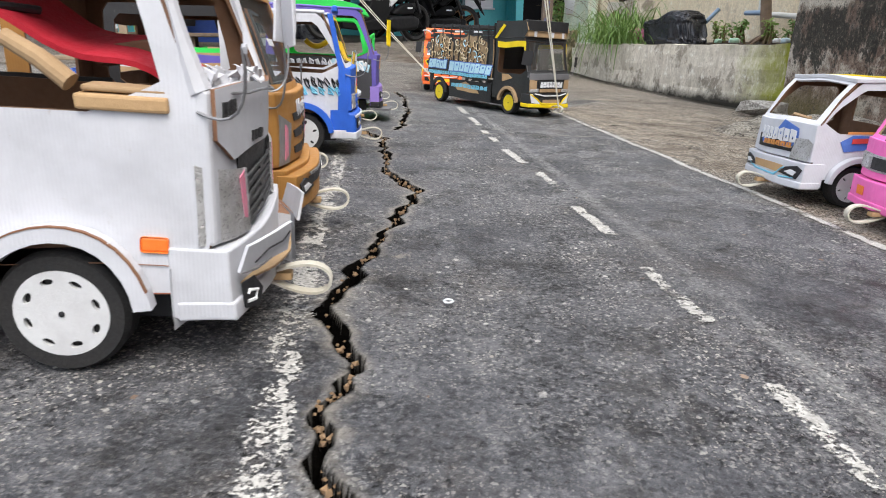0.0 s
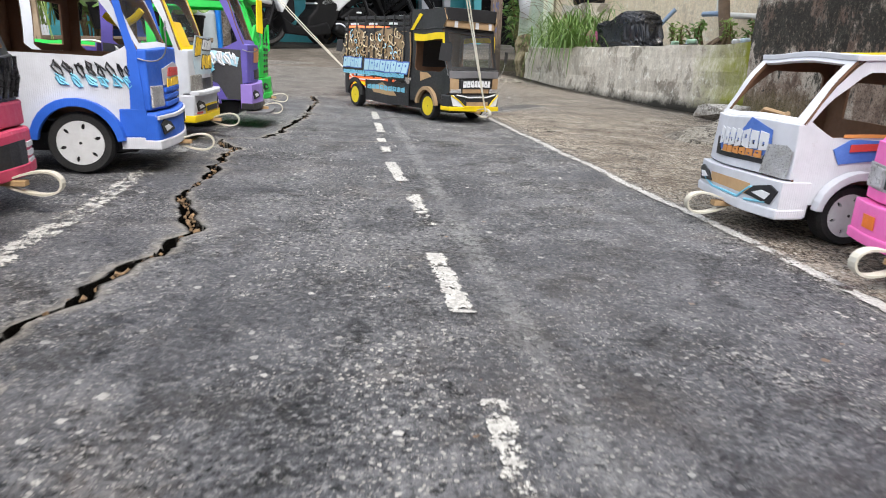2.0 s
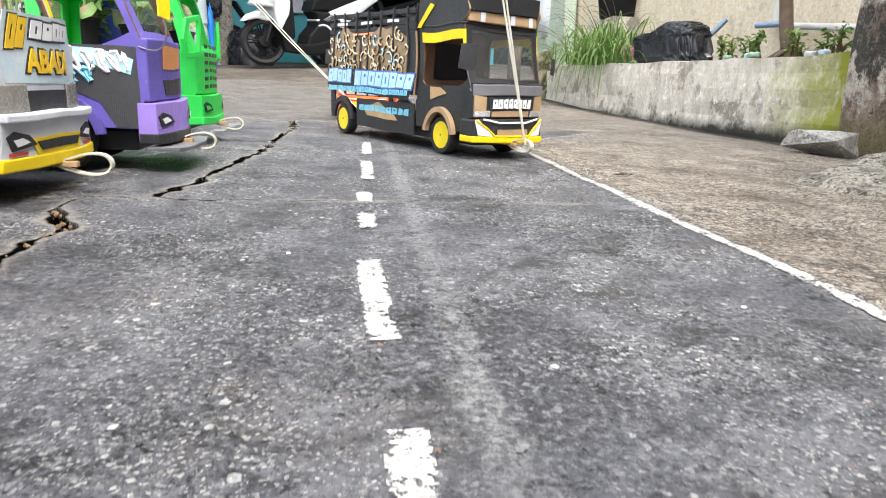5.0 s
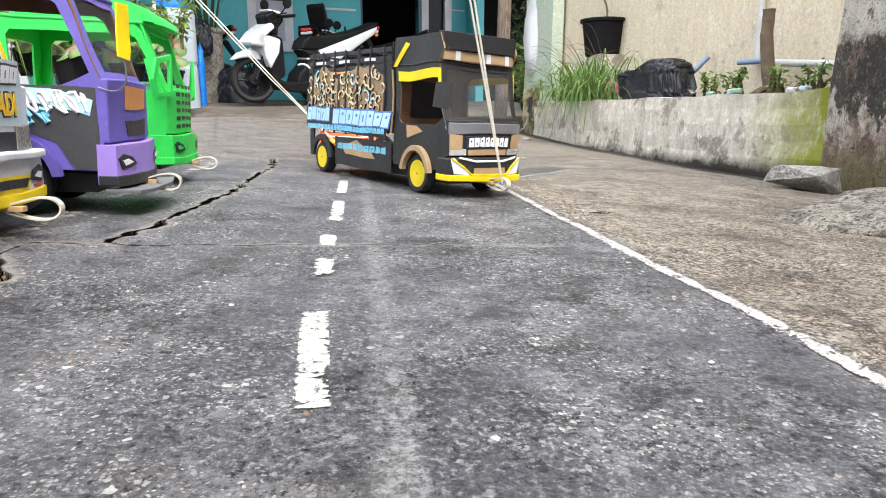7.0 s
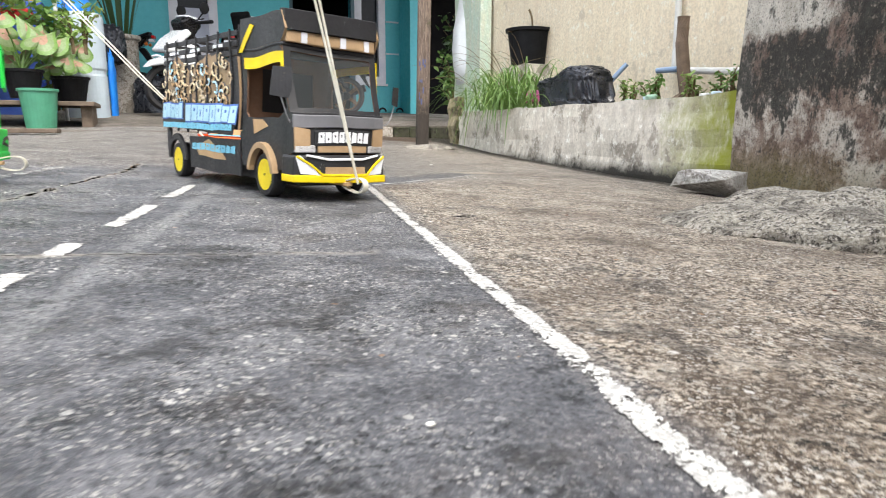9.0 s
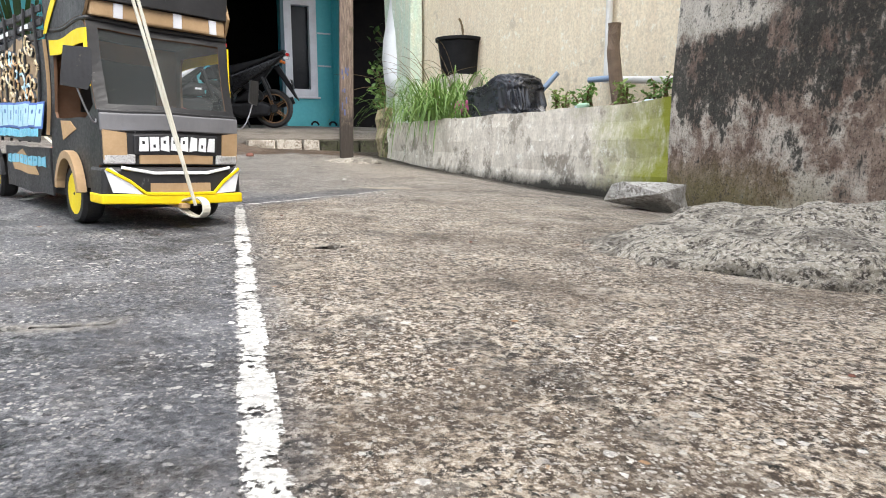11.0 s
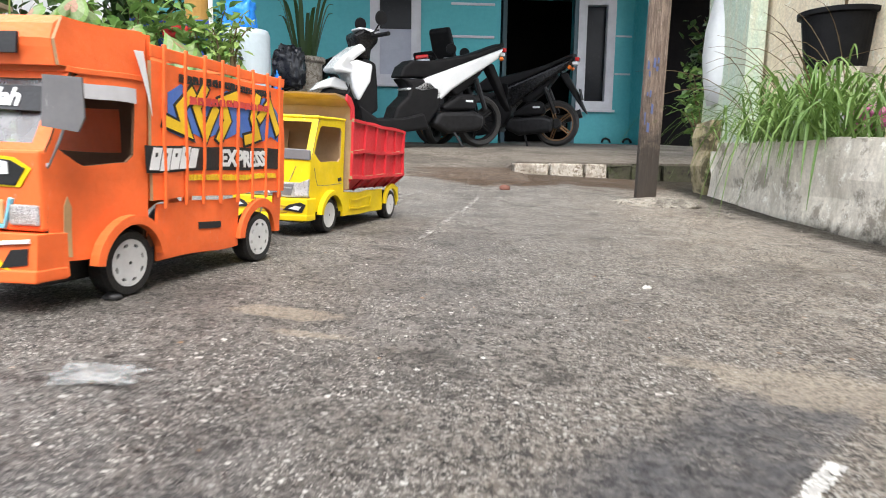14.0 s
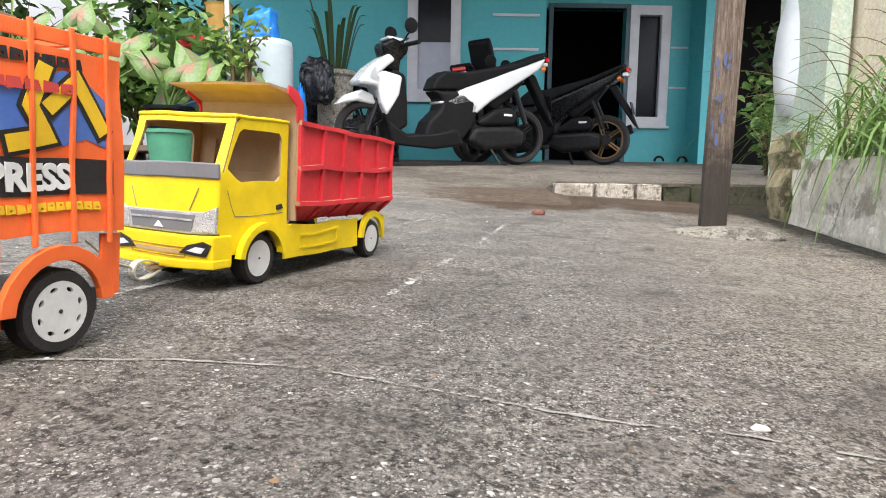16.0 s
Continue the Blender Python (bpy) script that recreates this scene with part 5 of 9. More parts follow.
# open tray bumper of bent card
def tray_outline(o):
    hh = d["h"]
    right = [(d["F"] - 0.04, -hh - 0.004 + o), (d["B"] + 0.002 - o, -hh + 0.004 + o), (d["B"] + 0.016 - o, -0.05), (d["B"] + 0.02 - o, 0.0)]
    return right + [(x, -y) for x, y in right[-2::-1]] + [(d["F"] - 0.034, hh - 0.02), (d["F"] - 0.034, -hh + 0.02)]


tray = part("bumper_tray", plate(tray_outline(0.0), [tray_outline(0.0035)[:7] + [(d["F"] - 0.03, d["h"] - 0.024), (d["F"] - 0.03, -d["h"] + 0.024)]], 0.048, Matrix.Translation((0, 0, d["low"] - 0.008))), P_WHITE, w, "bent white card bumper, open on top")
tray.data.materials.append(SEAM)
for f in tray.data.polygons:
    if abs(f.normal.z) > 0.5:
        f.material_index = 1
part("tray_floor", plate(tray_outline(0.004), [], 0.002, Matrix.Translation((0, 0, d["low"] + 0.022))), CARD, w, "brown card inside the bumper")
for side in (1, -1):
    ax, ay, bx, by = d["B"] + 0.002, side * (d["h"] - 0.004), d["B"] + 0.016, side * 0.05
    u = Vector((bx - ax, by - ay, 0)).normalized()
    out = Vector((abs(u.y), -u.x * (1 if u.y > 0 else -1), 0))
    face = Matrix(((u.x, 0, out.x, ax), (u.y, 0, out.y, ay), (0, 1, 0, d["low"]), (0, 0, 0, 1)))
    lamp = flat([(0.006, 0.004), (0.024, 0.0), (0.03, 0.014), (0.02, 0.028), (0.004, 0.026)], face @ Matrix.Translation((0, 0, 0.0004)), INK, w, "bumper_lamp", "black cut-out bumper lamp")
    scrawl(lamp, [(0.009, 0.009), (0.019, 0.008), (0.022, 0.015), (0.012, 0.018), (0.01, 0.015)], face @ Matrix.Translation((0, 0, 0.001)), 0.0016, WHITE_INK, "lamp_ring", "white painted ring")
    slope = plate([(0.0, 0.0), (0.066, 0.0), (0.064, 0.026), (0.004, 0.022)], [], 0.0025, face @ Matrix.Translation((0, 0.037, 0.001)) @ Matrix.Rotation(radians(14), 4, "X"))
    part("bumper_strip", slope, P_WHITE, w, "white card strip folded over the bumper")
    scrawl(w, [(0.012, 0.043), (0.03, 0.049), (0.05, 0.049), (0.062, 0.054)], face @ Matrix.Translation((0, 0, 0.008)), 0.0007, INK, "pen_line", "pencilled bumper line")
    scrawl(w, [(0.002, 0.036), (0.02, 0.034), (0.04, 0.037)], face @ Matrix.Translation((0, 0, 0.003)), 0.001, WIRE, "wire", "thin bent wire")
    scrawl(w, [(d["F"] - 0.038, 0.045), (d["F"] - 0.038, 0.09)], side_m(side * d["h"]), 0.0006, SEAM, "seam", "brown cut seam")
    scrawl(w, [(-0.12, 0.0835), (0.0, 0.0845), (0.1, 0.083)], side_m(side * (d["h"] + 0.0004)), 0.0004, SEAM, "seam", "brown cut seam")
    edge = arch(d["r"] * 1.42, d["r"] * 1.446, 14, 0.3, math.pi - 0.3, 0, d["r"])
    part("arch_edge", plate(edge, [], 0.003, side_m(side * (d["h"] + 0.0105))), SEAM, w, "raw brown card edge")
# torn white paper along the foot of the windscreen opening
rnd = random.Random(41)
for k in range(26):
    y0 = -d["h"] + 0.008 + k * (2 * d["h"] - 0.016) / 26
    s0 = rnd.uniform(0.006, 0.02)
    base = Vector((d["F"] - rnd.uniform(0.0, 0.02), y0, d["sill"] + rnd.uniform(-0.002, 0.004)))
    bm = bmesh.new()
    bm.faces.new([bm.verts.new(base + Vector((rnd.uniform(-1, 1) * s0 * 0.6, o * s0, h * s0))) for o, h in ((-0.7, 0), (0.6, 0.1), (0.9, 0.5), (0.2, 0.8), (-0.6, 0.6))])
    torn = part("torn_paper", bm, P_WHITE, w, "torn fuzzy white paper edge" if k == 0 else "")
    torn.modifiers.new("thick", "SOLIDIFY").thickness = 0.0015
for side in (1, -1):
    part("wire", tube([(d["F"] + 0.002, side * 0.1, d["sill"] - 0.002), (d["F"] + 0.012, side * 0.05, d["sill"] - 0.006), (d["F"] + 0.012, 0.0, d["sill"] - 0.004)], 0.0012, 6), WIRE, w, "bent grey wire along the windscreen")
    part("pillar_paper", tube([(d["F"] - 0.004, side * (d["h"] - 0.006), d["sill"]), (d["F"] - 0.02, side * (d["h"] - 0.004), d["sill"] + 0.05), (d["F"] - 0.04, side * (d["h"] - 0.006), d["top"])], 0.007, 7, taper=[1.2, 0.8, 1.0]), P_WHITE, w, "crumpled white paper on the pillar")
for side in (1, -1):
    part("reflector", boxed(0.058, 0.079, *sorted((side * d["h"], side * (d["h"] + 0.0015))), 0.093, 0.105, 0.002), AMBER, w, "orange side reflector")
    part("quarter_sticker", boxed(-0.14, -0.036, *sorted((side * d["h"], side * (d["h"] + 0.0012))), 0.155, 0.2, 0.001), INK, w, "dark rounded sticker")
    scrawl(w, [(0.056, 0.062), (0.118, 0.061)], side_m(side * d["h"]), 0.0006, surf("brown_card_edge", (0.25, 0.08, 0.04), (0.2, 0.07, 0.04), 30, 0.8), "seam", "brown cut seam")
cloth = bmesh.new()
for k in range(13):
    u = k / 12
    for j in (0, 1):
        cloth.verts.new((-0.05 + 0.13 * u, -0.09 + 0.1 * j, 0.258 - 0.045 * u + 0.005 * math.sin(u * 9 + j) + 0.012 * j))
cloth.verts.ensure_lookup_table()
for k in range(12):
    cloth.faces.new([cloth.verts[i] for i in (2 * k, 2 * k + 2, 2 * k + 3, 2 * k + 1)])
ob = part("cloth", cloth, surf("red_cloth", (0.5, 0.01, 0.03), (0.38, 0.008, 0.022), 30, 0.85), w, "crumpled red cloth in the cab")
ob.modifiers.new("thick", "SOLIDIFY").thickness = 0.004
part("plank", box(bmesh.new(), 0.026, 0.088, -0.1135, -0.094, 0.196, 0.206, 0.002), STICK, w, "rough wooden slat along the window")
part("plank", box(bmesh.new(), 0.03, 0.086, -0.11, -0.09, 0.207, 0.211, 0.0015), CARD, w, "torn card on the window ledge")
part("plank", box(bmesh.new(), 0.02, 0.085, -0.05, -0.03, 0.0, 0.014, 0.002, Matrix.Translation((0, 0, 0.213)) @ Matrix.Rotation(radians(-12), 4, "Y")), CARD_DARK, w, "dark wooden block in the cab")
part("card_roll", tube([(-0.014, -0.104, 0.238), (0.008, -0.109, 0.226), (0.026, -0.112, 0.212)], 0.0062, 12, taper=[0.9, 1.0, 1.05]), CARD, w, "rolled strip of brown card")
part("cable", tube([(-0.09, -0.1, 0.262), (-0.06, -0.108, 0.25), (-0.03, -0.09, 0.256), (-0.01, -0.06, 0.254)], 0.003, 8), MATT_CABLE, w, "black cable in the cab")
side_mirror(w, d, -1, P_WHITE, (0.002, 0.002), 0.04)
side_mirror(w, d, 1, P_WHITE, (0.032, 0.058), 0.03)

# mustard-brown lorry
GREY_FOIL = surf("grey_foil", (0.3, 0.3, 0.3), (0.2, 0.2, 0.2), 40, 0.4, 0.2, relief=0.3)
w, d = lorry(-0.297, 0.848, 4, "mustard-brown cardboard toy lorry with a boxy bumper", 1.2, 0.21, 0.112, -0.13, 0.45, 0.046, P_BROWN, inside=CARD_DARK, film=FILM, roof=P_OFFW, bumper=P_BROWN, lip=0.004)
slab_bed(w, d, 0.3, 0.07, 0.16, P_BROWN)
for side in (1, -1):
    lamp = flat([(side * 0.072, d["nz0"] + 0.002), (side * 0.102, d["nz0"] + 0.002), (side * 0.1, d["sill"] - 0.022), (side * 0.064, d["sill"] - 0.034)], front_m(d["X"] + 0.0004), GREY_FOIL, w, "headlight", "grey foil headlight with pink marks")
    letter_bars(lamp, front_m(d["X"] + 0.0014), side * 0.084 - 0.005, side * 0.084 + 0.005, d["nz0"] + 0.01, d["sill"] - 0.036, 1, PINK_FOIL, 14)
    flat([(0.0, 0.13), (0.035, 0.14), (0.05, 0.125), (0.085, 0.13), (0.09, 0.142), (0.05, 0.14), (0.04, 0.15), (0.03, 0.165), (0.0, 0.168), (-0.03, 0.15)], side_m(side * (d["h"] + 0.0004)), GREY_FOIL, w, "door_sticker", "grey scroll-shaped door sticker")
    letter_bars(w, side_m(side * (d["h"] + 0.0014)), -0.02, 0.03, 0.142, 0.152, 5, WHITE_INK, 15)
for k in range(3):
    for side in (1, -1):
        zc = d["nz0"] + 0.014 + k * 0.02
        flat([(side * 0.008, zc - 0.005), (side * 0.052, zc - 0.003), (side * 0.056, zc + 0.006), (side * 0.008, zc + 0.006)], front_m(d["X"] + 0.0005), INK, w, "grille_slot", "dark grille slot")
soften(part("bumper_box", boxed(d["B"] - 0.01, d["B"] + 0.014, -d["h"] - 0.003, d["h"] + 0.003, d["low"] + 0.004, d["nz0"] - 0.008), P_BROWN, w, "boxy brown bumper"), 0.004)
d["B"] += 0.0145
lamps_in_bumper(w, d)
flat([(-0.06, 0.03), (0.06, 0.03), (0.07, 0.042), (-0.07, 0.042)], front_m(d["B"], d["low"]), INK, w, "bumper_slot", "dark slot with a silver edge")
flat([(-0.062, 0.0425), (0.062, 0.0425), (0.068, 0.047), (-0.068, 0.047)], front_m(d["B"], d["low"]), P_SILVER, w, "bumper_strip", "silver strip")
lettering("Manja", 0.028, front_m(d["X"] + 0.0008, d["sill"] - 0.02), P_OFFW, w, "lettering", "pale handwritten word", 0.0006)
side_mirror(w, d, -1, P_WHITE, (0.032, 0.05), 0.03, 0.05)
scrawl(w, [(0.02, 0.13), (0.04, 0.142), (0.035, 0.128), (0.06, 0.135), (0.075, 0.128)], side_m(-d["h"]), 0.0012, TAN_INK, "doodle", "painted scroll")

# black and crimson lorry
w, d = lorry(-0.362, 1.147, 4, "toy lorry with a black taped nose and crimson bumper", 1.15, 0.18, 0.112, -0.12, 0.42, 0.044, P_BLACK, bumper=P_PINKRED, front=P_BLACK, film=FILM, inside=CARD_DARK, roof=P_BLACK)
slab_bed(w, d, 0.3, 0.07, 0.15, P_BLACK)
soften(part("lower_nose", boxed(d["X"] - 0.002, d["X"] + 0.005, -d["h"], d["h"], d["nz0"], d["nz0"] + 0.03), P_PINKRED, w, "crimson lower nose"), 0.003)
flat([(-0.045, 0.006), (0.045, 0.006), (0.05, 0.04), (-0.05, 0.04)], front_m(d["B"] + 0.0004, d["low"]), INK, w, "bumper_opening", "black bumper opening")
for side in (1, -1):
    for k in range(3):
        part("lamp_bar", boxed(d["B"] - 0.001, d["B"] + 0.002, *sorted((side * 0.054, side * 0.084)), d["low"] + 0.01 + k * 0.01, d["low"] + 0.016 + k * 0.01), P_OFFW, w)
bm = bmesh.new()
rnd = random.Random(2)
for k in range(9):
    y0 = -d["h"] + 0.02 * k
    tube([(d["X"] + 0.002, y0 + 0.004, d["nz0"] + 0.034), (d["X"] + 0.005, y0 + 0.008 + rnd.uniform(-0.004, 0.004), d["nz0"] + 0.055), (d["X"] + 0.002, y0 + 0.01, d["sill"])], 0.004, 6, bm=bm)
part("tape_folds", bm, surf("shiny_black_tape", (0.012, 0.012, 0.014), (0.02, 0.02, 0.022), 30, 0.3), w, "wrinkled shiny black tape")
letter_bars(w, front_m(d["F"] - 0.0015, d["sill"], d["ang"]), -0.035, 0.035, 0.06, 0.072, 7, WHITE_INK, 4)
side_mirror(w, d, -1, WIRE, (0.002, 0.002), 0.06)

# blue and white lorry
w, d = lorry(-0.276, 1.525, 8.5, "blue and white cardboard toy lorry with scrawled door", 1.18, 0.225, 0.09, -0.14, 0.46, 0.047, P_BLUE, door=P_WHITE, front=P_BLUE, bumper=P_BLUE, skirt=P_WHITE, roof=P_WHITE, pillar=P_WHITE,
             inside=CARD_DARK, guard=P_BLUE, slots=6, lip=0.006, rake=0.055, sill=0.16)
slab_bed(w, d, 0.3, 0.07, 0.16, P_BLUE)
headlights(w, d, 0.05, d["nz0"] + 0.004, d["nz0"] + 0.038, P_SILVER)
lamps_in_bumper(w, d)
for side in (1, -1):
    m = side_m(side * (d["h"] + 0.0003))
    soften(part("door_edge", plate([(d["F"] - 0.028, 0.062), (d["F"] + 0.004, 0.064), (d["F"] - 0.002, d["sill"]), (d["F"] - 0.044, d["top"]), (d["F"] - 0.056, d["top"]), (d["F"] - 0.02, d["sill"] - 0.002)], [], 0.002, m), P_BLUE, w, "blue front pillar"), 0.001)
    squiggles(w, side_m(side * (d["h"] + 0.0012)), -0.03, 0.09, 0.142, 0.168, 8, 5, INK, "door_writing", "black scrawled writing", 0.0014)
    squiggles(w, side_m(side * (d["h"] + 0.0008)), -0.03, 0.09, 0.128, 0.15, 6, 9, CYAN_INK, "door_splash", "light blue splashes", 0.002)
    part("side_skirt", boxed(0.058, d["F"], *sorted((side * d["h"], side * (d["h"] + 0.003))), d["low"] - 0.002, d["low"] + 0.016, 0.001), P_WHITE, w)
    part("side_sill", boxed(0.058, d["F"] + 0.004, *sorted((side * d["h"], side * (d["h"] + 0.0025))), d["low"] + 0.017, d["nz0"] + 0.002, 0.001), P_BLUE, w)
flat([(-0.05, 0.03), (0.05, 0.026), (0.055, 0.05), (0.0, 0.056), (-0.055, 0.05)], front_m(d["X"] + 0.0006, d["nz0"] + 0.012) @ Matrix.Translation((0.01, -0.012, 0)) @ Matrix.Scale(1.25, 4), P_WHITE, w, "nose_sticker", "white sticker with red and yellow letters")
letter_bars(w, front_m(d["X"] + 0.0018, d["nz0"] + 0.012), -0.04, 0.055, 0.022, 0.034, 5, YELLOW_INK, 66)
letter_bars(w, front_m(d["X"] + 0.0018, d["nz0"] + 0.012), -0.035, 0.05, 0.037, 0.05, 5, RED_INK, 6)
for k in range(3):
    part("grille_rib", boxed(d["X"], d["X"] + 0.004, -0.05, 0.05, d["nz0"] + 0.004 + k * 0.011, d["nz0"] + 0.011 + k * 0.011, 0.001), P_BLUE, w)
soften(part("bumper_band", boxed(d["B"] - 0.001, d["B"] + 0.003, -d["h"] - 0.002, d["h"] + 0.002, d["nz0"] - 0.012, d["nz0"] - 0.006), P_WHITE, w), 0.001)
part("sun_visor", boxed(d["F"] - 0.045, d["F"] - 0.03, -d["h"], d["h"], d["top"] + 0.004, d["top"] + 0.016, 0.003), P_BLUE, w, "blue roof visor")
part("yellow_handle", tube(bezier((0.0, 0.08, 0.24), (0.03, 0.084, 0.21), (0.06, 0.08, 0.25), 8), 0.006, 8), P_YELLOW, w, "yellow strip in the far window")
side_mirror(w, d, -1, WIRE, (0.002, 0.002), 0.05)

# grey-white lorry with yellow lip
w, d = lorry(-0.356, 1.89, 4, "grey-white cardboard toy lorry with a yellow-edged bumper", 1.22, 0.23, 0.115, -0.14, 0.45, 0.046, P_OFFW, skirt=P_YELLOW, pillar=P_OFFW, inside=CARD_DARK, guard=P_OFFW, lip=0.008)
slab_bed(w, d, 0.3, 0.07, 0.16, P_OFFW)
headlights(w, d, 0.06, d["nz0"] + 0.006, d["nz0"] + 0.038, surf("smoky_lamp", (0.2, 0.19, 0.17), (0.32, 0.3, 0.27), 30, 0.25), "headlight")
lamps_in_bumper(w, d)
flat([(-0.05, 0.002), (0.05, 0.002), (0.055, 0.03), (-0.055, 0.03)], front_m(d["X"] + 0.0006, d["nz0"]), INK, w, "grille", "dark grille opening")
soften(part("grille_tray", boxed(d["X"], d["B"] + 0.008, -d["h"], d["h"], d["nz0"] - 0.004, d["nz0"] + 0.006), P_OFFW, w, "upturned pale card lip"), 0.003)
flat([(-0.055, 0.014), (0.055, 0.014), (0.07, 0.034), (-0.07, 0.034)], front_m(d["B"] + 0.0006, d["low"]), P_YELLOW, w, "bumper_frame", "yellow framed bumper opening")
flat([(-0.048, 0.019), (0.048, 0.019), (0.058, 0.03), (-0.058, 0.03)], front_m(d["B"] + 0.0018, d["low"]), INK, w, "bumper_opening", "black bumper opening")
for side in (1, -1):
    flat([(side * 0.075, 0.006), (side * 0.105, 0.006), (side * 0.105, 0.01), (side * 0.075, 0.01)], front_m(d["B"] + 0.0006, d["low"] + 0.01), RED_INK, w, "red_mark")
flat([(-0.085, -0.006), (0.08, -0.008), (0.09, 0.04), (0.075, 0.072), (-0.08, 0.07), (-0.092, 0.03)], front_m(d["X"] + 0.0006, d["nz0"] + 0.045), surf("pale_blue_sticker", (0.45, 0.58, 0.65), (0.6, 0.66, 0.68), 20, 0.5), w, "nose_sticker", "pale sticker with bold yellow letters")
lettering("ABADI", 0.036, front_m(d["X"] + 0.0014, d["nz0"] + 0.062) @ Matrix.Translation((0.008, 0, 0)), INK, w, "lettering_shade", "dark edge of the yellow word", 0.0035)
lettering("ABADI", 0.036, front_m(d["X"] + 0.003, d["nz0"] + 0.062) @ Matrix.Translation((0.008, 0, 0)), YELLOW_INK, w, "lettering", "bold yellow word", 0.0012)
italic_bars(w, front_m(d["X"] + 0.0016, d["nz0"] + 0.045), front_m(d["X"] + 0.0024, d["nz0"] + 0.045), -0.036, 0.07, 0.044, 0.064, 4, WHITE_INK, INK, 12, 1, "white outlined block")
italic_bars(w, front_m(d["X"] + 0.0016, d["nz0"] + 0.045), front_m(d["X"] + 0.0024, d["nz0"] + 0.045), -0.078, -0.044, 0.03, 0.066, 2, YELLOW_INK, INK, 13, 1, "yellow outlined block")
for side in (1, -1):
    lettering("DON'T", 0.022, read_m(side_m(side * (d["h"] + 0.0004)), side * -1 if side > 0 else 1) @ Matrix.Translation((0.085 * (1 if side < 0 else -1), 0.085, 0)), INK, w, "lettering", "black painted words")
    lettering("PANIC", 0.022, read_m(side_m(side * (d["h"] + 0.0004)), side * -1 if side > 0 else 1) @ Matrix.Translation((0.085 * (1 if side < 0 else -1), 0.066, 0)), INK, w, "lettering", "black painted words")
part("screen_edge", plate(rect(-d["h"], d["h"], 0.0, d["ws"]), [rect(-d["h"] + 0.012, d["h"] - 0.012, 0.012, d["ws"] - 0.012)], 0.001, front_m(d["F"] + 0.0008, d["sill"], d["ang"])), P_YELLOW, w, "yellow windscreen edging")
flat(rect(-d["h"] + 0.01, -d["h"] + 0.05, 0.01, 0.06), front_m(d["F"] + 0.002, d["sill"], d["ang"]), YELLOW_INK, w, "screen_sticker", "yellow sticker in the windscreen")

# purple lorry
w, d = lorry(-0.306, 2.19, 5.5, "purple and charcoal cardboard toy lorry with lilac bumper", 1.34, 0.2, 0.105, -0.15, 0.47, 0.05, P_PURPLE, door=P_PURPLE, front=P_PURPLE, bumper=P_LILAC, skirt=P_BLACK, inside=CARD_DARK, guard=P_PURPLE, rim=RIM_P, slots=5, lip=0.004, wrap=0.01)
slab_bed(w, d, 0.3, 0.07, 0.18, P_PURPLE)
lamps_in_bumper(w, d)
for side in (1, -1):
    m = side_m(side * (d["h"] + 0.0003))
    flat([(-0.198, 0.12), (-0.075, 0.126), (0.0, 0.134), (0.065, 0.108), (0.085, 0.07), (0.134, 0.07), (0.135, 0.13), (0.132, 0.19), (-0.198, 0.192)], m, P_CHAR, w, "door_panel", "charcoal door panel")
    squiggles(w, side_m(side * (d["h"] + 0.0018)), -0.17, 0.12, 0.148, 0.188, 15, 15, WHITE_INK, "door_writing", "white graffiti writing", 0.003)
    flat([(-0.02, 0.17), (0.05, 0.165), (0.12, 0.15), (0.128, 0.172), (0.06, 0.186), (0.0, 0.188)], side_m(side * (d["h"] + 0.0013)), PALE_BLUE_INK, w, "door_flash", "pale blue flash")
    squiggles(w, side_m(side * (d["h"] + 0.0014)), -0.1, 0.06, 0.135, 0.16, 7, 17, CYAN_INK, "door_splash", "light blue splashes", 0.0035)
flat([(-0.05, 0.0), (0.05, 0.0), (0.05, 0.035), (-0.05, 0.035)], front_m(d["X"] + 0.0006, d["nz0"] + 0.05), ORANGE_INK, w, "nose_sticker", "faded orange sticker")
flat([(-0.045, 0.0), (0.045, 0.0), (0.05, 0.025), (-0.05, 0.025)], front_m(d["X"] + 0.0006, d["nz0"] + 0.008), INK, w, "grille", "dark grille")
soften(part("splitter", boxed(d["B"] - 0.02, d["B"] + 0.03, -d["h"], d["h"], d["low"] - 0.012, d["low"] - 0.006), P_GREY, w, "grey flat splitter"), 0.001)
side_mirror(w, d, -1, P_YELLOW, (0.02, 0.07), 0.05)

# bright green lorry with a tall visor
w, d = lorry(-0.355, 2.605, 5, "bright green cardboard toy lorry with a perforated nose", 1.32, 0.21, 0.105, -0.15, 0.47, 0.05, P_GREEN, inside=P_GREEN, bumper=P_GREEN, skirt=P_GREEN, slots=6)
slab_bed(w, d, 0.3, 0.07, 0.19, P_GREEN)
lamps_in_bumper(w, d, INK, P_GREEN)
visor = []
for k in range(9):
    a = math.radians(12 + 78 * k / 8)
    visor.append((d["F"] - 0.13 + 0.115 * math.cos(a), d["top"] - 0.012 + 0.06 * math.sin(a)))
soften(part("visor", plate([(-0.16, d["top"] + 0.004)] + [(d["F"] - 0.03, d["top"] + 0.004)] + visor + [(-0.16, d["top"] + 0.045)], [], d["h"] * 2, side_m(-d["h"]) @ Matrix.Translation((0, 0, -d["h"] * 2))), P_GREEN, w, "tall rounded green roof visor"), 0.006)
# holes are flat black patches: the dark inside them is painted on
for k in range(6):
    for j in range(5):
        y, z = (j - 2) * 0.03, d["nz0"] + 0.012 + k * 0.017
        flat(rect(y - 0.009, y + 0.009, z, z + 0.008), front_m(d["X"] + 0.0005), INK, w, "grille_hole", "")
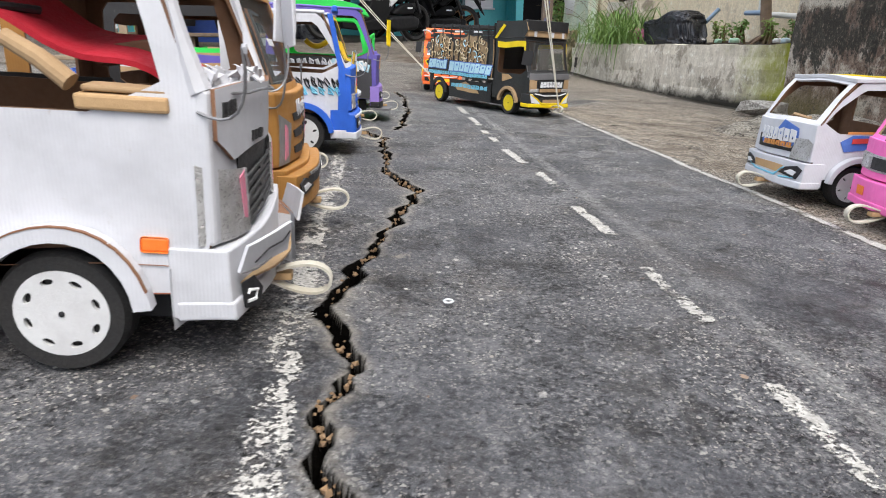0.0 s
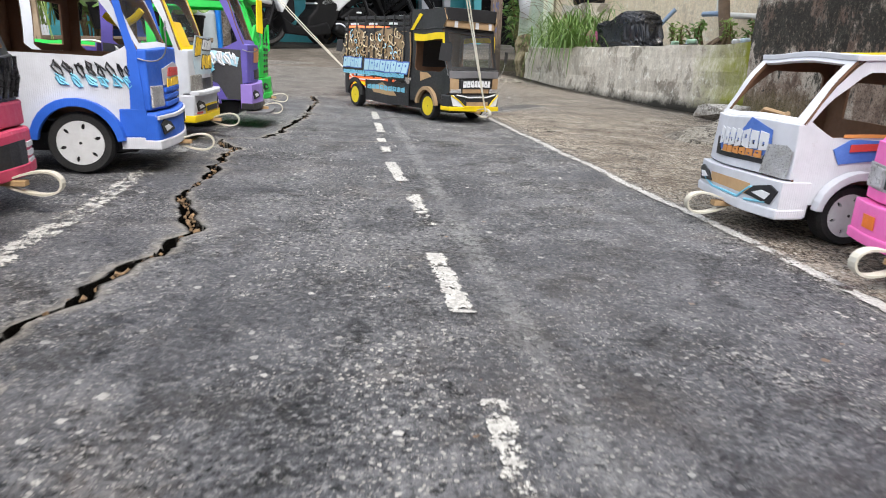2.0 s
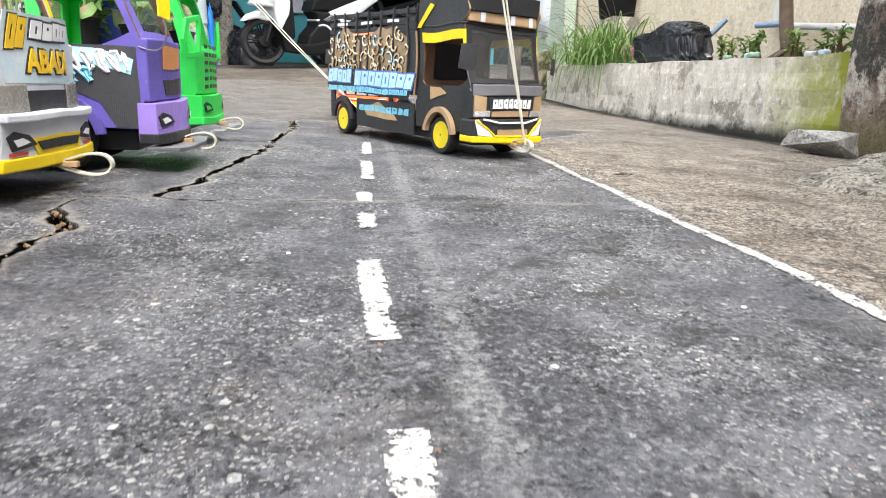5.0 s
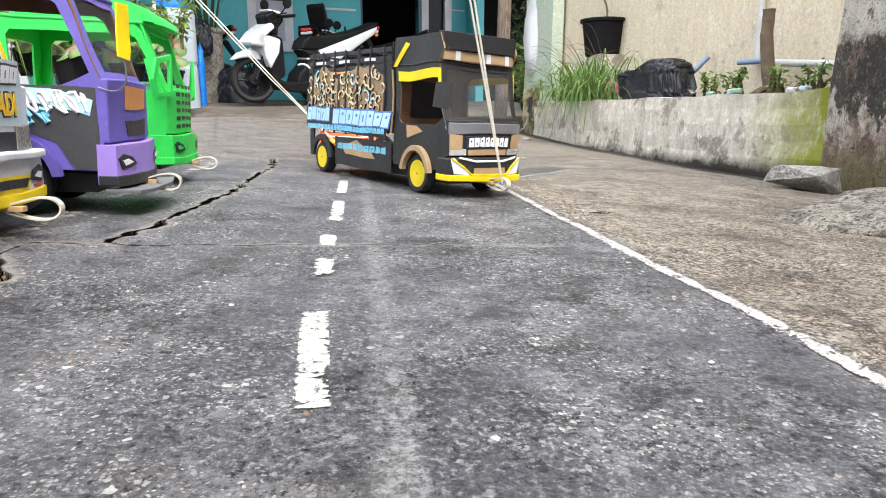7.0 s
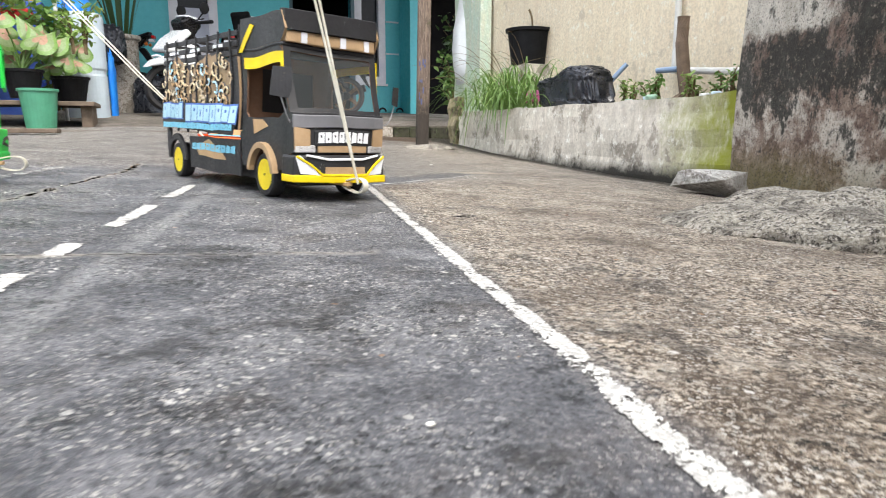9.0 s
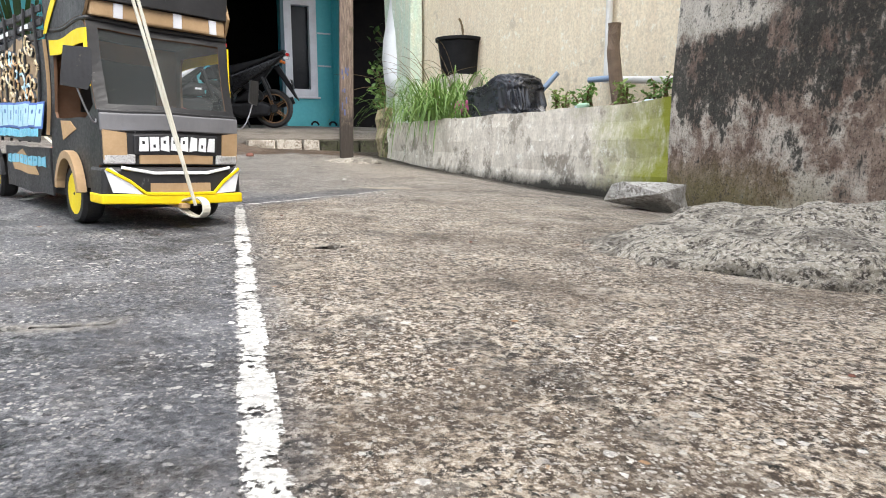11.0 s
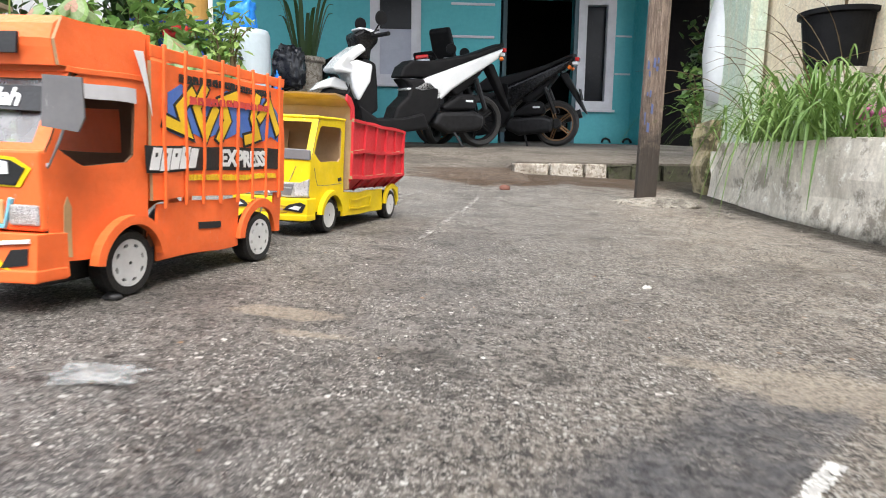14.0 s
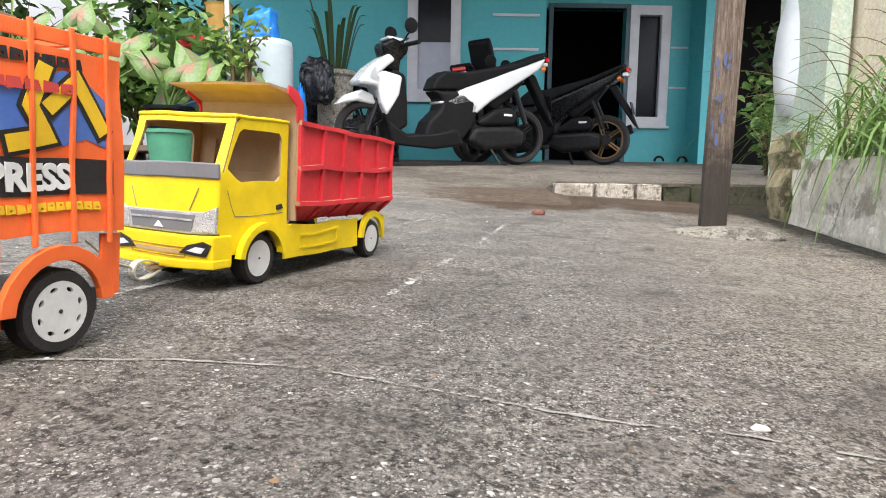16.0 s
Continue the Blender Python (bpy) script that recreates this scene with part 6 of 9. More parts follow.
for side in (1, -1):
    fr = part("mirror", plate([(0.0, 0.0), (0.055, -0.006), (0.062, 0.03), (0.05, 0.072), (0.0, 0.085)], [[(0.008, 0.008), (0.048, 0.004), (0.053, 0.03), (0.042, 0.062), (0.008, 0.073)]], 0.006,
                              front_m(d["F"] + 0.01, d["sill"] - 0.012) @ Matrix.Translation((side * (d["h"] + 0.002), 0, 0)) @ Matrix.Diagonal((side, 1, 1, 1))), P_GREEN, w, "green open mirror frame")
    flat([(d["F"] - 0.03, d["sill"] - 0.01), (d["F"] + 0.002, d["sill"] - 0.01), (d["F"] - 0.03, d["sill"] + 0.06), (d["F"] - 0.05, d["sill"] + 0.06)], side_m(side * (d["h"] + 0.0005)), P_GREEN, w, "pillar_panel", "", 0.006)

# white lorry with light blue trim, facing the road from the other side
w, d = lorry(0.772, 1.23, 181.5, "small white cardboard toy lorry with light blue trim", 0.94, 0.19, 0.1, -0.085, 0.38, 0.038, P_WHITE, film=None, inside=CARD_DARK, roof=P_WHITE, slots=6, top=0.238, rake=0.07)
slab_bed(w, d, 0.26, 0.06, 0.13, P_WHITE)
flat([(-0.062, 0.018), (0.0, 0.022), (0.02, 0.042), (0.06, 0.03), (0.062, 0.0), (0.02, -0.008), (-0.06, -0.004)], front_m(d["X"] + 0.0004, d["sill"] - 0.04), BLUE_INK, w, "nose_sticker", "blue and white sticker")
letter_bars(w, front_m(d["X"] + 0.0014, d["sill"] - 0.04), -0.058, 0.058, 0.004, 0.026, 7, WHITE_INK, 31)
letter_bars(w, front_m(d["X"] + 0.002, d["sill"] - 0.04), -0.04, 0.05, -0.006, 0.003, 6, ORANGE_INK, 33)
part("grille", plate([(-0.066, 0.0), (0.066, 0.0), (0.07, 0.024), (-0.07, 0.024)], [[(-0.05, 0.006), (-0.012, 0.006), (-0.02, 0.018), (-0.056, 0.018)], [(0.012, 0.006), (0.05, 0.006), (0.056, 0.018), (0.02, 0.018)]], 0.0012, front_m(d["X"] + 0.0004, d["nz0"] + 0.012)), INK, w, "black grille outline")
flat([(0.05, -0.002), (0.09, -0.004), (0.094, 0.03), (0.085, 0.036), (0.058, 0.034)], front_m(d["X"] + 0.0016, d["nz0"] + 0.004), P_SILVER, w, "headlight", "silver foil headlight")
flat(rect(-0.05, 0.05, 0.018, 0.032), front_m(d["B"] + 0.0004, d["low"]), TAN_INK, w, "number_plate", "plain tan plate")
scrawl(w, [(-0.09, 0.034), (-0.07, 0.02), (-0.04, 0.012), (0.03, 0.012), (0.05, 0.028), (0.085, 0.03), (0.08, 0.016), (0.045, 0.012)], front_m(d["B"] + 0.0006, d["low"]), 0.0017, CYAN_INK, "trim_line", "light blue painted line")
lamps_in_bumper(w, d)
for side in (1, -1):
    m = side_m(side * (d["h"] + 0.0004))
    flat([(-0.02, 0.105), (0.03, 0.1), (0.04, 0.118), (0.02, 0.13), (-0.03, 0.128)], m, BLUE_INK, w, "door_sticker", "blue and red door sticker")
    flat([(-0.03, 0.118), (0.02, 0.115), (0.02, 0.124), (-0.03, 0.126)], side_m(side * (d["h"] + 0.0016)), RED_INK, w, "door_flash", "red flash")
    flat(rect(-0.03, 0.03, 0.132, 0.136), m, ORANGE_INK, w, "door_strip", "orange strip")
part("roof_edge", boxed(d["CB"] - 0.004, d["CB"] + 0.05, -d["h"] - 0.003, d["h"] + 0.003, d["top"] + 0.005, d["top"] + 0.008, 0.001), P_YELLOW, w, "yellow roof edge")
part("scrap", tube([(d["F"] - 0.03, -0.03, d["sill"] + 0.004), (d["F"] - 0.02, 0.0, d["sill"] + 0.012), (d["F"] - 0.035, 0.03, d["sill"] + 0.006), (d["F"] - 0.02, 0.05, d["sill"] + 0.01)], 0.003, 6), CARD, w, "frayed card on the dashboard")

# pink lorry
w, d = lorry(0.812, 0.972, 180, "bright pink cardboard toy pickup with a grey grille band", 0.9, 0.2, 0.085, -0.085, 0.36, 0.036, P_PINK, inside=CARD, film=FILM, roof=P_PINK, slots=6, slant=True, rake=0.065)
slab_bed(w, d, 0.26, 0.06, 0.13, P_PINK)
part("grille_band", boxed(d["X"] - 0.001, d["X"] + 0.002, -d["h"] - 0.001, d["h"] + 0.001, d["nz0"] + 0.012, d["nz0"] + 0.04, 0.001), P_SILVER, w, "silver grey band")
flat([(-0.06, 0.0), (0.06, 0.0), (0.06, 0.02), (-0.06, 0.02)], front_m(d["X"] + 0.0024, d["nz0"] + 0.016), INK, w, "grille", "black grille")
flat([(-0.014, 0.0), (0.014, 0.0), (0.0, 0.026)], front_m(d["X"] + 0.0036, d["nz0"] + 0.014), RED_INK, w, "badge", "red triangular badge")
for side in (1, -1):
    soften(part("headlight", boxed(d["X"], d["X"] + 0.005, *sorted((side * 0.066, side * 0.094)), d["nz0"] + 0.014, d["nz0"] + 0.037), P_SILVER, w, "clear square headlight"), 0.002)
    flat(rect(side * 0.062 - 0.011, side * 0.062 + 0.011, 0.016, 0.03), front_m(d["B"] + 0.0004, d["low"]), AMBER, w, "indicator", "orange indicator")
scrawl(w, [(-0.05, 0.004), (-0.03, 0.012), (0.03, 0.014)], front_m(d["F"] + 0.002, d["sill"], d["ang"]), 0.0012, INK, "wiper", "black wiper")
# ---------- the three lorries on tow ----------
def slat_box(root, d, x0, x1, z0, z1, material, ribs, open_at=None):
    """A high box with thin upright ribs; above open_at only ribs and rails go on."""
    h = d["h"] + 0.004
    zp = open_at or z1
    for side in (1, -1):
        y0, y1 = sorted((side * h, side * (h - 0.005)))
        panel = two_tone(part("box_side", boxed(x0, x1, y0, y1, z0, zp), material, root), 1, side, CARD)
        for k in range(ribs):
            x = x0 + (x1 - x0) * (k + 0.5) / ribs
            soften(part("rib", boxed(x - 0.0024, x + 0.0024, *sorted((side * h, side * (h + 0.0042))), z0 - 0.012, z1 + 0.004), material, panel), 0.001)
        levels = [z1 - 0.002] if not open_at else [z1 - 0.002, (z1 + zp) / 2 + 0.004, zp + 0.012]
        for z in levels:
            part("rail", boxed(x0, x1, *sorted((side * (h - 0.003), side * h)), z - 0.008, z + 0.003, 0.001), material, panel)
    part("box_front", boxed(x1 - 0.005, x1, -h + 0.005, h - 0.005, z0, z1 + 0.012), material, root)
    part("box_tail", boxed(x0, x0 + 0.005, -h + 0.005, h - 0.005, z0, zp), material, root)
    part("box_floor", boxed(x0 + 0.005, x1 - 0.005, -h + 0.005, h - 0.005, z0, z0 + 0.005), CARD, root)
    for k in range(3):
        x = x0 + (x1 - x0) * (k + 0.5) / 3
        part("roof_bow", boxed(x - 0.004, x + 0.004, -h + 0.005, h - 0.005, z1 - 0.012, z1 - 0.006), material, root)


def side_skirts(root, d, x0, x1, z0, z1, material):
    for side in (1, -1):
        y0, y1 = sorted((side * (d["h"] - 0.004), side * d["h"]))
        soften(part("side_skirt", boxed(x0, x1, y0, y1, z0, z1), material, root), 0.001)


def rear_guard(root, d, material):
    r, WB = d["r"], d["WB"]
    for side in (1, -1):
        pts = [(-WB + x, z) for x, z in arch(r * 1.15, r * 1.5, 12, 0.1, math.pi - 0.1, 0, r)]
        soften(part("rear_arch", plate(pts, [], 0.008, side_m(side * d["h"])), material, root), 0.001)


# black lorry
bx, by, bdeg = BLACK_AT
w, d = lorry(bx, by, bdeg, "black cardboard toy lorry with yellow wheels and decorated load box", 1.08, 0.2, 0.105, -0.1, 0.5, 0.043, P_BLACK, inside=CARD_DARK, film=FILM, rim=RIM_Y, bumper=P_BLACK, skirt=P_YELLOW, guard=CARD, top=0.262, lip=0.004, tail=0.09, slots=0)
x0, x1 = -d["WB"] - 0.085, d["CB"] - 0.012
slat_box(w, d, x0, x1, 0.125, 0.325, P_BLACK, 7, 0.272)
side_skirts(w, d, -d["WB"] + 0.075, d["CB"] - 0.01, 0.03, 0.105, P_BLACK)
side_skirts(w, d, -d["WB"] - 0.085, -d["WB"] - 0.06, 0.045, 0.12, P_BLACK)
rear_guard(w, d, P_BLACK)
for side in (1, -1):
    rnd = random.Random(60)
    # tan scrollwork in two domed fields, under the ribs
    hs = d["h"] + 0.0042
    for a, b in ((x0 + 0.012, x0 + 0.185), (x0 + 0.2, x1 - 0.035)):
        n = 16
        dome = [(a + (b - a) * k / (n - 1), 0.258 + 0.03 * math.sin(k / (n - 1) * math.pi) * (0.75 + 0.4 * rnd.random())) for k in range(n)]
        panel = flat([(b, 0.165), (a, 0.165)] + dome, side_m(side * hs), DULL_TAN, w, "ornament_panel", "tan field filled with curling ornaments", 0.0006)
        for k in range(28):
            cx, cz, rr = a + (b - a) * (k % 7 + 0.5 + rnd.uniform(-0.3, 0.3)) / 7, 0.184 + 0.025 * (k // 7) + rnd.uniform(-0.006, 0.006), rnd.uniform(0.012, 0.022)
            pts = curl(cx, cz, rr, rnd.uniform(0.55, 0.9), rnd.uniform(0, math.tau), rnd.choice((-1, 1)))
            scrawl(panel, pts, side_m(side * (hs + 0.0008)), 0.0036, INK, "curl_edge")
            scrawl(panel, pts, side_m(side * (hs + 0.0026)), 0.0028, (TAN_INK, CREAM_INK, CREAM_INK, PALE_TAN, TAN_INK, PALE_BLUE_INK)[k % 6], "curl", "tan and pale curling ornament" if k == 0 else "")
    flat([(x0 - 0.002, 0.126), (x1 - 0.012, 0.112), (x1 + 0.016, 0.178), (x0 - 0.002, 0.184)], side_m(side * (hs + 0.0048)), INK, w, "name_band", "dark band behind the painted name", 0.0008)
    back, front = side_m(side * (hs + 0.006)), side_m(side * (hs + 0.007))
    italic_bars(w, back, front, x0 + 0.006, x0 + 0.15, 0.146, 0.18, 5, PALE_BLUE_INK, BLUE_INK, 71, 1, "pale blue slanted block")
    italic_bars(w, back, front, x0 + 0.17, x1 + 0.006, 0.14, 0.176, 8, PALE_BLUE_INK, BLUE_INK, 72, 1, "pale blue slanted block")
    letter_bars(w, front, x0 + 0.006, x1 - 0.014, 0.122, 0.135, 24, CYAN_INK, 73)
    for k in range(3):
        flat(rect(x0 + 0.05 + 0.14 * k, x0 + 0.11 + 0.14 * k, 0.296, 0.303), side_m(side * (d["h"] + 0.0045)), WHITE_INK, w, "white_dash")
    letter_bars(w, side_m(side * (d["h"] + 0.0004)), -d["WB"] + 0.09, d["CB"] - 0.03, 0.075, 0.09, 9, CYAN_INK, 74)
    flat([(-0.36, 0.062), (-0.2, 0.06), (-0.22, 0.076), (-0.3, 0.1), (-0.38, 0.08)], side_m(side * (d["h"] + 0.0002)), TAN_INK, w, "skirt_ornament", "tan ornament")
    # yellow window surround and cab flashes
    zt, zs = d["top"], d["sill"]
    flat([(d["CB"] + 0.016, zt - 0.036), (d["CB"] + 0.016, zt - 0.014), (d["F"] - 0.038, zt - 0.012), (d["F"] - 0.018, zs + 0.03), (d["F"] - 0.03, zs + 0.032), (d["F"] - 0.046, zt - 0.032)], side_m(side * (d["h"] + 0.0005)), P_YELLOW, w, "window_trim", "yellow window trim", 0.002)
    flat([(d["CB"] - 0.004, zt - 0.004), (d["CB"] + 0.012, zt - 0.004), (d["CB"] + 0.06, zt + 0.046), (d["CB"] + 0.045, zt + 0.05)], side_m(side * (d["h"] + 0.003)), P_YELLOW, w, "cab_flash", "yellow flash")
    flat([(-0.05, 0.12), (0.012, 0.135), (-0.012, 0.148), (-0.05, 0.15)], side_m(side * (d["h"] + 0.0005)), TAN_INK, w, "wing_sticker", "tan wing sticker")
    two_tone(part("visor_side", plate([(d["CB"], zt + 0.004), (d["F"] - 0.05, zt + 0.004), (d["F"] - 0.02, zt + 0.03), (d["F"] - 0.04, zt + 0.06), (d["CB"], zt + 0.062)], [], 0.004, side_m(side * (d["h"] - 0.002))), P_BLACK, w), 1, side, CARD)
soften(part("visor", boxed(d["F"] - 0.05, d["F"] - 0.028, -d["h"], d["h"], d["top"] + 0.028, d["top"] + 0.064), P_BLACK, w, "black roof visor"), 0.008)
part("visor_base", boxed(d["F"] - 0.06, d["F"] - 0.034, -d["h"] + 0.004, d["h"] - 0.004, d["top"] + 0.005, d["top"] + 0.027, 0.003), CARD, w, "bare cardboard band under the visor")
for y in (-0.06, 0.02, 0.075):
    part("white_tab", boxed(d["F"] - 0.034, d["F"] - 0.032, y - 0.006, y + 0.006, d["top"] + 0.006, d["top"] + 0.026), P_WHITE, w)
X, low, nz0 = d["X"], d["low"], d["nz0"]
part("wiper_panel", boxed(X - 0.002, X + 0.003, -d["h"], d["h"], d["sill"] - 0.026, d["sill"] - 0.002, 0.002), P_GREY, w, "grey panel under the windscreen")
part("name_board", boxed(X, X + 0.004, -0.062, 0.062, d["sill"] - 0.06, d["sill"] - 0.03, 0.002), INK, w, "black name board")
letter_bars(w, front_m(X + 0.0046, d["sill"] - 0.058), -0.057, 0.057, 0.004, 0.024, 8, WHITE_INK, 81)
for side in (1, -1):
    flat([(side * 0.07, -0.036), (side * 0.098, -0.03), (side * 0.098, 0.012), (side * 0.07, 0.008)], front_m(X + 0.0006, d["sill"] - 0.036), CARD, w, "corner_panel", "bare cardboard corner panel", 0.003)
    flat([(side * 0.054, 0.012), (side * 0.09, 0.014), (side * 0.1, 0.046), (side * 0.092, 0.05)], front_m(d["B"] + 0.0005, low), WHITE_INK, w, "bumper_fang", "white slanted panel")
    soften(part("headlight", boxed(X - 0.001, X + 0.004, *sorted((side * 0.06, side * 0.098)), nz0 + 0.002, nz0 + 0.016), P_SILVER, w), 0.002)
part("grille_board", boxed(X - 0.001, X + 0.003, -0.055, 0.055, nz0 + 0.002, nz0 + 0.026, 0.001), CARD, w, "bare cardboard grille board")
flat(rect(-0.045, 0.045, 0.014, 0.028), front_m(d["B"] + 0.0005, low), CARD, w, "plate_board", "plain cardboard plate")
scrawl(w, [(-0.098, 0.048), (-0.07, 0.03), (-0.05, 0.013), (0.05, 0.013), (0.07, 0.03), (0.098, 0.048)], front_m(d["B"] + 0.0008, low), 0.0026, P_YELLOW, "bumper_curve", "yellow bumper curve")
scrawl(w, [(-0.08, 0.05), (-0.04, 0.042), (0.04, 0.042), (0.08, 0.05)], front_m(d["B"] + 0.0008, low), 0.0024, WHITE_INK, "bumper_stripe", "white bumper stripe")
side_mirror(w, d, -1, P_BLACK, (0.034, 0.048), 0.03)
side_mirror(w, d, 1, P_BLACK, (0.022, 0.034), 0.018)
part("pennant_wire", tube(bezier((x0, -d["h"], 0.29), (x0 - 0.02, -d["h"] - 0.01, 0.31), (x0 - 0.045, -d["h"] - 0.02, 0.3), 6), 0.003, 6), P_WHITE, w, "white strip at the tail")
BLACK, BD = w, d

# orange lorry
w, d = lorry(*ORANGE_AT, "orange cardboard toy lorry with a lettered load box and white wheels", 1.12, 0.19, 0.115, -0.032, 0.295, 0.042, P_ORANGE, inside=CARD_DARK, film=FILM_DARK, rim=RIM_W, slots=8, top=0.238, guard=P_ORANGE, lip=0.003, tail=0.07, sill=0.158)
x0, x1 = -d["WB"] - 0.075, d["CB"] - 0.004
slat_box(w, d, x0, x1, 0.118, 0.31, P_ORANGE, 8, 0.292)
side_skirts(w, d, -d["WB"] + 0.056, -0.052, 0.035, 0.112, P_ORANGE)
side_skirts(w, d, -d["WB"] - 0.075, -d["WB"] - 0.05, 0.05, 0.115, P_ORANGE)
rear_guard(w, d, P_ORANGE)
for side in (1, -1):
    hs = d["h"] + 0.0042
    span = x1 - x0 - 0.05
    wave = [(x0 + 0.02 + span * k / 11, 0.2 + 0.008 * (k % 2)) for k in range(12)] + [(x0 + 0.02 + span * k / 11, (0.246, 0.262, 0.272, 0.258)[k % 4]) for k in range(11, -1, -1)]
    flat(wave, side_m(side * hs), BLUE_INK, w, "graffiti_shadow", "bold blue graffiti shade", 0.0006)
    strokes = (((0.0, 0.3), (0.5, 0.92), (0.95, 0.55)), ((0.1, 1.0), (0.32, 0.5), (0.05, 0.12), (0.6, 0.02)), ((0.2, 0.95), (0.75, 0.8), (0.5, 0.4), (0.8, 0.05)), ((0.05, 0.6), (0.45, 0.1), (0.8, 0.65), (0.5, 1.0)), ((0.0, 0.9), (0.42, 0.6), (0.2, 0.15), (0.85, 0.3)))
    for k, line in enumerate(strokes):
        a = x0 + 0.03 + span * k / 5
        pts = [(a + u * 0.056, 0.2 + 0.068 * v) for u, v in line]
        flat(ribbon(pts, 0.022), side_m(side * (hs + 0.0008)), INK, w, "graffiti_edge", "", 0.0006)
        flat(ribbon(pts, 0.0145), side_m(side * (hs + 0.0016)), YELLOW_INK, w, "graffiti_letter", "bold yellow graffiti stroke" if k == 0 else "", 0.0006)
    flat([(x0 + 0.015, 0.156), (x1 + 0.01, 0.153), (x1 + 0.012, 0.188), (x0 + 0.015, 0.19)], side_m(side * hs), INK, w, "name_band", "black band behind white words", 0.001)
    word_at = (x0 + x1) / 2 - 0.04 if side > 0 else (x0 + x1) / 2 + 0.04
    lettering("EXPRESS", 0.033, side_m(side * (hs + 0.0022)) @ Matrix.Translation((word_at, 0.171, 0)) @ Matrix.Diagonal((-1 if side > 0 else 1, 1, 1, 1)), WHITE_INK, w, "lettering", "bold white word", 0.0014)
    if side > 0:
        italic_bars(w, side_m(side * (hs + 0.0012)), side_m(side * (hs + 0.0022)), x1 - 0.085, x1 + 0.004, 0.157, 0.186, 5, WHITE_INK, INK, 95, -1, "white slanted block")
    letter_bars(w, side_m(side * (hs + 0.0006)), x0 + 0.03, x1 - 0.06, 0.14, 0.148, 24, YELLOW_INK, 96)
    letter_bars(w, side_m(side * (hs + 0.0026)), x0 + 0.06, x1 - 0.07, 0.248, 0.258, 12, RED_INK, 98)
    letter_bars(w, side_m(side * (hs + 0.0006)), x0 + 0.05, x1 - 0.05, 0.274, 0.284, 16, INK, 97)
    flat(rect(-0.19, -0.135, 0.07, 0.08), side_m(side * (d["h"] + 0.0004)), INK, w, "maker_strip", "dark strip")
    flat([(d["CB"] - 0.002, 0.225), (d["CB"] + 0.012, 0.3), (d["CB"] + 0.026, 0.3)], side_m(side * (d["h"] + 0.0068)), WHITE_INK, w, "cab_flash", "white flash")
    flat([(d["CB"] + 0.02, d["top"] - 0.03), (d["F"] - 0.04, d["top"] - 0.028), (d["F"] - 0.046, d["top"] - 0.012), (d["CB"] + 0.02, d["top"] - 0.012)], side_m(side * (d["h"] + 0.0006)), P_WHITE, w, "window_valance", "white strip above the window")
    flat([(0.082, 0.062), (0.096, 0.062), (0.097, 0.12), (0.09, 0.13), (0.082, 0.118)], side_m(side * (d["h"] + 0.0006)), TAN_INK, w, "gold_sticker", "gold ornamental sticker")
    two_tone(part("visor_side", plate([(d["CB"], d["top"] + 0.004), (d["F"] - 0.03, d["top"] + 0.004), (d["F"] - 0.022, d["top"] + 0.03), (d["F"] - 0.04, d["top"] + 0.055), (d["CB"], d["top"] + 0.055)], [], 0.004, side_m(side * (d["h"] - 0.004))), P_ORANGE, w), 1, side, CARD)
visor = [(d["F"] - 0.028, d["top"] + 0.003), (d["F"] - 0.02, d["top"] + 0.03), (d["F"] - 0.028, d["top"] + 0.046), (d["F"] - 0.045, d["top"] + 0.057), (d["CB"], d["top"] + 0.058), (d["CB"], d["top"] + 0.052), (d["F"] - 0.05, d["top"] + 0.05), (d["F"] - 0.034, d["top"] + 0.04), (d["F"] - 0.028, d["top"] + 0.028), (d["F"] - 0.036, d["top"] + 0.003)]
part("visor", plate(visor, [], d["h"] * 2 - 0.008, side_m(-d["h"] + 0.004) @ Matrix.Translation((0, 0, -(d["h"] * 2 - 0.008)))), P_ORANGE, w, "rounded orange roof visor")
flat(rect(-0.055, 0.055, 0.012, 0.034), front_m(d["F"] - 0.0195, d["top"] + 0.001, 2), INK, w, "visor_window", "dark panel in the visor", 0.003)
X, low, nz0 = d["X"], d["low"], d["nz0"]
flat([(-0.086, 0.04), (0.086, 0.04), (0.08, 0.07), (-0.08, 0.07)], front_m(d["F"] + 0.0005, d["sill"] + 0.008, d["ang"]), INK, w, "screen_banner", "black banner along the windscreen")
lettering("Bismillah", 0.03, front_m(d["F"] + 0.0018, d["sill"] + 0.008, d["ang"]) @ Matrix.Translation((0, 0.055, 0)), WHITE_INK, w, "lettering", "bold white word on the windscreen", 0.001)
letter_bars(w, front_m(d["F"] + 0.0014, d["sill"], d["ang"]), -0.08, -0.02, 0.012, 0.02, 7, WHITE_INK, 101)
flat([(-0.075, 0.03), (0.075, 0.03), (0.088, 0.05), (0.07, 0.062), (0.0, 0.068), (-0.07, 0.062), (-0.088, 0.05)], front_m(X + 0.0004, d["sill"] - 0.068), P_YELLOW, w, "badge_back", "yellow and black name badge")
flat([(-0.07, 0.032), (0.07, 0.032), (0.082, 0.05), (0.066, 0.059), (0.0, 0.064), (-0.066, 0.059), (-0.082, 0.05)], front_m(X + 0.0014, d["sill"] - 0.068), INK, w, "badge", "")
letter_bars(w, front_m(X + 0.0024, d["sill"] - 0.068), -0.066, 0.066, 0.043, 0.058, 5, WHITE_INK, 103)
lettering("EXPRESS", 0.015, front_m(X + 0.0026, d["sill"] - 0.031), CYAN_INK, w, "lettering", "small light blue word", 0.0006)
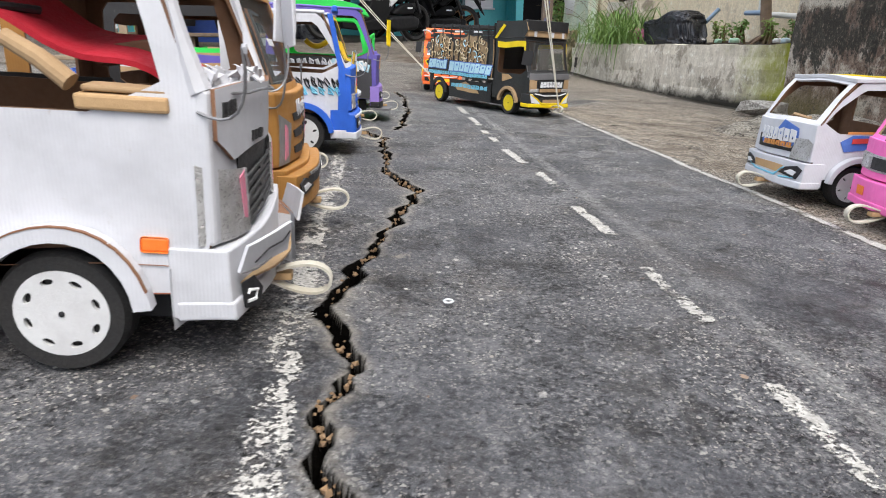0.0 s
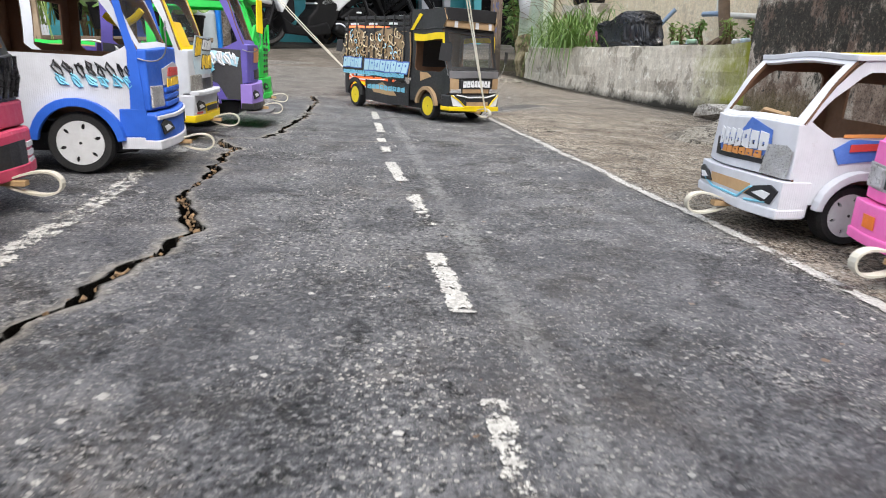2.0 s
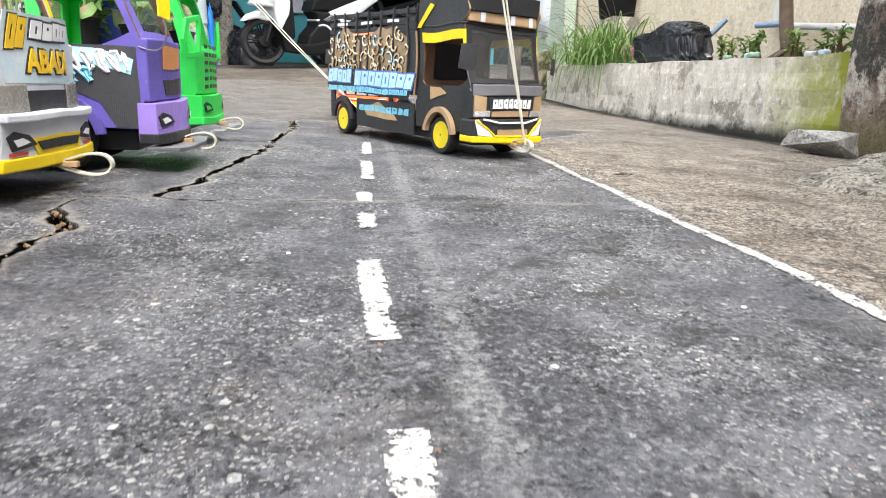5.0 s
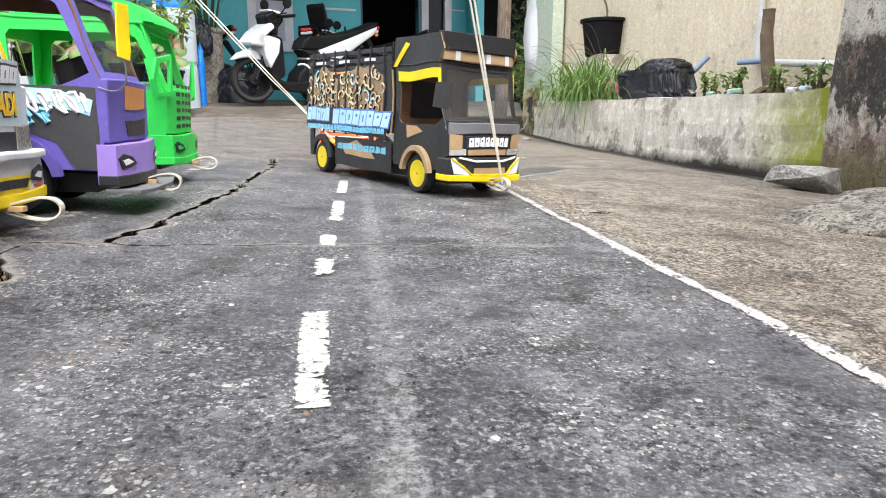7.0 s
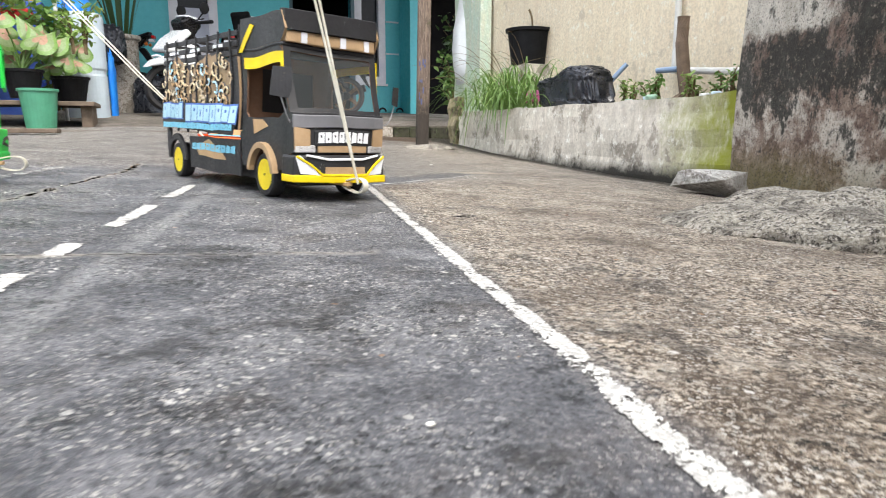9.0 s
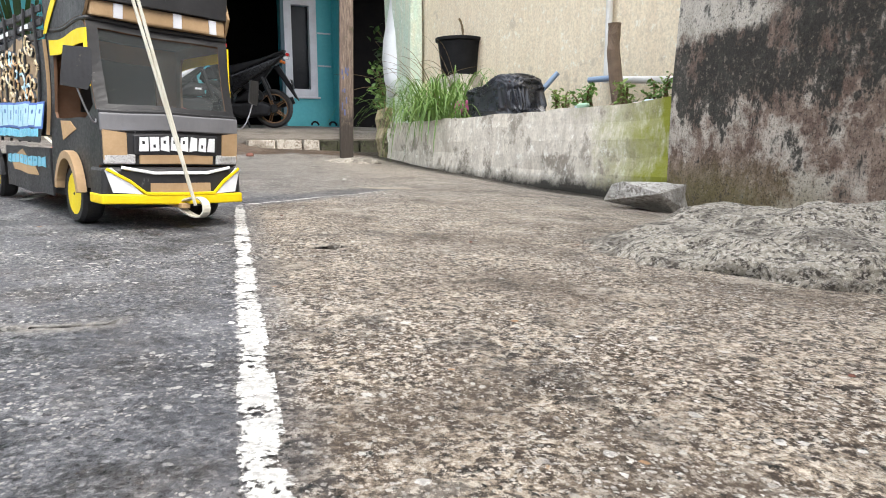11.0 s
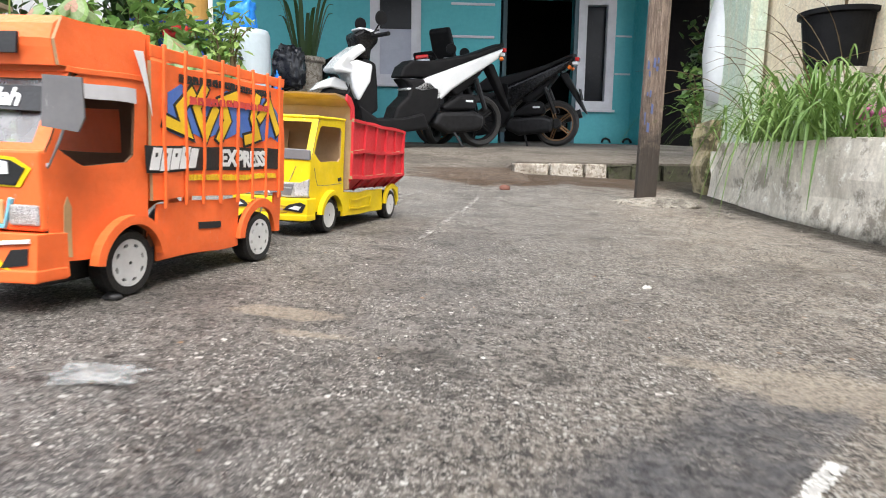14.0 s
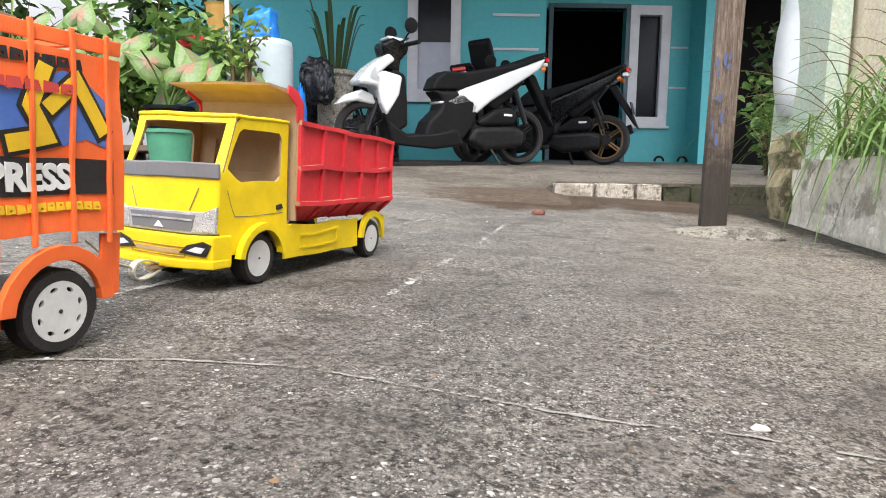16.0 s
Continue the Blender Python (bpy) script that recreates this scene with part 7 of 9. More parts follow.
part("plate_board", boxed(X, X + 0.003, -0.055, 0.055, nz0 + 0.006, nz0 + 0.032, 0.002), surf("pale_orange_board", (0.75, 0.42, 0.2), (0.66, 0.36, 0.16), 40, 0.6), w, "pale orange grille board with dots")
scrawl(w, [(-0.064, 0.034), (-0.056, 0.004), (0.056, 0.004), (0.064, 0.034)], front_m(X + 0.001, nz0), 0.003, CYAN_INK, "grille_edge", "light blue grille edge")
for side in (1, -1):
    soften(part("headlight", boxed(X - 0.001, X + 0.004, *sorted((side * 0.062, side * 0.093)), nz0 + 0.006, nz0 + 0.028), P_SILVER, w, "grey foil headlight"), 0.002)
    flat([(side * 0.06, 0.014), (side * 0.088, 0.018), (side * 0.088, 0.036), (side * 0.07, 0.034)], front_m(d["B"] + 0.0005, low), INK, w, "bumper_lamp", "dark bumper lamp")
scrawl(w, [(-0.09, 0.044), (-0.05, 0.04), (0.05, 0.04), (0.09, 0.044)], front_m(d["B"] + 0.0008, low), 0.0026, WHITE_INK, "bumper_stripe", "white bumper stripe")
flat([(-0.07, 0.012), (-0.05, 0.016), (0.05, 0.016), (0.07, 0.012), (0.05, 0.03), (-0.05, 0.03)], front_m(d["B"] + 0.0005, low), P_YELLOW, w, "bumper_curve", "yellow bumper panel")
side_mirror(w, d, -1, P_BLACK, (0.034, 0.05), 0.03)
side_mirror(w, d, 1, P_GREY, (0.034, 0.05), 0.012)
ORANGE, OD = w, d

# yellow tipper with a red load body
w, d = lorry(*YELLOW_AT, "yellow cardboard toy tipper lorry with a red ribbed load body", 1.03, 0.185, 0.1, -0.075, 0.395, 0.041, P_YELLOW, inside=CARD, film=None, rim=RIM_W, slots=0, top=0.252, sill=0.17, tail=0.06, lip=0.002)
h = d["h"]
zb, zt = 0.092, 0.265
x0, x1 = -d["WB"] - 0.07, d["CB"] - 0.014
for side in (1, -1):
    prof = [(x0, zb), (x1, zb), (x1, zt), (x0, zt - 0.012)]
    panel = two_tone(part("body_side", plate([(x0, zb + 0.03), (x1, zb + 0.03), (x1, zt), (x0, zt - 0.012)], [], 0.005, side_m(side * (h + 0.006))), P_RED, w), 1, side, CARD)
    bm = bmesh.new()
    q = [bm.verts.new(p) for p in ((x0, side * (h + 0.010), zb + 0.03), (x1, side * (h + 0.010), zb + 0.03), (x1, side * (h - 0.022), zb), (x0, side * (h - 0.022), zb))]
    bm.faces.new(q)
    ob = part("body_flank", bm, P_RED, w, "slanted lower flank")
    ob.modifiers.new("thick", "SOLIDIFY").thickness = 0.004
    for k in range(6):
        x = x0 + 0.004 + (x1 - x0 - 0.008) * k / 5
        part("rib", plate([(x - 0.004, zb + 0.03), (x + 0.004, zb + 0.03), (x + 0.004, zt - 0.006 - 0.012 * (1 - k / 5)), (x - 0.004, zt - 0.006 - 0.012 * (1 - k / 5))], [], 0.006, side_m(side * (h + 0.011))), P_RED, panel)
        part("lower_rib", tube([(x, side * (h + 0.013), zb + 0.03), (x, side * (h - 0.018), zb + 0.001)], 0.004, 4), P_RED, panel)
    for z in (zb + 0.034, (zb + zt) / 2 + 0.01):
        two_tone(part("rail", boxed(x0, x1, *sorted((side * (h + 0.011), side * (h + 0.018))), z - 0.004, z + 0.004), P_RED, panel), 1, side, CARD)
    two_tone(part("top_rail", plate([(x0, zt - 0.018), (x1, zt - 0.006), (x1, zt + 0.002), (x0, zt - 0.01)], [], 0.007, side_m(side * (h + 0.011))), P_RED, panel), 1, side, CARD)
part("body_front", boxed(x1 - 0.004, x1 + 0.001, -h - 0.008, h + 0.008, zb + 0.002, zt + 0.03), CARD, w, "bare cardboard headboard")
part("body_tail", boxed(x0, x0 + 0.005, -h - 0.006, h + 0.006, zb + 0.03, zt - 0.014), P_RED, w)
part("body_floor", boxed(x0 + 0.005, x1 - 0.004, -h - 0.005, h + 0.005, zb + 0.03, zb + 0.035), CARD, w)
hood = [(x1 - 0.004, zt - 0.004), (x1 + 0.002, zt + 0.03), (x1 + 0.03, zt + 0.044), (x1 + 0.075, zt + 0.05), (x1 + 0.077, zt + 0.054), (x1 + 0.028, zt + 0.05), (x1 - 0.006, zt + 0.034), (x1 - 0.012, zt - 0.004)]
part("cab_guard", plate(hood, [], 2 * h + 0.012, side_m(-h - 0.006) @ Matrix.Translation((0, 0, -(2 * h + 0.012)))), CARD, w, "curved bare cardboard guard over the cab")
for side in (1, -1):
    soften(part("guard_cheek", plate([(x1 - 0.016, zt - 0.004), (x1 + 0.004, zt - 0.002), (x1 + 0.006, zt + 0.024), (x1 + 0.034, zt + 0.042), (x1 + 0.03, zt + 0.056), (x1 + 0.006, zt + 0.05), (x1 - 0.012, zt + 0.03)], [], 0.004, side_m(side * (h + 0.008))), P_RED, w, "red curved cheek"), 0.001)
side_skirts(w, d, -d["WB"] + 0.062, d["CB"] + 0.005, 0.03, 0.088, P_YELLOW)
rear_guard(w, d, P_YELLOW)
for side in (1, -1):
    part("skirt_panel", plate([(-0.25, 0.045), (-0.12, 0.045), (-0.115, 0.07), (-0.255, 0.075)], [[(-0.245, 0.049), (-0.124, 0.049), (-0.12, 0.067), (-0.249, 0.071)]], 0.002, side_m(side * (h + 0.0002))), P_YELLOW, w)
    part("tail_skirt", boxed(-d["WB"] - 0.075, -d["WB"] - 0.062, *sorted((side * (h - 0.004), side * h)), 0.035, 0.088, 0.001), P_YELLOW, w)
    flat([(d["CB"] + 0.014, 0.118), (d["CB"] + 0.03, 0.116), (d["CB"] + 0.032, 0.124), (d["CB"] + 0.018, 0.126)], side_m(side * (h + 0.0004)), INK, w, "door_handle", "black door handle", 0.002)
    scrawl(w, [(d["CB"] + 0.012, 0.11), (0.06, 0.112), (0.088, 0.15)], side_m(side * h), 0.0006, P_GREY, "door_seam", "")
X, low, nz0 = d["X"], d["low"], d["nz0"]
part("wiper_panel", boxed(X - 0.004, X + 0.003, -h, h, d["sill"] - 0.01, d["sill"] + 0.012, 0.002), P_GREY, w, "dark grey panel under the windscreen")
part("grille_surround", boxed(X - 0.001, X + 0.003, -h - 0.001, h + 0.001, nz0 + 0.0, nz0 + 0.032, 0.001), P_SILVER, w, "silver painted grille band")
flat([(-0.056, 0.002), (0.056, 0.002), (0.062, 0.026), (-0.062, 0.026)], front_m(X + 0.0034, nz0 + 0.002), P_GREY, w, "grille", "dark grille")
flat([(-0.058, 0.017), (0.058, 0.017), (0.058, 0.02), (-0.058, 0.02)], front_m(X + 0.0046, nz0 + 0.002), P_SILVER, w, "grille_bar", "silver bar")
flat([(-0.009, 0.004), (0.009, 0.004), (0.0, 0.014)], front_m(X + 0.0046, nz0 + 0.002), WHITE_INK, w, "badge", "white triangular badge")
for side in (1, -1):
    soften(part("headlight", plate([(side * 0.064, 0.004), (side * 0.093, 0.002), (side * 0.093, 0.04), (side * 0.07, 0.03)], [], 0.006, front_m(X - 0.001, nz0)), P_SILVER, w, "silver painted headlight"), 0.001)
    scrawl(w, [(side * 0.05, 0.034), (side * 0.062, nz0 * 0 + 0.066)], front_m(X + 0.0006, nz0), 0.0007, P_GREY, "nose_seam", "")
lamps_in_bumper(w, d)
scrawl(w, [(-0.05, 0.016), (0.05, 0.016), (0.056, 0.03), (-0.056, 0.03), (-0.05, 0.016)], front_m(d["B"] + 0.0004, low), 0.0008, surf("brown_line", (0.4, 0.2, 0.03), (0.35, 0.18, 0.03), 30, 0.7), "plate_line", "brown scored outline")
flat(rect(-0.042, 0.042, 0.02, 0.026), front_m(d["B"] + 0.0005, low), TAN_INK, w, "plate_strip", "")
side_mirror(w, d, -1, P_GREY, (0.03, 0.045), 0.02)
YELLOW, YD = w, d


def handmade(root, h, F, seed, bow=0.013, rough=0.0042):
    """Bend a lorry's card as it was glued by hand: the front bowed across, every sheet a little out of true."""
    off = Vector((seed * 3.7, seed * 1.9, 0))
    for ob in root.children_recursive:
        if ob.type != "MESH" or ob.name.split(".")[0] in ("wheel", "rim", "hub_cap", "axle", "chassis", "tow_loop", "tow_stick", "strand"):
            continue
        bm = bmesh.new()
        bm.from_mesh(ob.data)
        lo = [min(v.co[i] for v in bm.verts) for i in range(3)]
        hi = [max(v.co[i] for v in bm.verts) for i in range(3)]
        for i in range(3):
            axis = Vector((i == 0, i == 1, i == 2))
            for k in range(math.ceil(lo[i] / 0.024), math.floor(hi[i] / 0.024) + 1):
                if lo[i] + 0.001 < k * 0.024 < hi[i] - 0.001:
                    bmesh.ops.bisect_plane(bm, geom=bm.verts[:] + bm.edges[:] + bm.faces[:], plane_co=axis * (k * 0.024), plane_no=axis)
        for v in bm.verts:
            c = v.co.copy()
            q = c * 11 + off
            v.co += Vector((noise.noise(q), noise.noise(q + Vector((9, 0, 0))), noise.noise(q + Vector((0, 9, 0))))) * rough
            v.co.x -= bow * (c.y / h) ** 2 * smooth(F - 0.05, F, c.x)
        bm.to_mesh(ob.data)
        bm.free()


for k, (root, h, F) in enumerate(BUILT):
    handmade(root, h, F, k + 1)


def tow_line(points, label, r=0.0022, pair=0.012):
    root = thing("tow_string", Matrix(), label, "string")
    for k in (-1, 1):
        part("strand", tube([Vector(p) + Vector((k * pair * i / (len(points) - 1) , 0, 0)) for i, p in enumerate(points)], r, 6), STRAP, root)
    return root


def hook(root, d):
    return root.matrix_world @ Vector((d["B"] + 0.045, 0, d["low"]))


bpy.context.view_layer.update()
a = hook(BLACK, BD)
tow_line([a, a + Vector((-0.1, -0.05, 0.5)), a + Vector((-0.4, -0.2, 2.0))], "pale doubled tow string rising from the black toy lorry")
a = hook(ORANGE, OD)
tow_line([a, a + Vector((-0.25, 0.05, 0.25)), a + Vector((-1.9, 0.4, 2.0))], "pale doubled tow string rising from the orange toy lorry")
b = ORANGE.matrix_world @ Vector((-OD["WB"] - 0.08, 0.05, 0.1))
a = hook(YELLOW, YD)
tow_line([a, (a + b) / 2 + Vector((0, 0, -0.01)), b], "thin string tying the yellow toy tipper to the orange lorry", 0.0014, 0.01)
# ---------- scooters on the porch ----------
GLOSS_W = surf("white_gloss_plastic", (0.72, 0.74, 0.76), (0.66, 0.68, 0.7), 6, 0.25, relief=0, coat=0.3)
GLOSS_B = surf("black_gloss_plastic", (0.005, 0.005, 0.006), (0.008, 0.008, 0.009), 6, 0.25, relief=0, spec=0.25)
MATT_B = surf("matt_black_plastic", (0.007, 0.007, 0.008), (0.012, 0.012, 0.013), 12, 0.55, relief=0.1, spec=0.13)
DARK_PLASTIC = surf("dark_grey_plastic", (0.009, 0.009, 0.01), (0.014, 0.014, 0.015), 10, 0.55, spec=0.14)
ENGINE = surf("dull_engine_metal", (0.022, 0.022, 0.024), (0.01, 0.01, 0.011), 20, 0.45, 0.3, relief=0.3, spec=0.25)
BRONZE = surf("bronze_rim", (0.2, 0.11, 0.05), (0.14, 0.08, 0.04), 20, 0.4, 0.6)
TAIL = surf("red_tail_lens", (0.6, 0.01, 0.01), (0.5, 0.01, 0.01), 20, 0.2)
BLUE_PL = surf("bright_blue_plastic", (0.01, 0.2, 0.75), (0.02, 0.27, 0.8), 8, 0.45)


def shell(pts, width, bevel=0.03, y=0.0):
    bm = plate(pts, [], width, Matrix(((1, 0, 0, 0), (0, 0, 1, y - width / 2), (0, 1, 0, 0), (0, 0, 0, 1))))
    return bm


def panel(root, name, pts, width, material, bevel=0.03, label="", y=0.0):
    ob = part(name, shell(pts, width, bevel, y), material, root, label)
    mod = ob.modifiers.new("round", "BEVEL")
    mod.width, mod.segments, mod.limit_method, mod.angle_limit = bevel, 3, "ANGLE", radians(50)
    for f in ob.data.polygons:
        f.use_smooth = False
    return ob


def tyre_ring(r, m):
    """A hollow tyre round the z axis."""
    bm = bmesh.new()
    n = 48
    prof = [(0.19, -0.04), (0.222, -0.048), (r - 0.01, -0.03), (r, 0), (r - 0.01, 0.03), (0.222, 0.048), (0.19, 0.04)]
    rings = [[bm.verts.new((q * math.cos(k * math.tau / n), q * math.sin(k * math.tau / n), z)) for k in range(n)] for q, z in prof]
    for p0, p1 in zip(rings, rings[1:] + rings[:1]):
        for k in range(n):
            bm.faces.new((p0[k], p0[(k + 1) % n], p1[(k + 1) % n], p1[k]))
    bmesh.ops.transform(bm, matrix=m, verts=bm.verts)
    return bm


def scooter_wheel(root, x, rim_mat, turn=0.0):
    r = 0.25
    m = Matrix.Translation((x, 0, r)) @ Matrix.Rotation(radians(turn), 4, "Z") @ Matrix.Rotation(radians(90), 4, "X")
    wheel = part("wheel", tyre_ring(r, m), TYRE, root, "black scooter tyre")
    rim = bmesh.new()
    n = 48
    ring = [[rim.verts.new((rr * math.cos(k * math.tau / n), rr * math.sin(k * math.tau / n), z)) for k in range(n)] for rr, z in ((0.197, -0.03), (0.197, 0.03), (0.175, 0.03), (0.175, -0.03))]
    for a, b in zip(ring, ring[1:] + ring[:1]):
        for k in range(n):
            rim.faces.new((a[k], a[(k + 1) % n], b[(k + 1) % n], b[k]))
    bmesh.ops.transform(rim, matrix=m, verts=rim.verts)
    part("rim", rim, rim_mat, wheel)
    part("hub", lathe([(0.05, -0.05), (0.06, 0), (0.05, 0.05)], 16, m), ENGINE, wheel)
    part("brake_disc", lathe([(0.095, 0.042), (0.095, 0.046)], 24, m), ENGINE, wheel)
    for k in range(5):
        a = k * math.tau / 5
        sp = bmesh.new()
        for o in (-0.25, 0.25):
            tube([m @ Vector((0.05 * math.cos(a + o), 0.05 * math.sin(a + o), 0)), m @ Vector((0.18 * math.cos(a + o * 0.3), 0.18 * math.sin(a + o * 0.3), 0))], 0.009, 6, bm=sp)
        part("spoke", sp, rim_mat, wheel)
    return wheel


def scooter(m, label, side_mat, nose_mat, rim_mat, steer=0.0, lifted=False):
    root = thing("scooter", m, label, "scooter", "scooters parked on the porch")
    scooter_wheel(root, 0.0, rim_mat)
    scooter_wheel(root, 1.42, rim_mat, steer)
    panel(root, "side_panel", [(0.84, 0.5), (0.62, 0.625), (0.3, 0.75), (0.0, 0.87), (-0.175, 0.94), (-0.1, 0.83), (0.1, 0.7), (0.36, 0.53), (0.5, 0.41), (0.56, 0.41), (0.55, 0.5), (0.7, 0.47)], 0.28, side_mat, 0.03, "glossy rear side panel")
    panel(root, "seat", [(0.9, 0.6), (0.86, 0.7), (0.78, 0.76), (0.6, 0.765), (0.35, 0.82), (0.14, 0.87), (-0.06, 0.947), (-0.185, 0.996), (-0.17, 0.955), (0.0, 0.87), (0.3, 0.745), (0.62, 0.62)], 0.25, MATT_B, 0.03, "black seat")
    panel(root, "tail_body", [(-0.2, 0.94), (-0.1, 0.96), (0.3, 0.78), (0.45, 0.55), (0.3, 0.46), (0.12, 0.6), (-0.02, 0.78)], 0.2, MATT_B, 0.03)
    panel(root, "under_seat", [(0.88, 0.6), (0.8, 0.52), (0.82, 0.44), (0.92, 0.34), (0.96, 0.22), (0.6, 0.2), (0.5, 0.34), (0.46, 0.5), (0.6, 0.6)], 0.28, DARK_PLASTIC, 0.03)
    panel(root, "footboard", [(0.66, 0.3), (0.86, 0.25), (1.1, 0.23), (1.28, 0.34), (1.24, 0.15), (0.86, 0.12), (0.6, 0.16)], 0.34, MATT_B, 0.025)
    panel(root, "leg_shield", [(1.3, 0.7), (1.22, 0.74), (1.13, 0.7), (1.11, 0.5), (1.1, 0.3), (1.24, 0.22), (1.3, 0.36)], 0.3, MATT_B, 0.03)
    panel(root, "front_fairing", [(1.52, 0.64), (1.43, 0.75), (1.28, 0.86), (1.225, 0.81), (1.345, 0.71), (1.31, 0.72), (1.165, 0.69), (1.185, 0.544), (1.286, 0.37), (1.34, 0.47), (1.367, 0.6), (1.52, 0.61)], 0.34, nose_mat, 0.035, "glossy front fairing")
    panel(root, "front_fender", [(1.68, 0.44), (1.6, 0.52), (1.47, 0.572), (1.38, 0.54), (1.33, 0.44), (1.4, 0.46), (1.5, 0.48), (1.6, 0.46)], 0.13, nose_mat, 0.03, "glossy front fender")
    panel(root, "handlebar_cover", [(1.1, 0.89), (1.12, 0.95), (1.24, 0.985), (1.34, 0.935), (1.31, 0.85), (1.28, 0.74), (1.18, 0.7), (1.17, 0.81)], 0.26, GLOSS_B, 0.04)
    panel(root, "headlight", [(1.08, 0.935), (1.16, 0.985), (1.28, 0.995), (1.28, 0.975), (1.18, 0.955)], 0.22, GLOSS_W, 0.008, "pale strip over the headlight")
    part("steering_column", tube([(1.42, 0, 0.25), (1.21, 0, 0.86)], 0.028, 10), ENGINE, root)
    for side in (1, -1):
        part("fork", tube([(1.42, side * 0.07, 0.25), (1.3, side * 0.07, 0.6)], 0.02, 8), ENGINE, root)
        grip = part("grip", tube([(1.17, side * 0.12, 0.925), (1.11, side * 0.36, 0.935)], 0.018, 8), MATT_B, root)
        part("brake_lever", tube([(1.2, side * 0.18, 0.945), (1.19, side * 0.34, 0.955)], 0.007, 6), ENGINE, grip)
        mirror = part("mirror_arm", tube(bezier((1.17, side * 0.16, 0.945), (1.15, side * 0.23, 1.02), (1.14, side * 0.26, 1.03), 6), 0.007, 6), MATT_B, root)
        part("mirror_head", lathe([(0.01, -0.012), (0.055, -0.01), (0.06, 0.006), (0.05, 0.012)], 16, Matrix.Translation((1.14, side * 0.26, 1.065)) @ Matrix.Rotation(radians(15), 4, "Z") @ Matrix.Rotation(radians(86), 4, "X")), MATT_B, mirror, "round black mirror")
        part("indicator", lathe([(0.01, -0.02), (0.025, 0), (0.01, 0.02)], 10, Matrix.Translation((-0.14, side * 0.13, 0.84))), AMBER, root, "orange indicator")
        part("shock", tube([(0.0, side * 0.12, 0.36), (0.12, side * 0.12, 0.64)], 0.024, 8), ENGINE, root)
    panel(root, "engine", [(0.02, 0.3), (0.12, 0.34), (0.5, 0.32), (0.56, 0.2), (0.4, 0.12), (0.04, 0.16)], 0.2, ENGINE, 0.04, "dull metal engine case", 0.06)
    panel(root, "air_box", [(0.1, 0.42), (0.16, 0.5), (0.3, 0.48), (0.48, 0.36), (0.44, 0.33), (0.12, 0.35)], 0.12, MATT_B, 0.035, "", 0.1)
    part("badge_strip", boxed(0.16, 0.24, 0.16, 0.165, 0.42, 0.44, 0.003), GLOSS_W, root, "small pale strip")
    part("exhaust", tube([(0.4, -0.12, 0.2), (0.1, -0.16, 0.24), (-0.25, -0.17, 0.36)], 0.05, 12, taper=[0.4, 0.9, 1.0]), ENGINE, root)
    part("kick_stand", tube([(0.35, 0.1, 0.18), (0.28, 0.22, 0.01)], 0.012, 6), ENGINE, root)
    panel(root, "rear_fender", [(-0.34, 0.34), (-0.24, 0.56), (-0.1, 0.8), (-0.02, 0.78), (-0.14, 0.6), (-0.28, 0.4)], 0.12, MATT_B, 0.02)
    part("tail_light", boxed(-0.23, -0.19, -0.07, 0.07, 0.91, 0.95, 0.008), TAIL, root, "red tail light")
    part("tail_lens", boxed(-0.215, -0.16, -0.075, 0.075, 0.87, 0.905, 0.008), GLOSS_W, root, "pale lower tail lens")
    panel(root, "number_plate", [(-0.27, 0.5), (-0.24, 0.62), (-0.248, 0.62), (-0.278, 0.5)], 0.2, MATT_B, 0.002, "dark unlettered plate")
    if lifted:
        panel(root, "raised_seat", [(0.86, 0.74), (0.82, 0.8), (0.54, 1.3), (0.46, 1.37), (0.41, 1.32), (0.58, 0.94), (0.74, 0.74)], 0.26, MATT_B, 0.03, "black seat tipped up on its hinge")
    return root


def parked(a, b, deg, lean=-4):
    return HOUSE @ Matrix.Translation((a, b, porch_height(a, b) + 0.002)) @ Matrix.Rotation(radians(deg), 4, "Z") @ Matrix.Rotation(radians(lean), 4, "X") @ Matrix.Scale(0.95, 4)


scooter(parked(0.57, 5.6, 203), "white and black motor scooter parked on the porch", GLOSS_W, GLOSS_W, MATT_B, -14)
scooter(parked(1.5, 6.35, 158), "black motor scooter with bronze wheels parked behind the white one", GLOSS_B, GLOSS_B, BRONZE, 10)
scooter(parked(0.2, 6.5, 68), "black motor scooter facing the house wall, its seat tipped up", GLOSS_B, GLOSS_B, MATT_B, 0, True)
scooter(parked(-0.95, 6.9, 170), "black motor scooter in the shade near the wall", GLOSS_B, GLOSS_B, MATT_B, 12)

# ---------- planter, pot, bag, stump and pipes ----------
def leafy(name, c1, c2, rough=0.5):
    m, t, co, p = begin(name)
    info = t.nodes.new("ShaderNodeNewGeometry")
    col = blend(t, info.outputs["Random Per Island"], c1, c2)
    col = blend(t, ramp(t, noise_at(t, co, 60, 4), 0.4, 0.7, 0, 0.4), col, tuple(0.6 * v for v in c1))
    t.links.new(col, p.inputs["Base Color"])
    p.inputs["Roughness"].default_value = rough
    p.inputs["Subsurface Weight"].default_value = 0.0
    tr = t.nodes.new("ShaderNodeBsdfTranslucent")
    t.links.new(col, tr.inputs["Color"])
    mix = t.nodes.new("ShaderNodeMixShader")
    mix.inputs[0].default_value = 0.3
    t.links.new(p.outputs[0], mix.inputs[1])
    t.links.new(tr.outputs[0], mix.inputs[2])
    t.links.new(mix.outputs[0], t.nodes["Material Output"].inputs["Surface"])
    return m


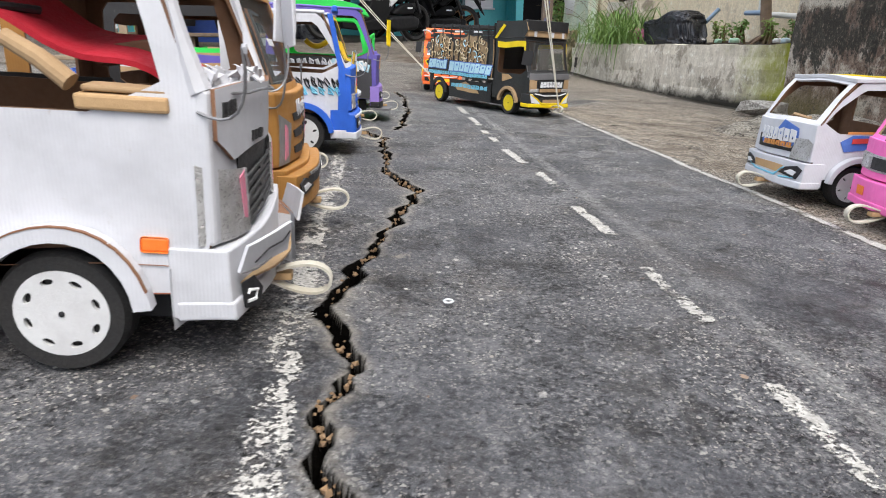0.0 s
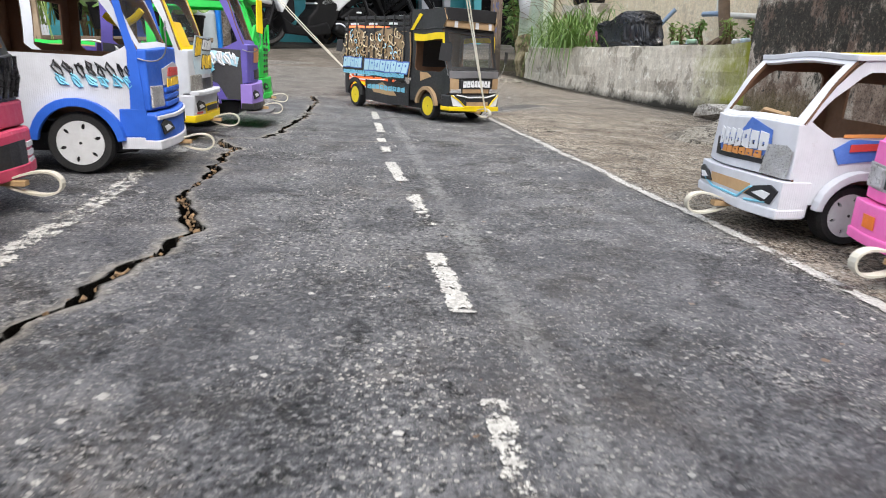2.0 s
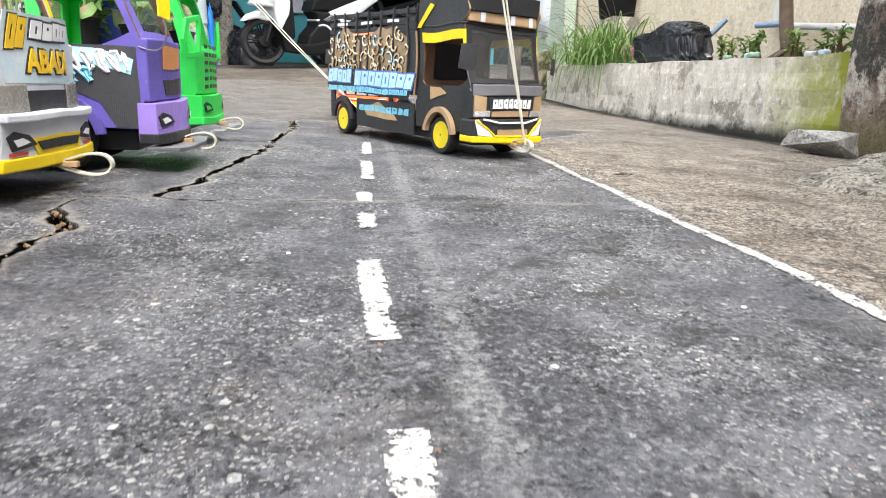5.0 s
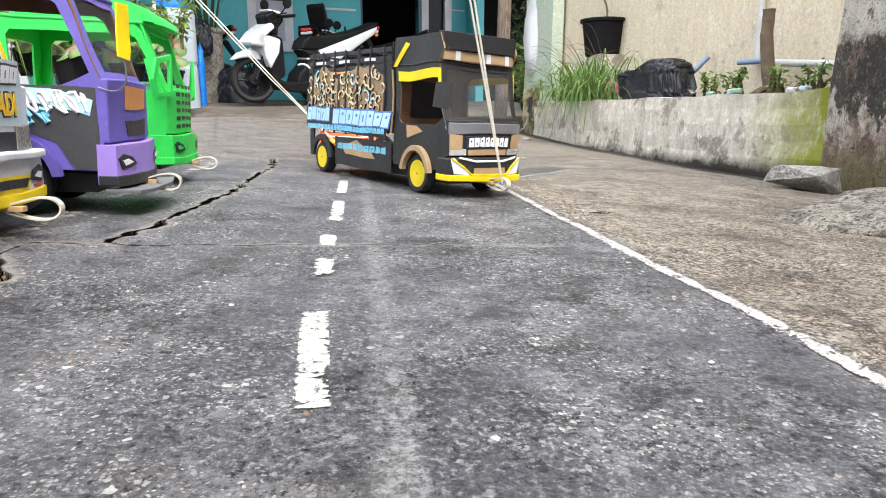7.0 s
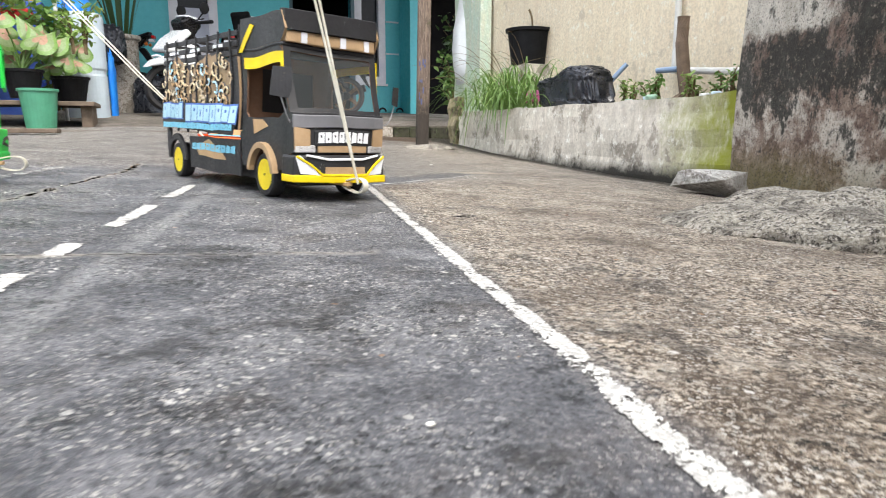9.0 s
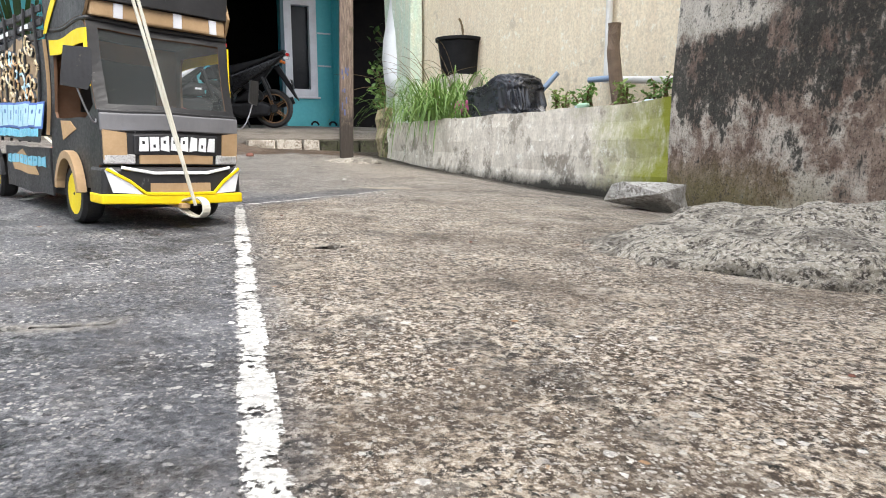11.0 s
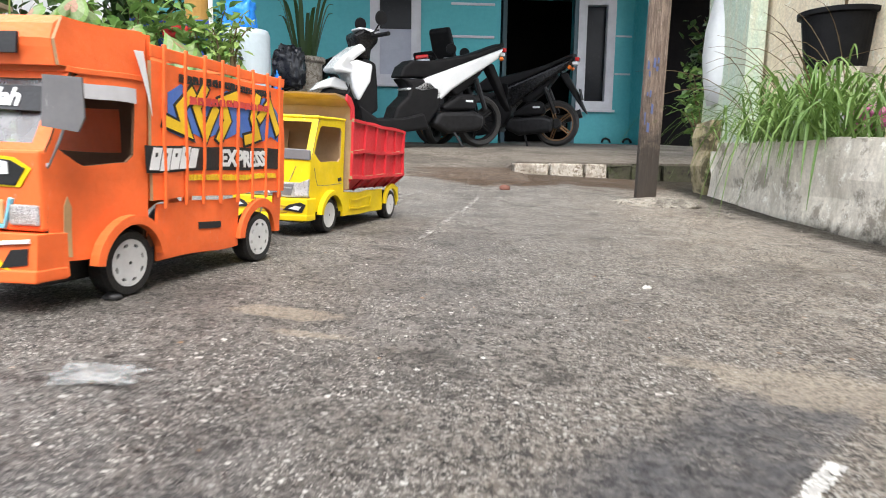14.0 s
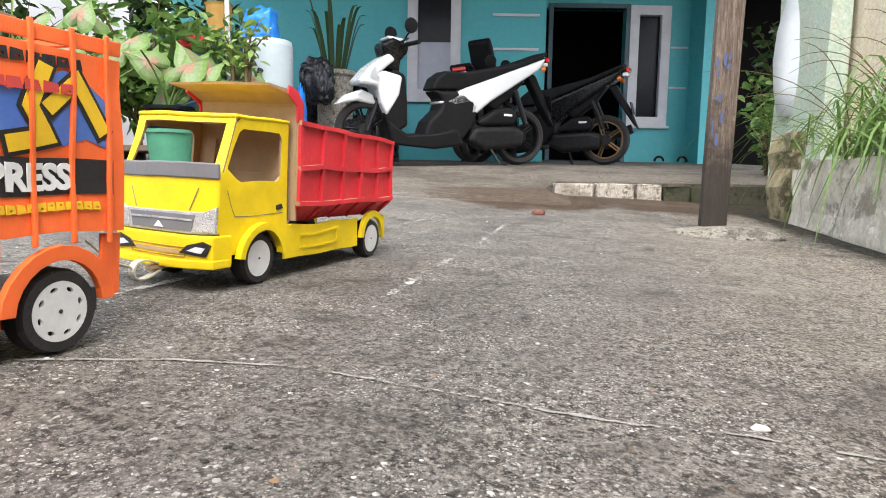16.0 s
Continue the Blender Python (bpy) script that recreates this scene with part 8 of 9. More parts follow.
GRASS = leafy("fresh_strap_leaf", (0.08, 0.17, 0.03), (0.2, 0.31, 0.08))
LEAF = leafy("garden_leaf", (0.09, 0.2, 0.04), (0.22, 0.34, 0.09))
# darker copy of the leaf green, with the shade of passage and hedge in it
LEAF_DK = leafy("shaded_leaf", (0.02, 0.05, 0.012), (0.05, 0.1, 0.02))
LEAF_LT = leafy("young_leaf", (0.18, 0.3, 0.06), (0.3, 0.4, 0.12))
DRY = leafy("dry_stem", (0.2, 0.14, 0.07), (0.14, 0.1, 0.05), 0.8)
PINK_LEAF = leafy("pink_leaf_heart", (0.36, 0.12, 0.12), (0.34, 0.3, 0.16))
PALE_LEAF = leafy("pale_mottled_leaf", (0.12, 0.21, 0.06), (0.3, 0.36, 0.19))


def blade(bm, base, heading, length, width, rise_h, droop, rnd, segs=7):
    d = Vector((math.cos(heading), math.sin(heading), 0))
    n = Vector((-d.y, d.x, 0))
    rows = []
    for k in range(segs + 1):
        u = k / segs
        p = Vector(base) + d * length * u * (1 - 0.15 * u) + Vector((0, 0, rise_h * math.sin(min(1.0, u * 1.25) * math.pi / 2) - droop * u * u * u))
        w = width * (0.7 + 0.6 * u) * (1 - u) ** 0.6 + 0.0006
        fold = Vector((0, 0, w * 0.35))
        rows.append([bm.verts.new(p - n * w + fold), bm.verts.new(p), bm.verts.new(p + n * w + fold)])
    for a, b in zip(rows, rows[1:]):
        bm.faces.new((a[0], a[1], b[1], b[0]))
        bm.faces.new((a[1], a[2], b[2], b[1]))


def strap_plant(place, count, reach, height, label, seed, lean=(0, 0), material=GRASS, width=0.006):
    rnd = random.Random(seed)
    root = thing("strap_leaf_plant", Matrix.Translation(place), label, "plant")
    n_clump = 5
    for c in range(n_clump):
        bm = bmesh.new()
        for k in range(count // n_clump):
            base = (rnd.gauss(0, 0.07), rnd.gauss(0, 0.13), 0)
            h = rnd.uniform(0, math.tau)
            if rnd.random() < 0.45:
                h = math.atan2(lean[1], lean[0]) + rnd.gauss(0, 1.1)
            blade(bm, base, h, reach * rnd.uniform(0.4, 1.15), width * rnd.uniform(0.6, 1.2), height * rnd.uniform(0.35, 1.2), height * rnd.uniform(0.2, 1.1) * (1.7 if rnd.random() < 0.2 else 1), rnd)
        tagged(part("leaf_tuft", bm, material, root), kind="stuff")
    bm = bmesh.new()
    for k in range(4):
        h = math.atan2(lean[1], lean[0]) + rnd.gauss(0, 1.0)
        pts = bezier((0, 0, 0.05), (0.16 * math.cos(h), 0.16 * math.sin(h), height * 1.5), (reach * 0.9 * math.cos(h), reach * 0.9 * math.sin(h), height * rnd.uniform(0.8, 1.9)), 8)
        tube(pts, 0.0022, 5, bm=bm, taper=[1, 0.95, 0.9, 0.85, 0.8, 0.7, 0.6, 0.45, 0.3])
    tagged(part("dry_stalk", bm, DRY, root, "thin dry flower stalks"), kind="stuff")
    return root


strap_plant((1.58, 5.62, 0.28), 170, 0.36, 0.27, "overhanging clump of long strap leaves on the planter wall", 3, (-1, -0.6), width=0.0075)
strap_plant((1.6, 5.98, 0.28), 120, 0.42, 0.3, "overhanging clump of long green strap leaves at the planter end", 5, (-1, -0.1), width=0.0075)
strap_plant((1.5, 6.25, 0.3), 46, 0.62, 0.24, "sprawling strap leaves at the corner of the planter", 6, (-1, 0.1), width=0.0055)
strap_plant((1.84, 6.1, 0.3), 90, 0.42, 0.36, "upright clump of green strap leaves behind the planter wall", 8, (-0.5, 0.2), width=0.006)


def bucket_pot():
    root = thing("plant_pot", Matrix.Translation((2.06, 6.98, 0.7)), "large black plastic plant pot on a masonry ledge", "plant pot")
    part("pot", lathe([(0.001, 0.0), (0.145, 0.0), (0.15, 0.01), (0.185, 0.28), (0.205, 0.285), (0.207, 0.31), (0.195, 0.312), (0.18, 0.29), (0.14, 0.03), (0.001, 0.03)], 40), MATT_B, root)
    part("soil_fill", lathe([(0.001, 0.24), (0.168, 0.24), (0.168, 0.245), (0.001, 0.25)], 24), SOIL, root)
    part("stem", tube(bezier((0.02, 0, 0.24), (0.05, 0.01, 0.4), (0.0, 0.02, 0.48), 6), 0.01, 6), DRY, root)


bucket_pot()


def crumpled(name, place, size, material, label, category, seed, sub=5, sharp=0.35, rot=0):
    bm = bmesh.new()
    bmesh.ops.create_icosphere(bm, subdivisions=sub, radius=1.0)
    for v in bm.verts:
        d = v.co.normalized()
        e = Vector([math.copysign(abs(c) ** 0.7, c) for c in d])
        k = 1 + sharp * (abs(noise.noise(d * 2.2 + Vector((seed, 0, 0)))) - 0.25) + sharp * 0.5 * (abs(noise.noise(d * 5 + Vector((0, seed, 0)))) - 0.2) + sharp * 0.2 * abs(noise.noise(d * 12))
        v.co = Vector((e.x * size[0] * k, e.y * size[1] * k, max(e.z, -0.75) * size[2] * k))
    ob = mesh_object(name, bm, material)
    ob.matrix_world = Matrix.Translation(place) @ Matrix.Rotation(radians(rot), 4, "Z")
    for f in ob.data.polygons:
        f.use_smooth = True
    return tagged(ob, label, category)


BAG = surf("black_plastic_bag", (0.012, 0.013, 0.017), (0.018, 0.02, 0.027), 3, 0.3, relief=0.12, depth=0.01)


def slumped_bag():
    """A black bag pulled over something flat-topped: high and square at one end, slumped at the other, with sharp creases."""
    bm = bmesh.new()
    bmesh.ops.create_icosphere(bm, subdivisions=6, radius=1.0)
    for v in bm.verts:
        d = v.co.normalized()
        e = Vector([math.copysign(abs(c) ** 0.42, c) for c in d])
        lift = 0.72 + 0.28 * smooth(-0.35, 0.25, e.x)
        crease = abs(noise.noise(d * 2.3 + Vector((3, 0, 0)))) * 0.2 + abs(noise.noise(d * 5.5 + Vector((0, 7, 0)))) * 0.13 + abs(noise.noise(d * 12)) * 0.05
        k = 1.1 - crease * (0.55 if e.x > 0.2 and e.z > 0.4 else 1.0)
        foot = 1.0 + 0.18 * (0.5 - e.z) * (e.x if e.x > 0 else 0.6 * e.x)
        v.co = Vector((e.x * 0.235 * k * abs(foot), e.y * 0.12 * k, max(e.z, -0.8) * 0.135 * k * lift + (lift - 1) * 0.06))
    ob = mesh_object("plastic_bag", bm, BAG)
    ob.matrix_world = Matrix.Translation((1.86, 5.2, 0.385)) @ Matrix.Rotation(radians(-68), 4, "Z")
    for f in ob.data.polygons:
        f.use_smooth = True
    return tagged(ob, "creased black plastic bag slumped over the planter edge", "plastic bag")


slumped_bag()
crumpled("plastic_bag", (1.72, 5.62, 0.36), (0.06, 0.06, 0.05), surf("pink_bag", (0.55, 0.12, 0.3), (0.45, 0.1, 0.25), 12, 0.4), "small pink plastic bag", "plastic bag", 14, 4)
crumpled("rubbish_sack", (1.62, 5.9, 0.33), (0.11, 0.15, 0.1), surf("striped_white_sack", (0.6, 0.6, 0.66), (0.42, 0.42, 0.55), 30, 0.5), "white patterned sack among the strap leaves", "sack", 15, 4, 0.4)
rnd = random.Random(12)
LITTER = [surf("pale_blue_litter", (0.45, 0.6, 0.7), (0.6, 0.68, 0.7), 20, 0.4), surf("white_litter", (0.7, 0.7, 0.68), (0.55, 0.55, 0.52), 20, 0.5), surf("green_litter", (0.3, 0.5, 0.35), (0.4, 0.55, 0.4), 20, 0.5)]
for k in range(9):
    y = 4.1 + 0.16 * k
    crumpled("litter_scrap", (2.05 + rnd.uniform(0, 0.28) - (y - 4) * 0.12, y, 0.31), (0.02, 0.03, 0.016), LITTER[k % 3], "crumpled scrap of plastic litter on the soil", "litter", 20 + k, 3, 0.5, rnd.uniform(0, 180))

BARK = surf("grey_bark", (0.2, 0.14, 0.095), (0.12, 0.085, 0.06), 14, 0.9, relief=0.7, depth=0.006)
stump = thing("tree_stump", Matrix.Translation((2.4, 4.8, 0.26)), "thin sawn-off tree trunk with bare roots", "tree stump")
part("trunk", tube([(0.0, 0, 0), (0.0, 0, 0.1), (-0.02, 0.02, 0.22), (-0.035, 0.035, 0.38), (-0.03, 0.04, 0.46), (-0.03, 0.04, 0.52)], 0.037, 14, taper=[1.7, 1.2, 1.0, 0.95, 0.95, 0.96]), BARK, stump)
for k in range(6):
    a = k * 1.05 + 0.3
    part("root", tube(bezier((0, 0, 0.1), (0.08 * math.cos(a), 0.08 * math.sin(a), 0.07), (0.17 * math.cos(a), 0.17 * math.sin(a), 0.0), 6), 0.016, 6, taper=[1.2, 1, 0.9, 0.8, 0.6, 0.5, 0.3]), BARK, stump)
PVC = surf("white_pvc", (0.68, 0.68, 0.66), (0.55, 0.54, 0.5), 12, 0.5, grime=(0.3, 0.27, 0.2), grime_at=0.68)
PVC_B = surf("blue_pvc", (0.2, 0.29, 0.42), (0.25, 0.32, 0.42), 12, 0.5)


def pipe(pts, r, material, label):
    ob = mesh_object("pipe", tube(pts, r, 12), material)
    return tagged(ob, label, "pipe")


pipe([(2.5, 5.0, 0.5), (2.62, 4.55, 0.46), (2.76, 3.85, 0.42)], 0.02, PVC, "white plastic pipe lying against the cream wall")
pipe([(2.43, 5.25, 0.52), (2.5, 5.02, 0.515)], 0.018, PVC_B, "grey-blue plastic pipe lying against the cream wall")
pipe([(2.0, 5.14, 0.36), (2.15, 5.08, 0.54)], 0.015, PVC_B, "loose blue plastic pipe leaning on the bag")
pipe([(2.52, 5.2, 0.5), (2.52, 5.2, 2.9)], 0.02, PVC, "upright white plastic pipe on the cream wall")


def bush(name, m, size, count, leaf, material, label, seed, category="bush", stems=8):
    """Stems with many small leaves, uneven and open."""
    rnd = random.Random(seed)
    root = thing(name, m, label, category)
    bm = bmesh.new()
    tips = []
    for k in range(stems):
        a, o = rnd.uniform(0, math.tau), rnd.uniform(0.3, 1)
        tip = Vector((size[0] * o * math.cos(a), size[1] * o * math.sin(a), size[2] * rnd.uniform(0.5, 1.05)))
        pts = bezier((0.05 * math.cos(a), 0.05 * math.sin(a), 0), (tip.x * 0.3, tip.y * 0.3, tip.z * 0.8), tip, 6)
        tube(pts, 0.01, 5, bm=bm, taper=[1, 0.9, 0.8, 0.65, 0.5, 0.4, 0.25])
        tips.append(pts)
    tagged(part("stem", bm, DRY, root), kind="stuff")
    bm = bmesh.new()
    for k in range(count):
        pts = rnd.choice(tips)
        u = rnd.uniform(0.25, 1.0) * (len(pts) - 1)
        p = pts[int(u)].lerp(pts[min(int(u) + 1, len(pts) - 1)], u % 1) + Vector((rnd.gauss(0, 0.3), rnd.gauss(0, 0.3), rnd.gauss(0, 0.2))) * min(size) * 0.45
        l = leaf * rnd.uniform(0.5, 1.3)
        q = Euler((rnd.uniform(-0.9, 0.9), rnd.uniform(-0.9, 0.9), rnd.uniform(0, math.tau))).to_matrix()
        shape = [(0, 0, 0), (0.35, 0.26, 0.06), (0.7, 0.2, 0.02), (1, 0, -0.1), (0.7, -0.2, 0.02), (0.35, -0.26, 0.06)]
        vs = [bm.verts.new(p + q @ Vector(s) * l) for s in shape]
        bm.faces.new((vs[0], vs[1], vs[2], vs[3]))
        bm.faces.new((vs[0], vs[3], vs[4], vs[5]))
    tagged(part("foliage", bm, material, root), kind="stuff")
    return root


H_ = lambda a, b, z: HOUSE @ Matrix.Translation((a, b, z))
bush("bush", H_(2.75, 5.6, 0.25), (0.4, 0.4, 0.9), 420, 0.09, LEAF, "open leafy bush in the dark passage", 41)
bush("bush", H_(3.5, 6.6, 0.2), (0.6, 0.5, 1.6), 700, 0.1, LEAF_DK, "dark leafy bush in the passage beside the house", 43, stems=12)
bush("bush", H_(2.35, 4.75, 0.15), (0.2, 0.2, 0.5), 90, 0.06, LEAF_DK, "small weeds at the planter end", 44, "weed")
for k in range(7):
    y = 3.75 + k * 0.28
    bush("weed", Matrix.Translation((2.5 - (y - 3.5) * 0.2 + 0.05 * (k % 2), y, 0.28)), (0.1, 0.14, 0.17), 150, 0.032, LEAF_LT if k % 2 else LEAF, "small green weeds along the cream wall", 60 + k, "weed", 6)

# mossy stub and white sheet at the planter end
slab_wall("wall_stub", (1.29, 6.6), (1.33, 6.48), -0.05, 0.4, 0.08, MOSSY_WALL, "mossy broken wall stub at the planter end", 8, 0.05, 21)
bm = bmesh.new()
rows = []
for k in range(13):
    z = 0.62 + k * 0.19
    bulge = 0.2 * math.sin(min(1.0, 0.35 + k / 7) * math.pi * 0.85)
    rows.append([bm.verts.new((1.8 - bulge * (1 - j / 8) + 0.072 * j + 0.02 * math.sin(j * 2.1 + z * 3), 8.36 - 0.05 * j + 0.03 * math.sin(j * 1.7 + z * 1.3), z + 0.02 * math.sin(j * 1.9))) for j in range(9)])
for a, b in zip(rows, rows[1:]):
    for j in range(8):
        bm.faces.new((a[j], a[j + 1], b[j + 1], b[j]))
ob = mesh_object("white_sheet", bm, WHITEWASH)
ob.modifiers.new("thick", "SOLIDIFY").thickness = 0.01
for f in ob.data.polygons:
    f.use_smooth = True
tagged(ob, "white plastic sheet hanging at the corner of the pale wall", "sheet")

# ---------- left of the porch: plants, drum, bench and clutter ----------
def heart(r):
    pts = []
    for k in range(28):
        a = k * math.tau / 28
        x = 16 * math.sin(a) ** 3
        y = 13 * math.cos(a) - 5 * math.cos(2 * a) - 2 * math.cos(3 * a) - math.cos(4 * a)
        pts.append((x / 17 * r * 0.78, y / 17 * r))
    return pts


def leaf_mesh(r):
    """A heart-shaped leaf: green rim, pale field and pink middle, cupped."""
    me = bpy.data.meshes.new("leaf")
    bm = bmesh.new()
    rings = []
    for f in (1.0, 0.8, 0.42):
        rings.append([bm.verts.new((x * f, y * f, -0.5 * r * (f * f) * 0.45 + 0.02 * r * math.sin(k * 2.2) * f)) for k, (x, y) in enumerate(heart(r))])
    c = bm.verts.new((0, 0.02 * r, 0.0))
    for i, (a, b) in enumerate(zip(rings, rings[1:])):
        for k in range(28):
            f = bm.faces.new((a[k], a[(k + 1) % 28], b[(k + 1) % 28], b[k]))
            f.material_index = i
    for k in range(28):
        f = bm.faces.new((rings[-1][k], rings[-1][(k + 1) % 28], c))
        f.material_index = 2
    bm.to_mesh(me)
    bm.free()
    for m in (LEAF, PALE_LEAF, PINK_LEAF):
        me.materials.append(m)
    return me


LEAF_MESH = leaf_mesh(0.15)


def caladium(a, b, z, seed, count=11, spread=0.34, tall=0.5):
    rnd = random.Random(seed)
    root = thing("caladium_plant", H_(a, b, z), "potted plant with large green heart-shaped leaves and pink middles", "plant", "leafy pot plants beside the porch")
    part("pot", lathe([(0.001, 0), (0.1, 0), (0.14, 0.2), (0.15, 0.2), (0.15, 0.22), (0.12, 0.22), (0.12, 0.19), (0.001, 0.19)], 24), MATT_B, root)
    for k in range(count):
        ang = rnd.uniform(0, math.tau)
        o = spread * rnd.uniform(0.25, 1)
        tip = Vector((o * math.cos(ang), o * math.sin(ang), tall * rnd.uniform(0.55, 1.15)))
        part("leaf_stalk", tube(bezier((0, 0, 0.19), (tip.x * 0.3, tip.y * 0.3, tip.z * 0.8), tip, 6), 0.006, 5), LEAF, root)
        ob = new("leaf", LEAF_MESH)
        ob.parent = root
        s = rnd.uniform(0.7, 1.25)
        ob.matrix_local = Matrix.Translation(tip) @ Matrix.Rotation(rnd.gauss(-math.pi / 2, 0.5), 4, "Z") @ Matrix.Rotation(radians(rnd.uniform(35, 75)), 4, "Y") @ Matrix.Rotation(math.pi / 2 + rnd.gauss(0, 0.4), 4, "Z") @ Matrix.Rotation(math.pi, 4, "Z") @ Matrix.Diagonal((s, s, s, 1))
    return root


caladium(-2.15, 3.95, 0.42, 1, 13, 0.36, 0.5)
caladium(-1.75, 4.05, 0.38, 2, 12, 0.34, 0.5)
caladium(-2.5, 4.3, 0.5, 3, 11, 0.32, 0.6)
caladium(-1.45, 4.3, 0.35, 4, 9, 0.28, 0.46)
strap_plant(H_(-2.75, 4.1, 0.45).translation, 70, 0.5, 0.7, "tall grassy pot plant with narrow leaves", 21, (1, 0), LEAF_LT, 0.009)
bush("bush", H_(-1.6, 4.6, 0.3), (0.35, 0.3, 0.95), 420, 0.1, LEAF, "leafy shrub behind the pot plants", 51)
bush("bush", H_(-2.3, 4.9, 0.3), (0.6, 0.4, 1.2), 700, 0.12, LEAF, "dense leafy shrub behind the pot plants", 52, stems=14)
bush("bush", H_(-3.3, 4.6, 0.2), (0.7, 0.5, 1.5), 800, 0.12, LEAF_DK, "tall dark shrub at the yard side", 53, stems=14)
bush("bush", H_(-1.35, 4.2, 0.75), (0.18, 0.16, 0.42), 150, 0.07, LEAF_LT, "pale green sprays beside the thin pole", 54)
# hedges put in to stand for the dark background behind the plants
bush("bush", H_(-2.6, 6.0, 0.3), (0.9, 0.5, 1.9), 900, 0.13, LEAF_DK, "tall dark hedge added to close the view behind the pot plants", 55, stems=16)
bush("bush", H_(-4.2, 5.4, 0.2), (0.9, 0.6, 2.0), 900, 0.14, LEAF_DK, "tall dark hedge added to close the yard side", 56, stems=16)
# a plant stand carries the pots
stand = thing("plant_stand", H_(-2.1, 4.1, 0.12), "low dark plank stand under the pot plants", "plant stand")
DARKWOOD = surf("old_dark_plank", (0.09, 0.065, 0.045), (0.16, 0.12, 0.085), 12, 0.85, relief=0.5, depth=0.004)
part("shelf", boxed(-0.85, 0.85, -0.28, 0.35, 0.2, 0.235, 0.006), DARKWOOD, stand)
for x in (-0.78, 0.0, 0.78):
    part("leg", boxed(x - 0.04, x + 0.04, -0.2, 0.28, 0.0, 0.2, 0.005), DARKWOOD, stand)
bench = thing("wooden_rack", H_(-2.72, 3.72, 0.13), "weathered wooden slat rack beside the pot plants", "rack")
OLDWOOD = surf("greyed_rack_wood", (0.3, 0.23, 0.16), (0.2, 0.15, 0.1), 12, 0.85, relief=0.5, depth=0.003)
for x in (-0.5, 0.02):
    part("leg", boxed(x, x + 0.07, -0.03, 0.03, 0, 0.95, 0.006), OLDWOOD, bench)
for z in (0.14, 0.42, 0.82):
    part("slat", boxed(-0.6, 0.06, -0.06, -0.033, z, z + 0.08, 0.005), OLDWOOD, bench)
part("board", boxed(-0.6, 0.1, -0.1, 0.25, 0.952, 0.985, 0.005), OLDWOOD, bench)
plank = mesh_object("plank", boxed(-0.9, 0.5, -0.12, 0.12, 0, 0.035, 0.006), OLDWOOD)
plank.matrix_world = H_(-2.35, 3.3, 0.118) @ Matrix.Rotation(radians(6), 4, "Z")
tagged(plank, "weathered flat board lying on the ground", "plank")
plank = mesh_object("plank", boxed(-0.6, 0.6, -0.05, 0.05, 0, 0.03, 0.006), DARKWOOD)
plank.matrix_world = H_(-2.0, 3.0, 0.115) @ Matrix.Rotation(radians(-9), 4, "Z")
tagged(plank, "dark narrow board lying on the ground", "plank")
drum = thing("water_drum", H_(-1.38, 4.95, 0.14), "pale grey-blue plastic water drum with a tap", "drum")
DRUM = surf("pale_blue_white_plastic", (0.46, 0.53, 0.58), (0.4, 0.48, 0.53), 4, 0.45, grime=(0.35, 0.36, 0.34), grime_at=0.66)
part("drum_body", lathe([(0.001, 0), (0.17, 0), (0.18, 0.02), (0.18, 0.48), (0.172, 0.5), (0.172, 0.53), (0.182, 0.55), (0.182, 1.0), (0.17, 1.04), (0.001, 1.045)], 36), DRUM, drum)
part("tap", tube([(0.0, -0.18, 0.8), (0.0, -0.24, 0.8), (0.0, -0.25, 0.76)], 0.014, 8), ENGINE, drum)
crumpled("plastic_bag", H_(-1.42, 4.9, 1.27).translation, (0.12, 0.1, 0.14), BLUE_PL, "bright blue plastic bag tied on the drum", "plastic bag", 32, 4, 0.4)
crumpled("tarpaulin", H_(-1.17, 5.1, 0.5).translation, (0.025, 0.06, 0.36), BLUE_PL, "blue tarpaulin hanging beside the drum", "tarpaulin", 33, 4, 0.3)
crumpled("plastic_bag", H_(-1.2, 5.85, 1.0).translation, (0.15, 0.1, 0.22), BAG, "black plastic bag hanging by the scooters", "plastic bag", 34, 5, 0.25)
crumpled("plastic_bag", H_(-0.75, 6.0, 0.42).translation, (0.26, 0.18, 0.3), BAG, "black sack standing by the scooters", "plastic bag", 35, 5, 0.25)
pole = mesh_object("pole", tube([H_(-1.52, 4.5, 0.12).translation, H_(-1.54, 4.5, 2.4).translation], 0.016, 10), PVC)
tagged(pole, "thin white upright pole", "pole")
crate = thing("storage_box", H_(-2.0, 5.3, 0.14), "blue crate stack with an orange pot on top", "crate")
part("crate", boxed(-0.35, 0.3, -0.2, 0.2, 0.0, 1.15, 0.01), surf("deep_blue_paint", (0.02, 0.06, 0.3), (0.03, 0.08, 0.35), 6, 0.5), crate)
part("pot", lathe([(0.001, 1.16), (0.09, 1.16), (0.1, 1.36), (0.11, 1.38), (0.001, 1.37)], 20, Matrix.Translation((0.15, -0.05, 0))), surf("ochre_pot", (0.55, 0.3, 0.06), (0.45, 0.24, 0.05), 12, 0.6), crate, "ochre pot")
crumpled("red_cloth", H_(-1.85, 4.75, 1.12).translation, (0.12, 0.06, 0.05), surf("red_rag", (0.5, 0.02, 0.02), (0.4, 0.02, 0.02), 20, 0.8), "red cloth hanging among the plants", "cloth", 37, 4)
snake = thing("snake_plant", H_(-1.1, 6.2, 0.3), "tall dark snake plant in a stone pot", "plant")
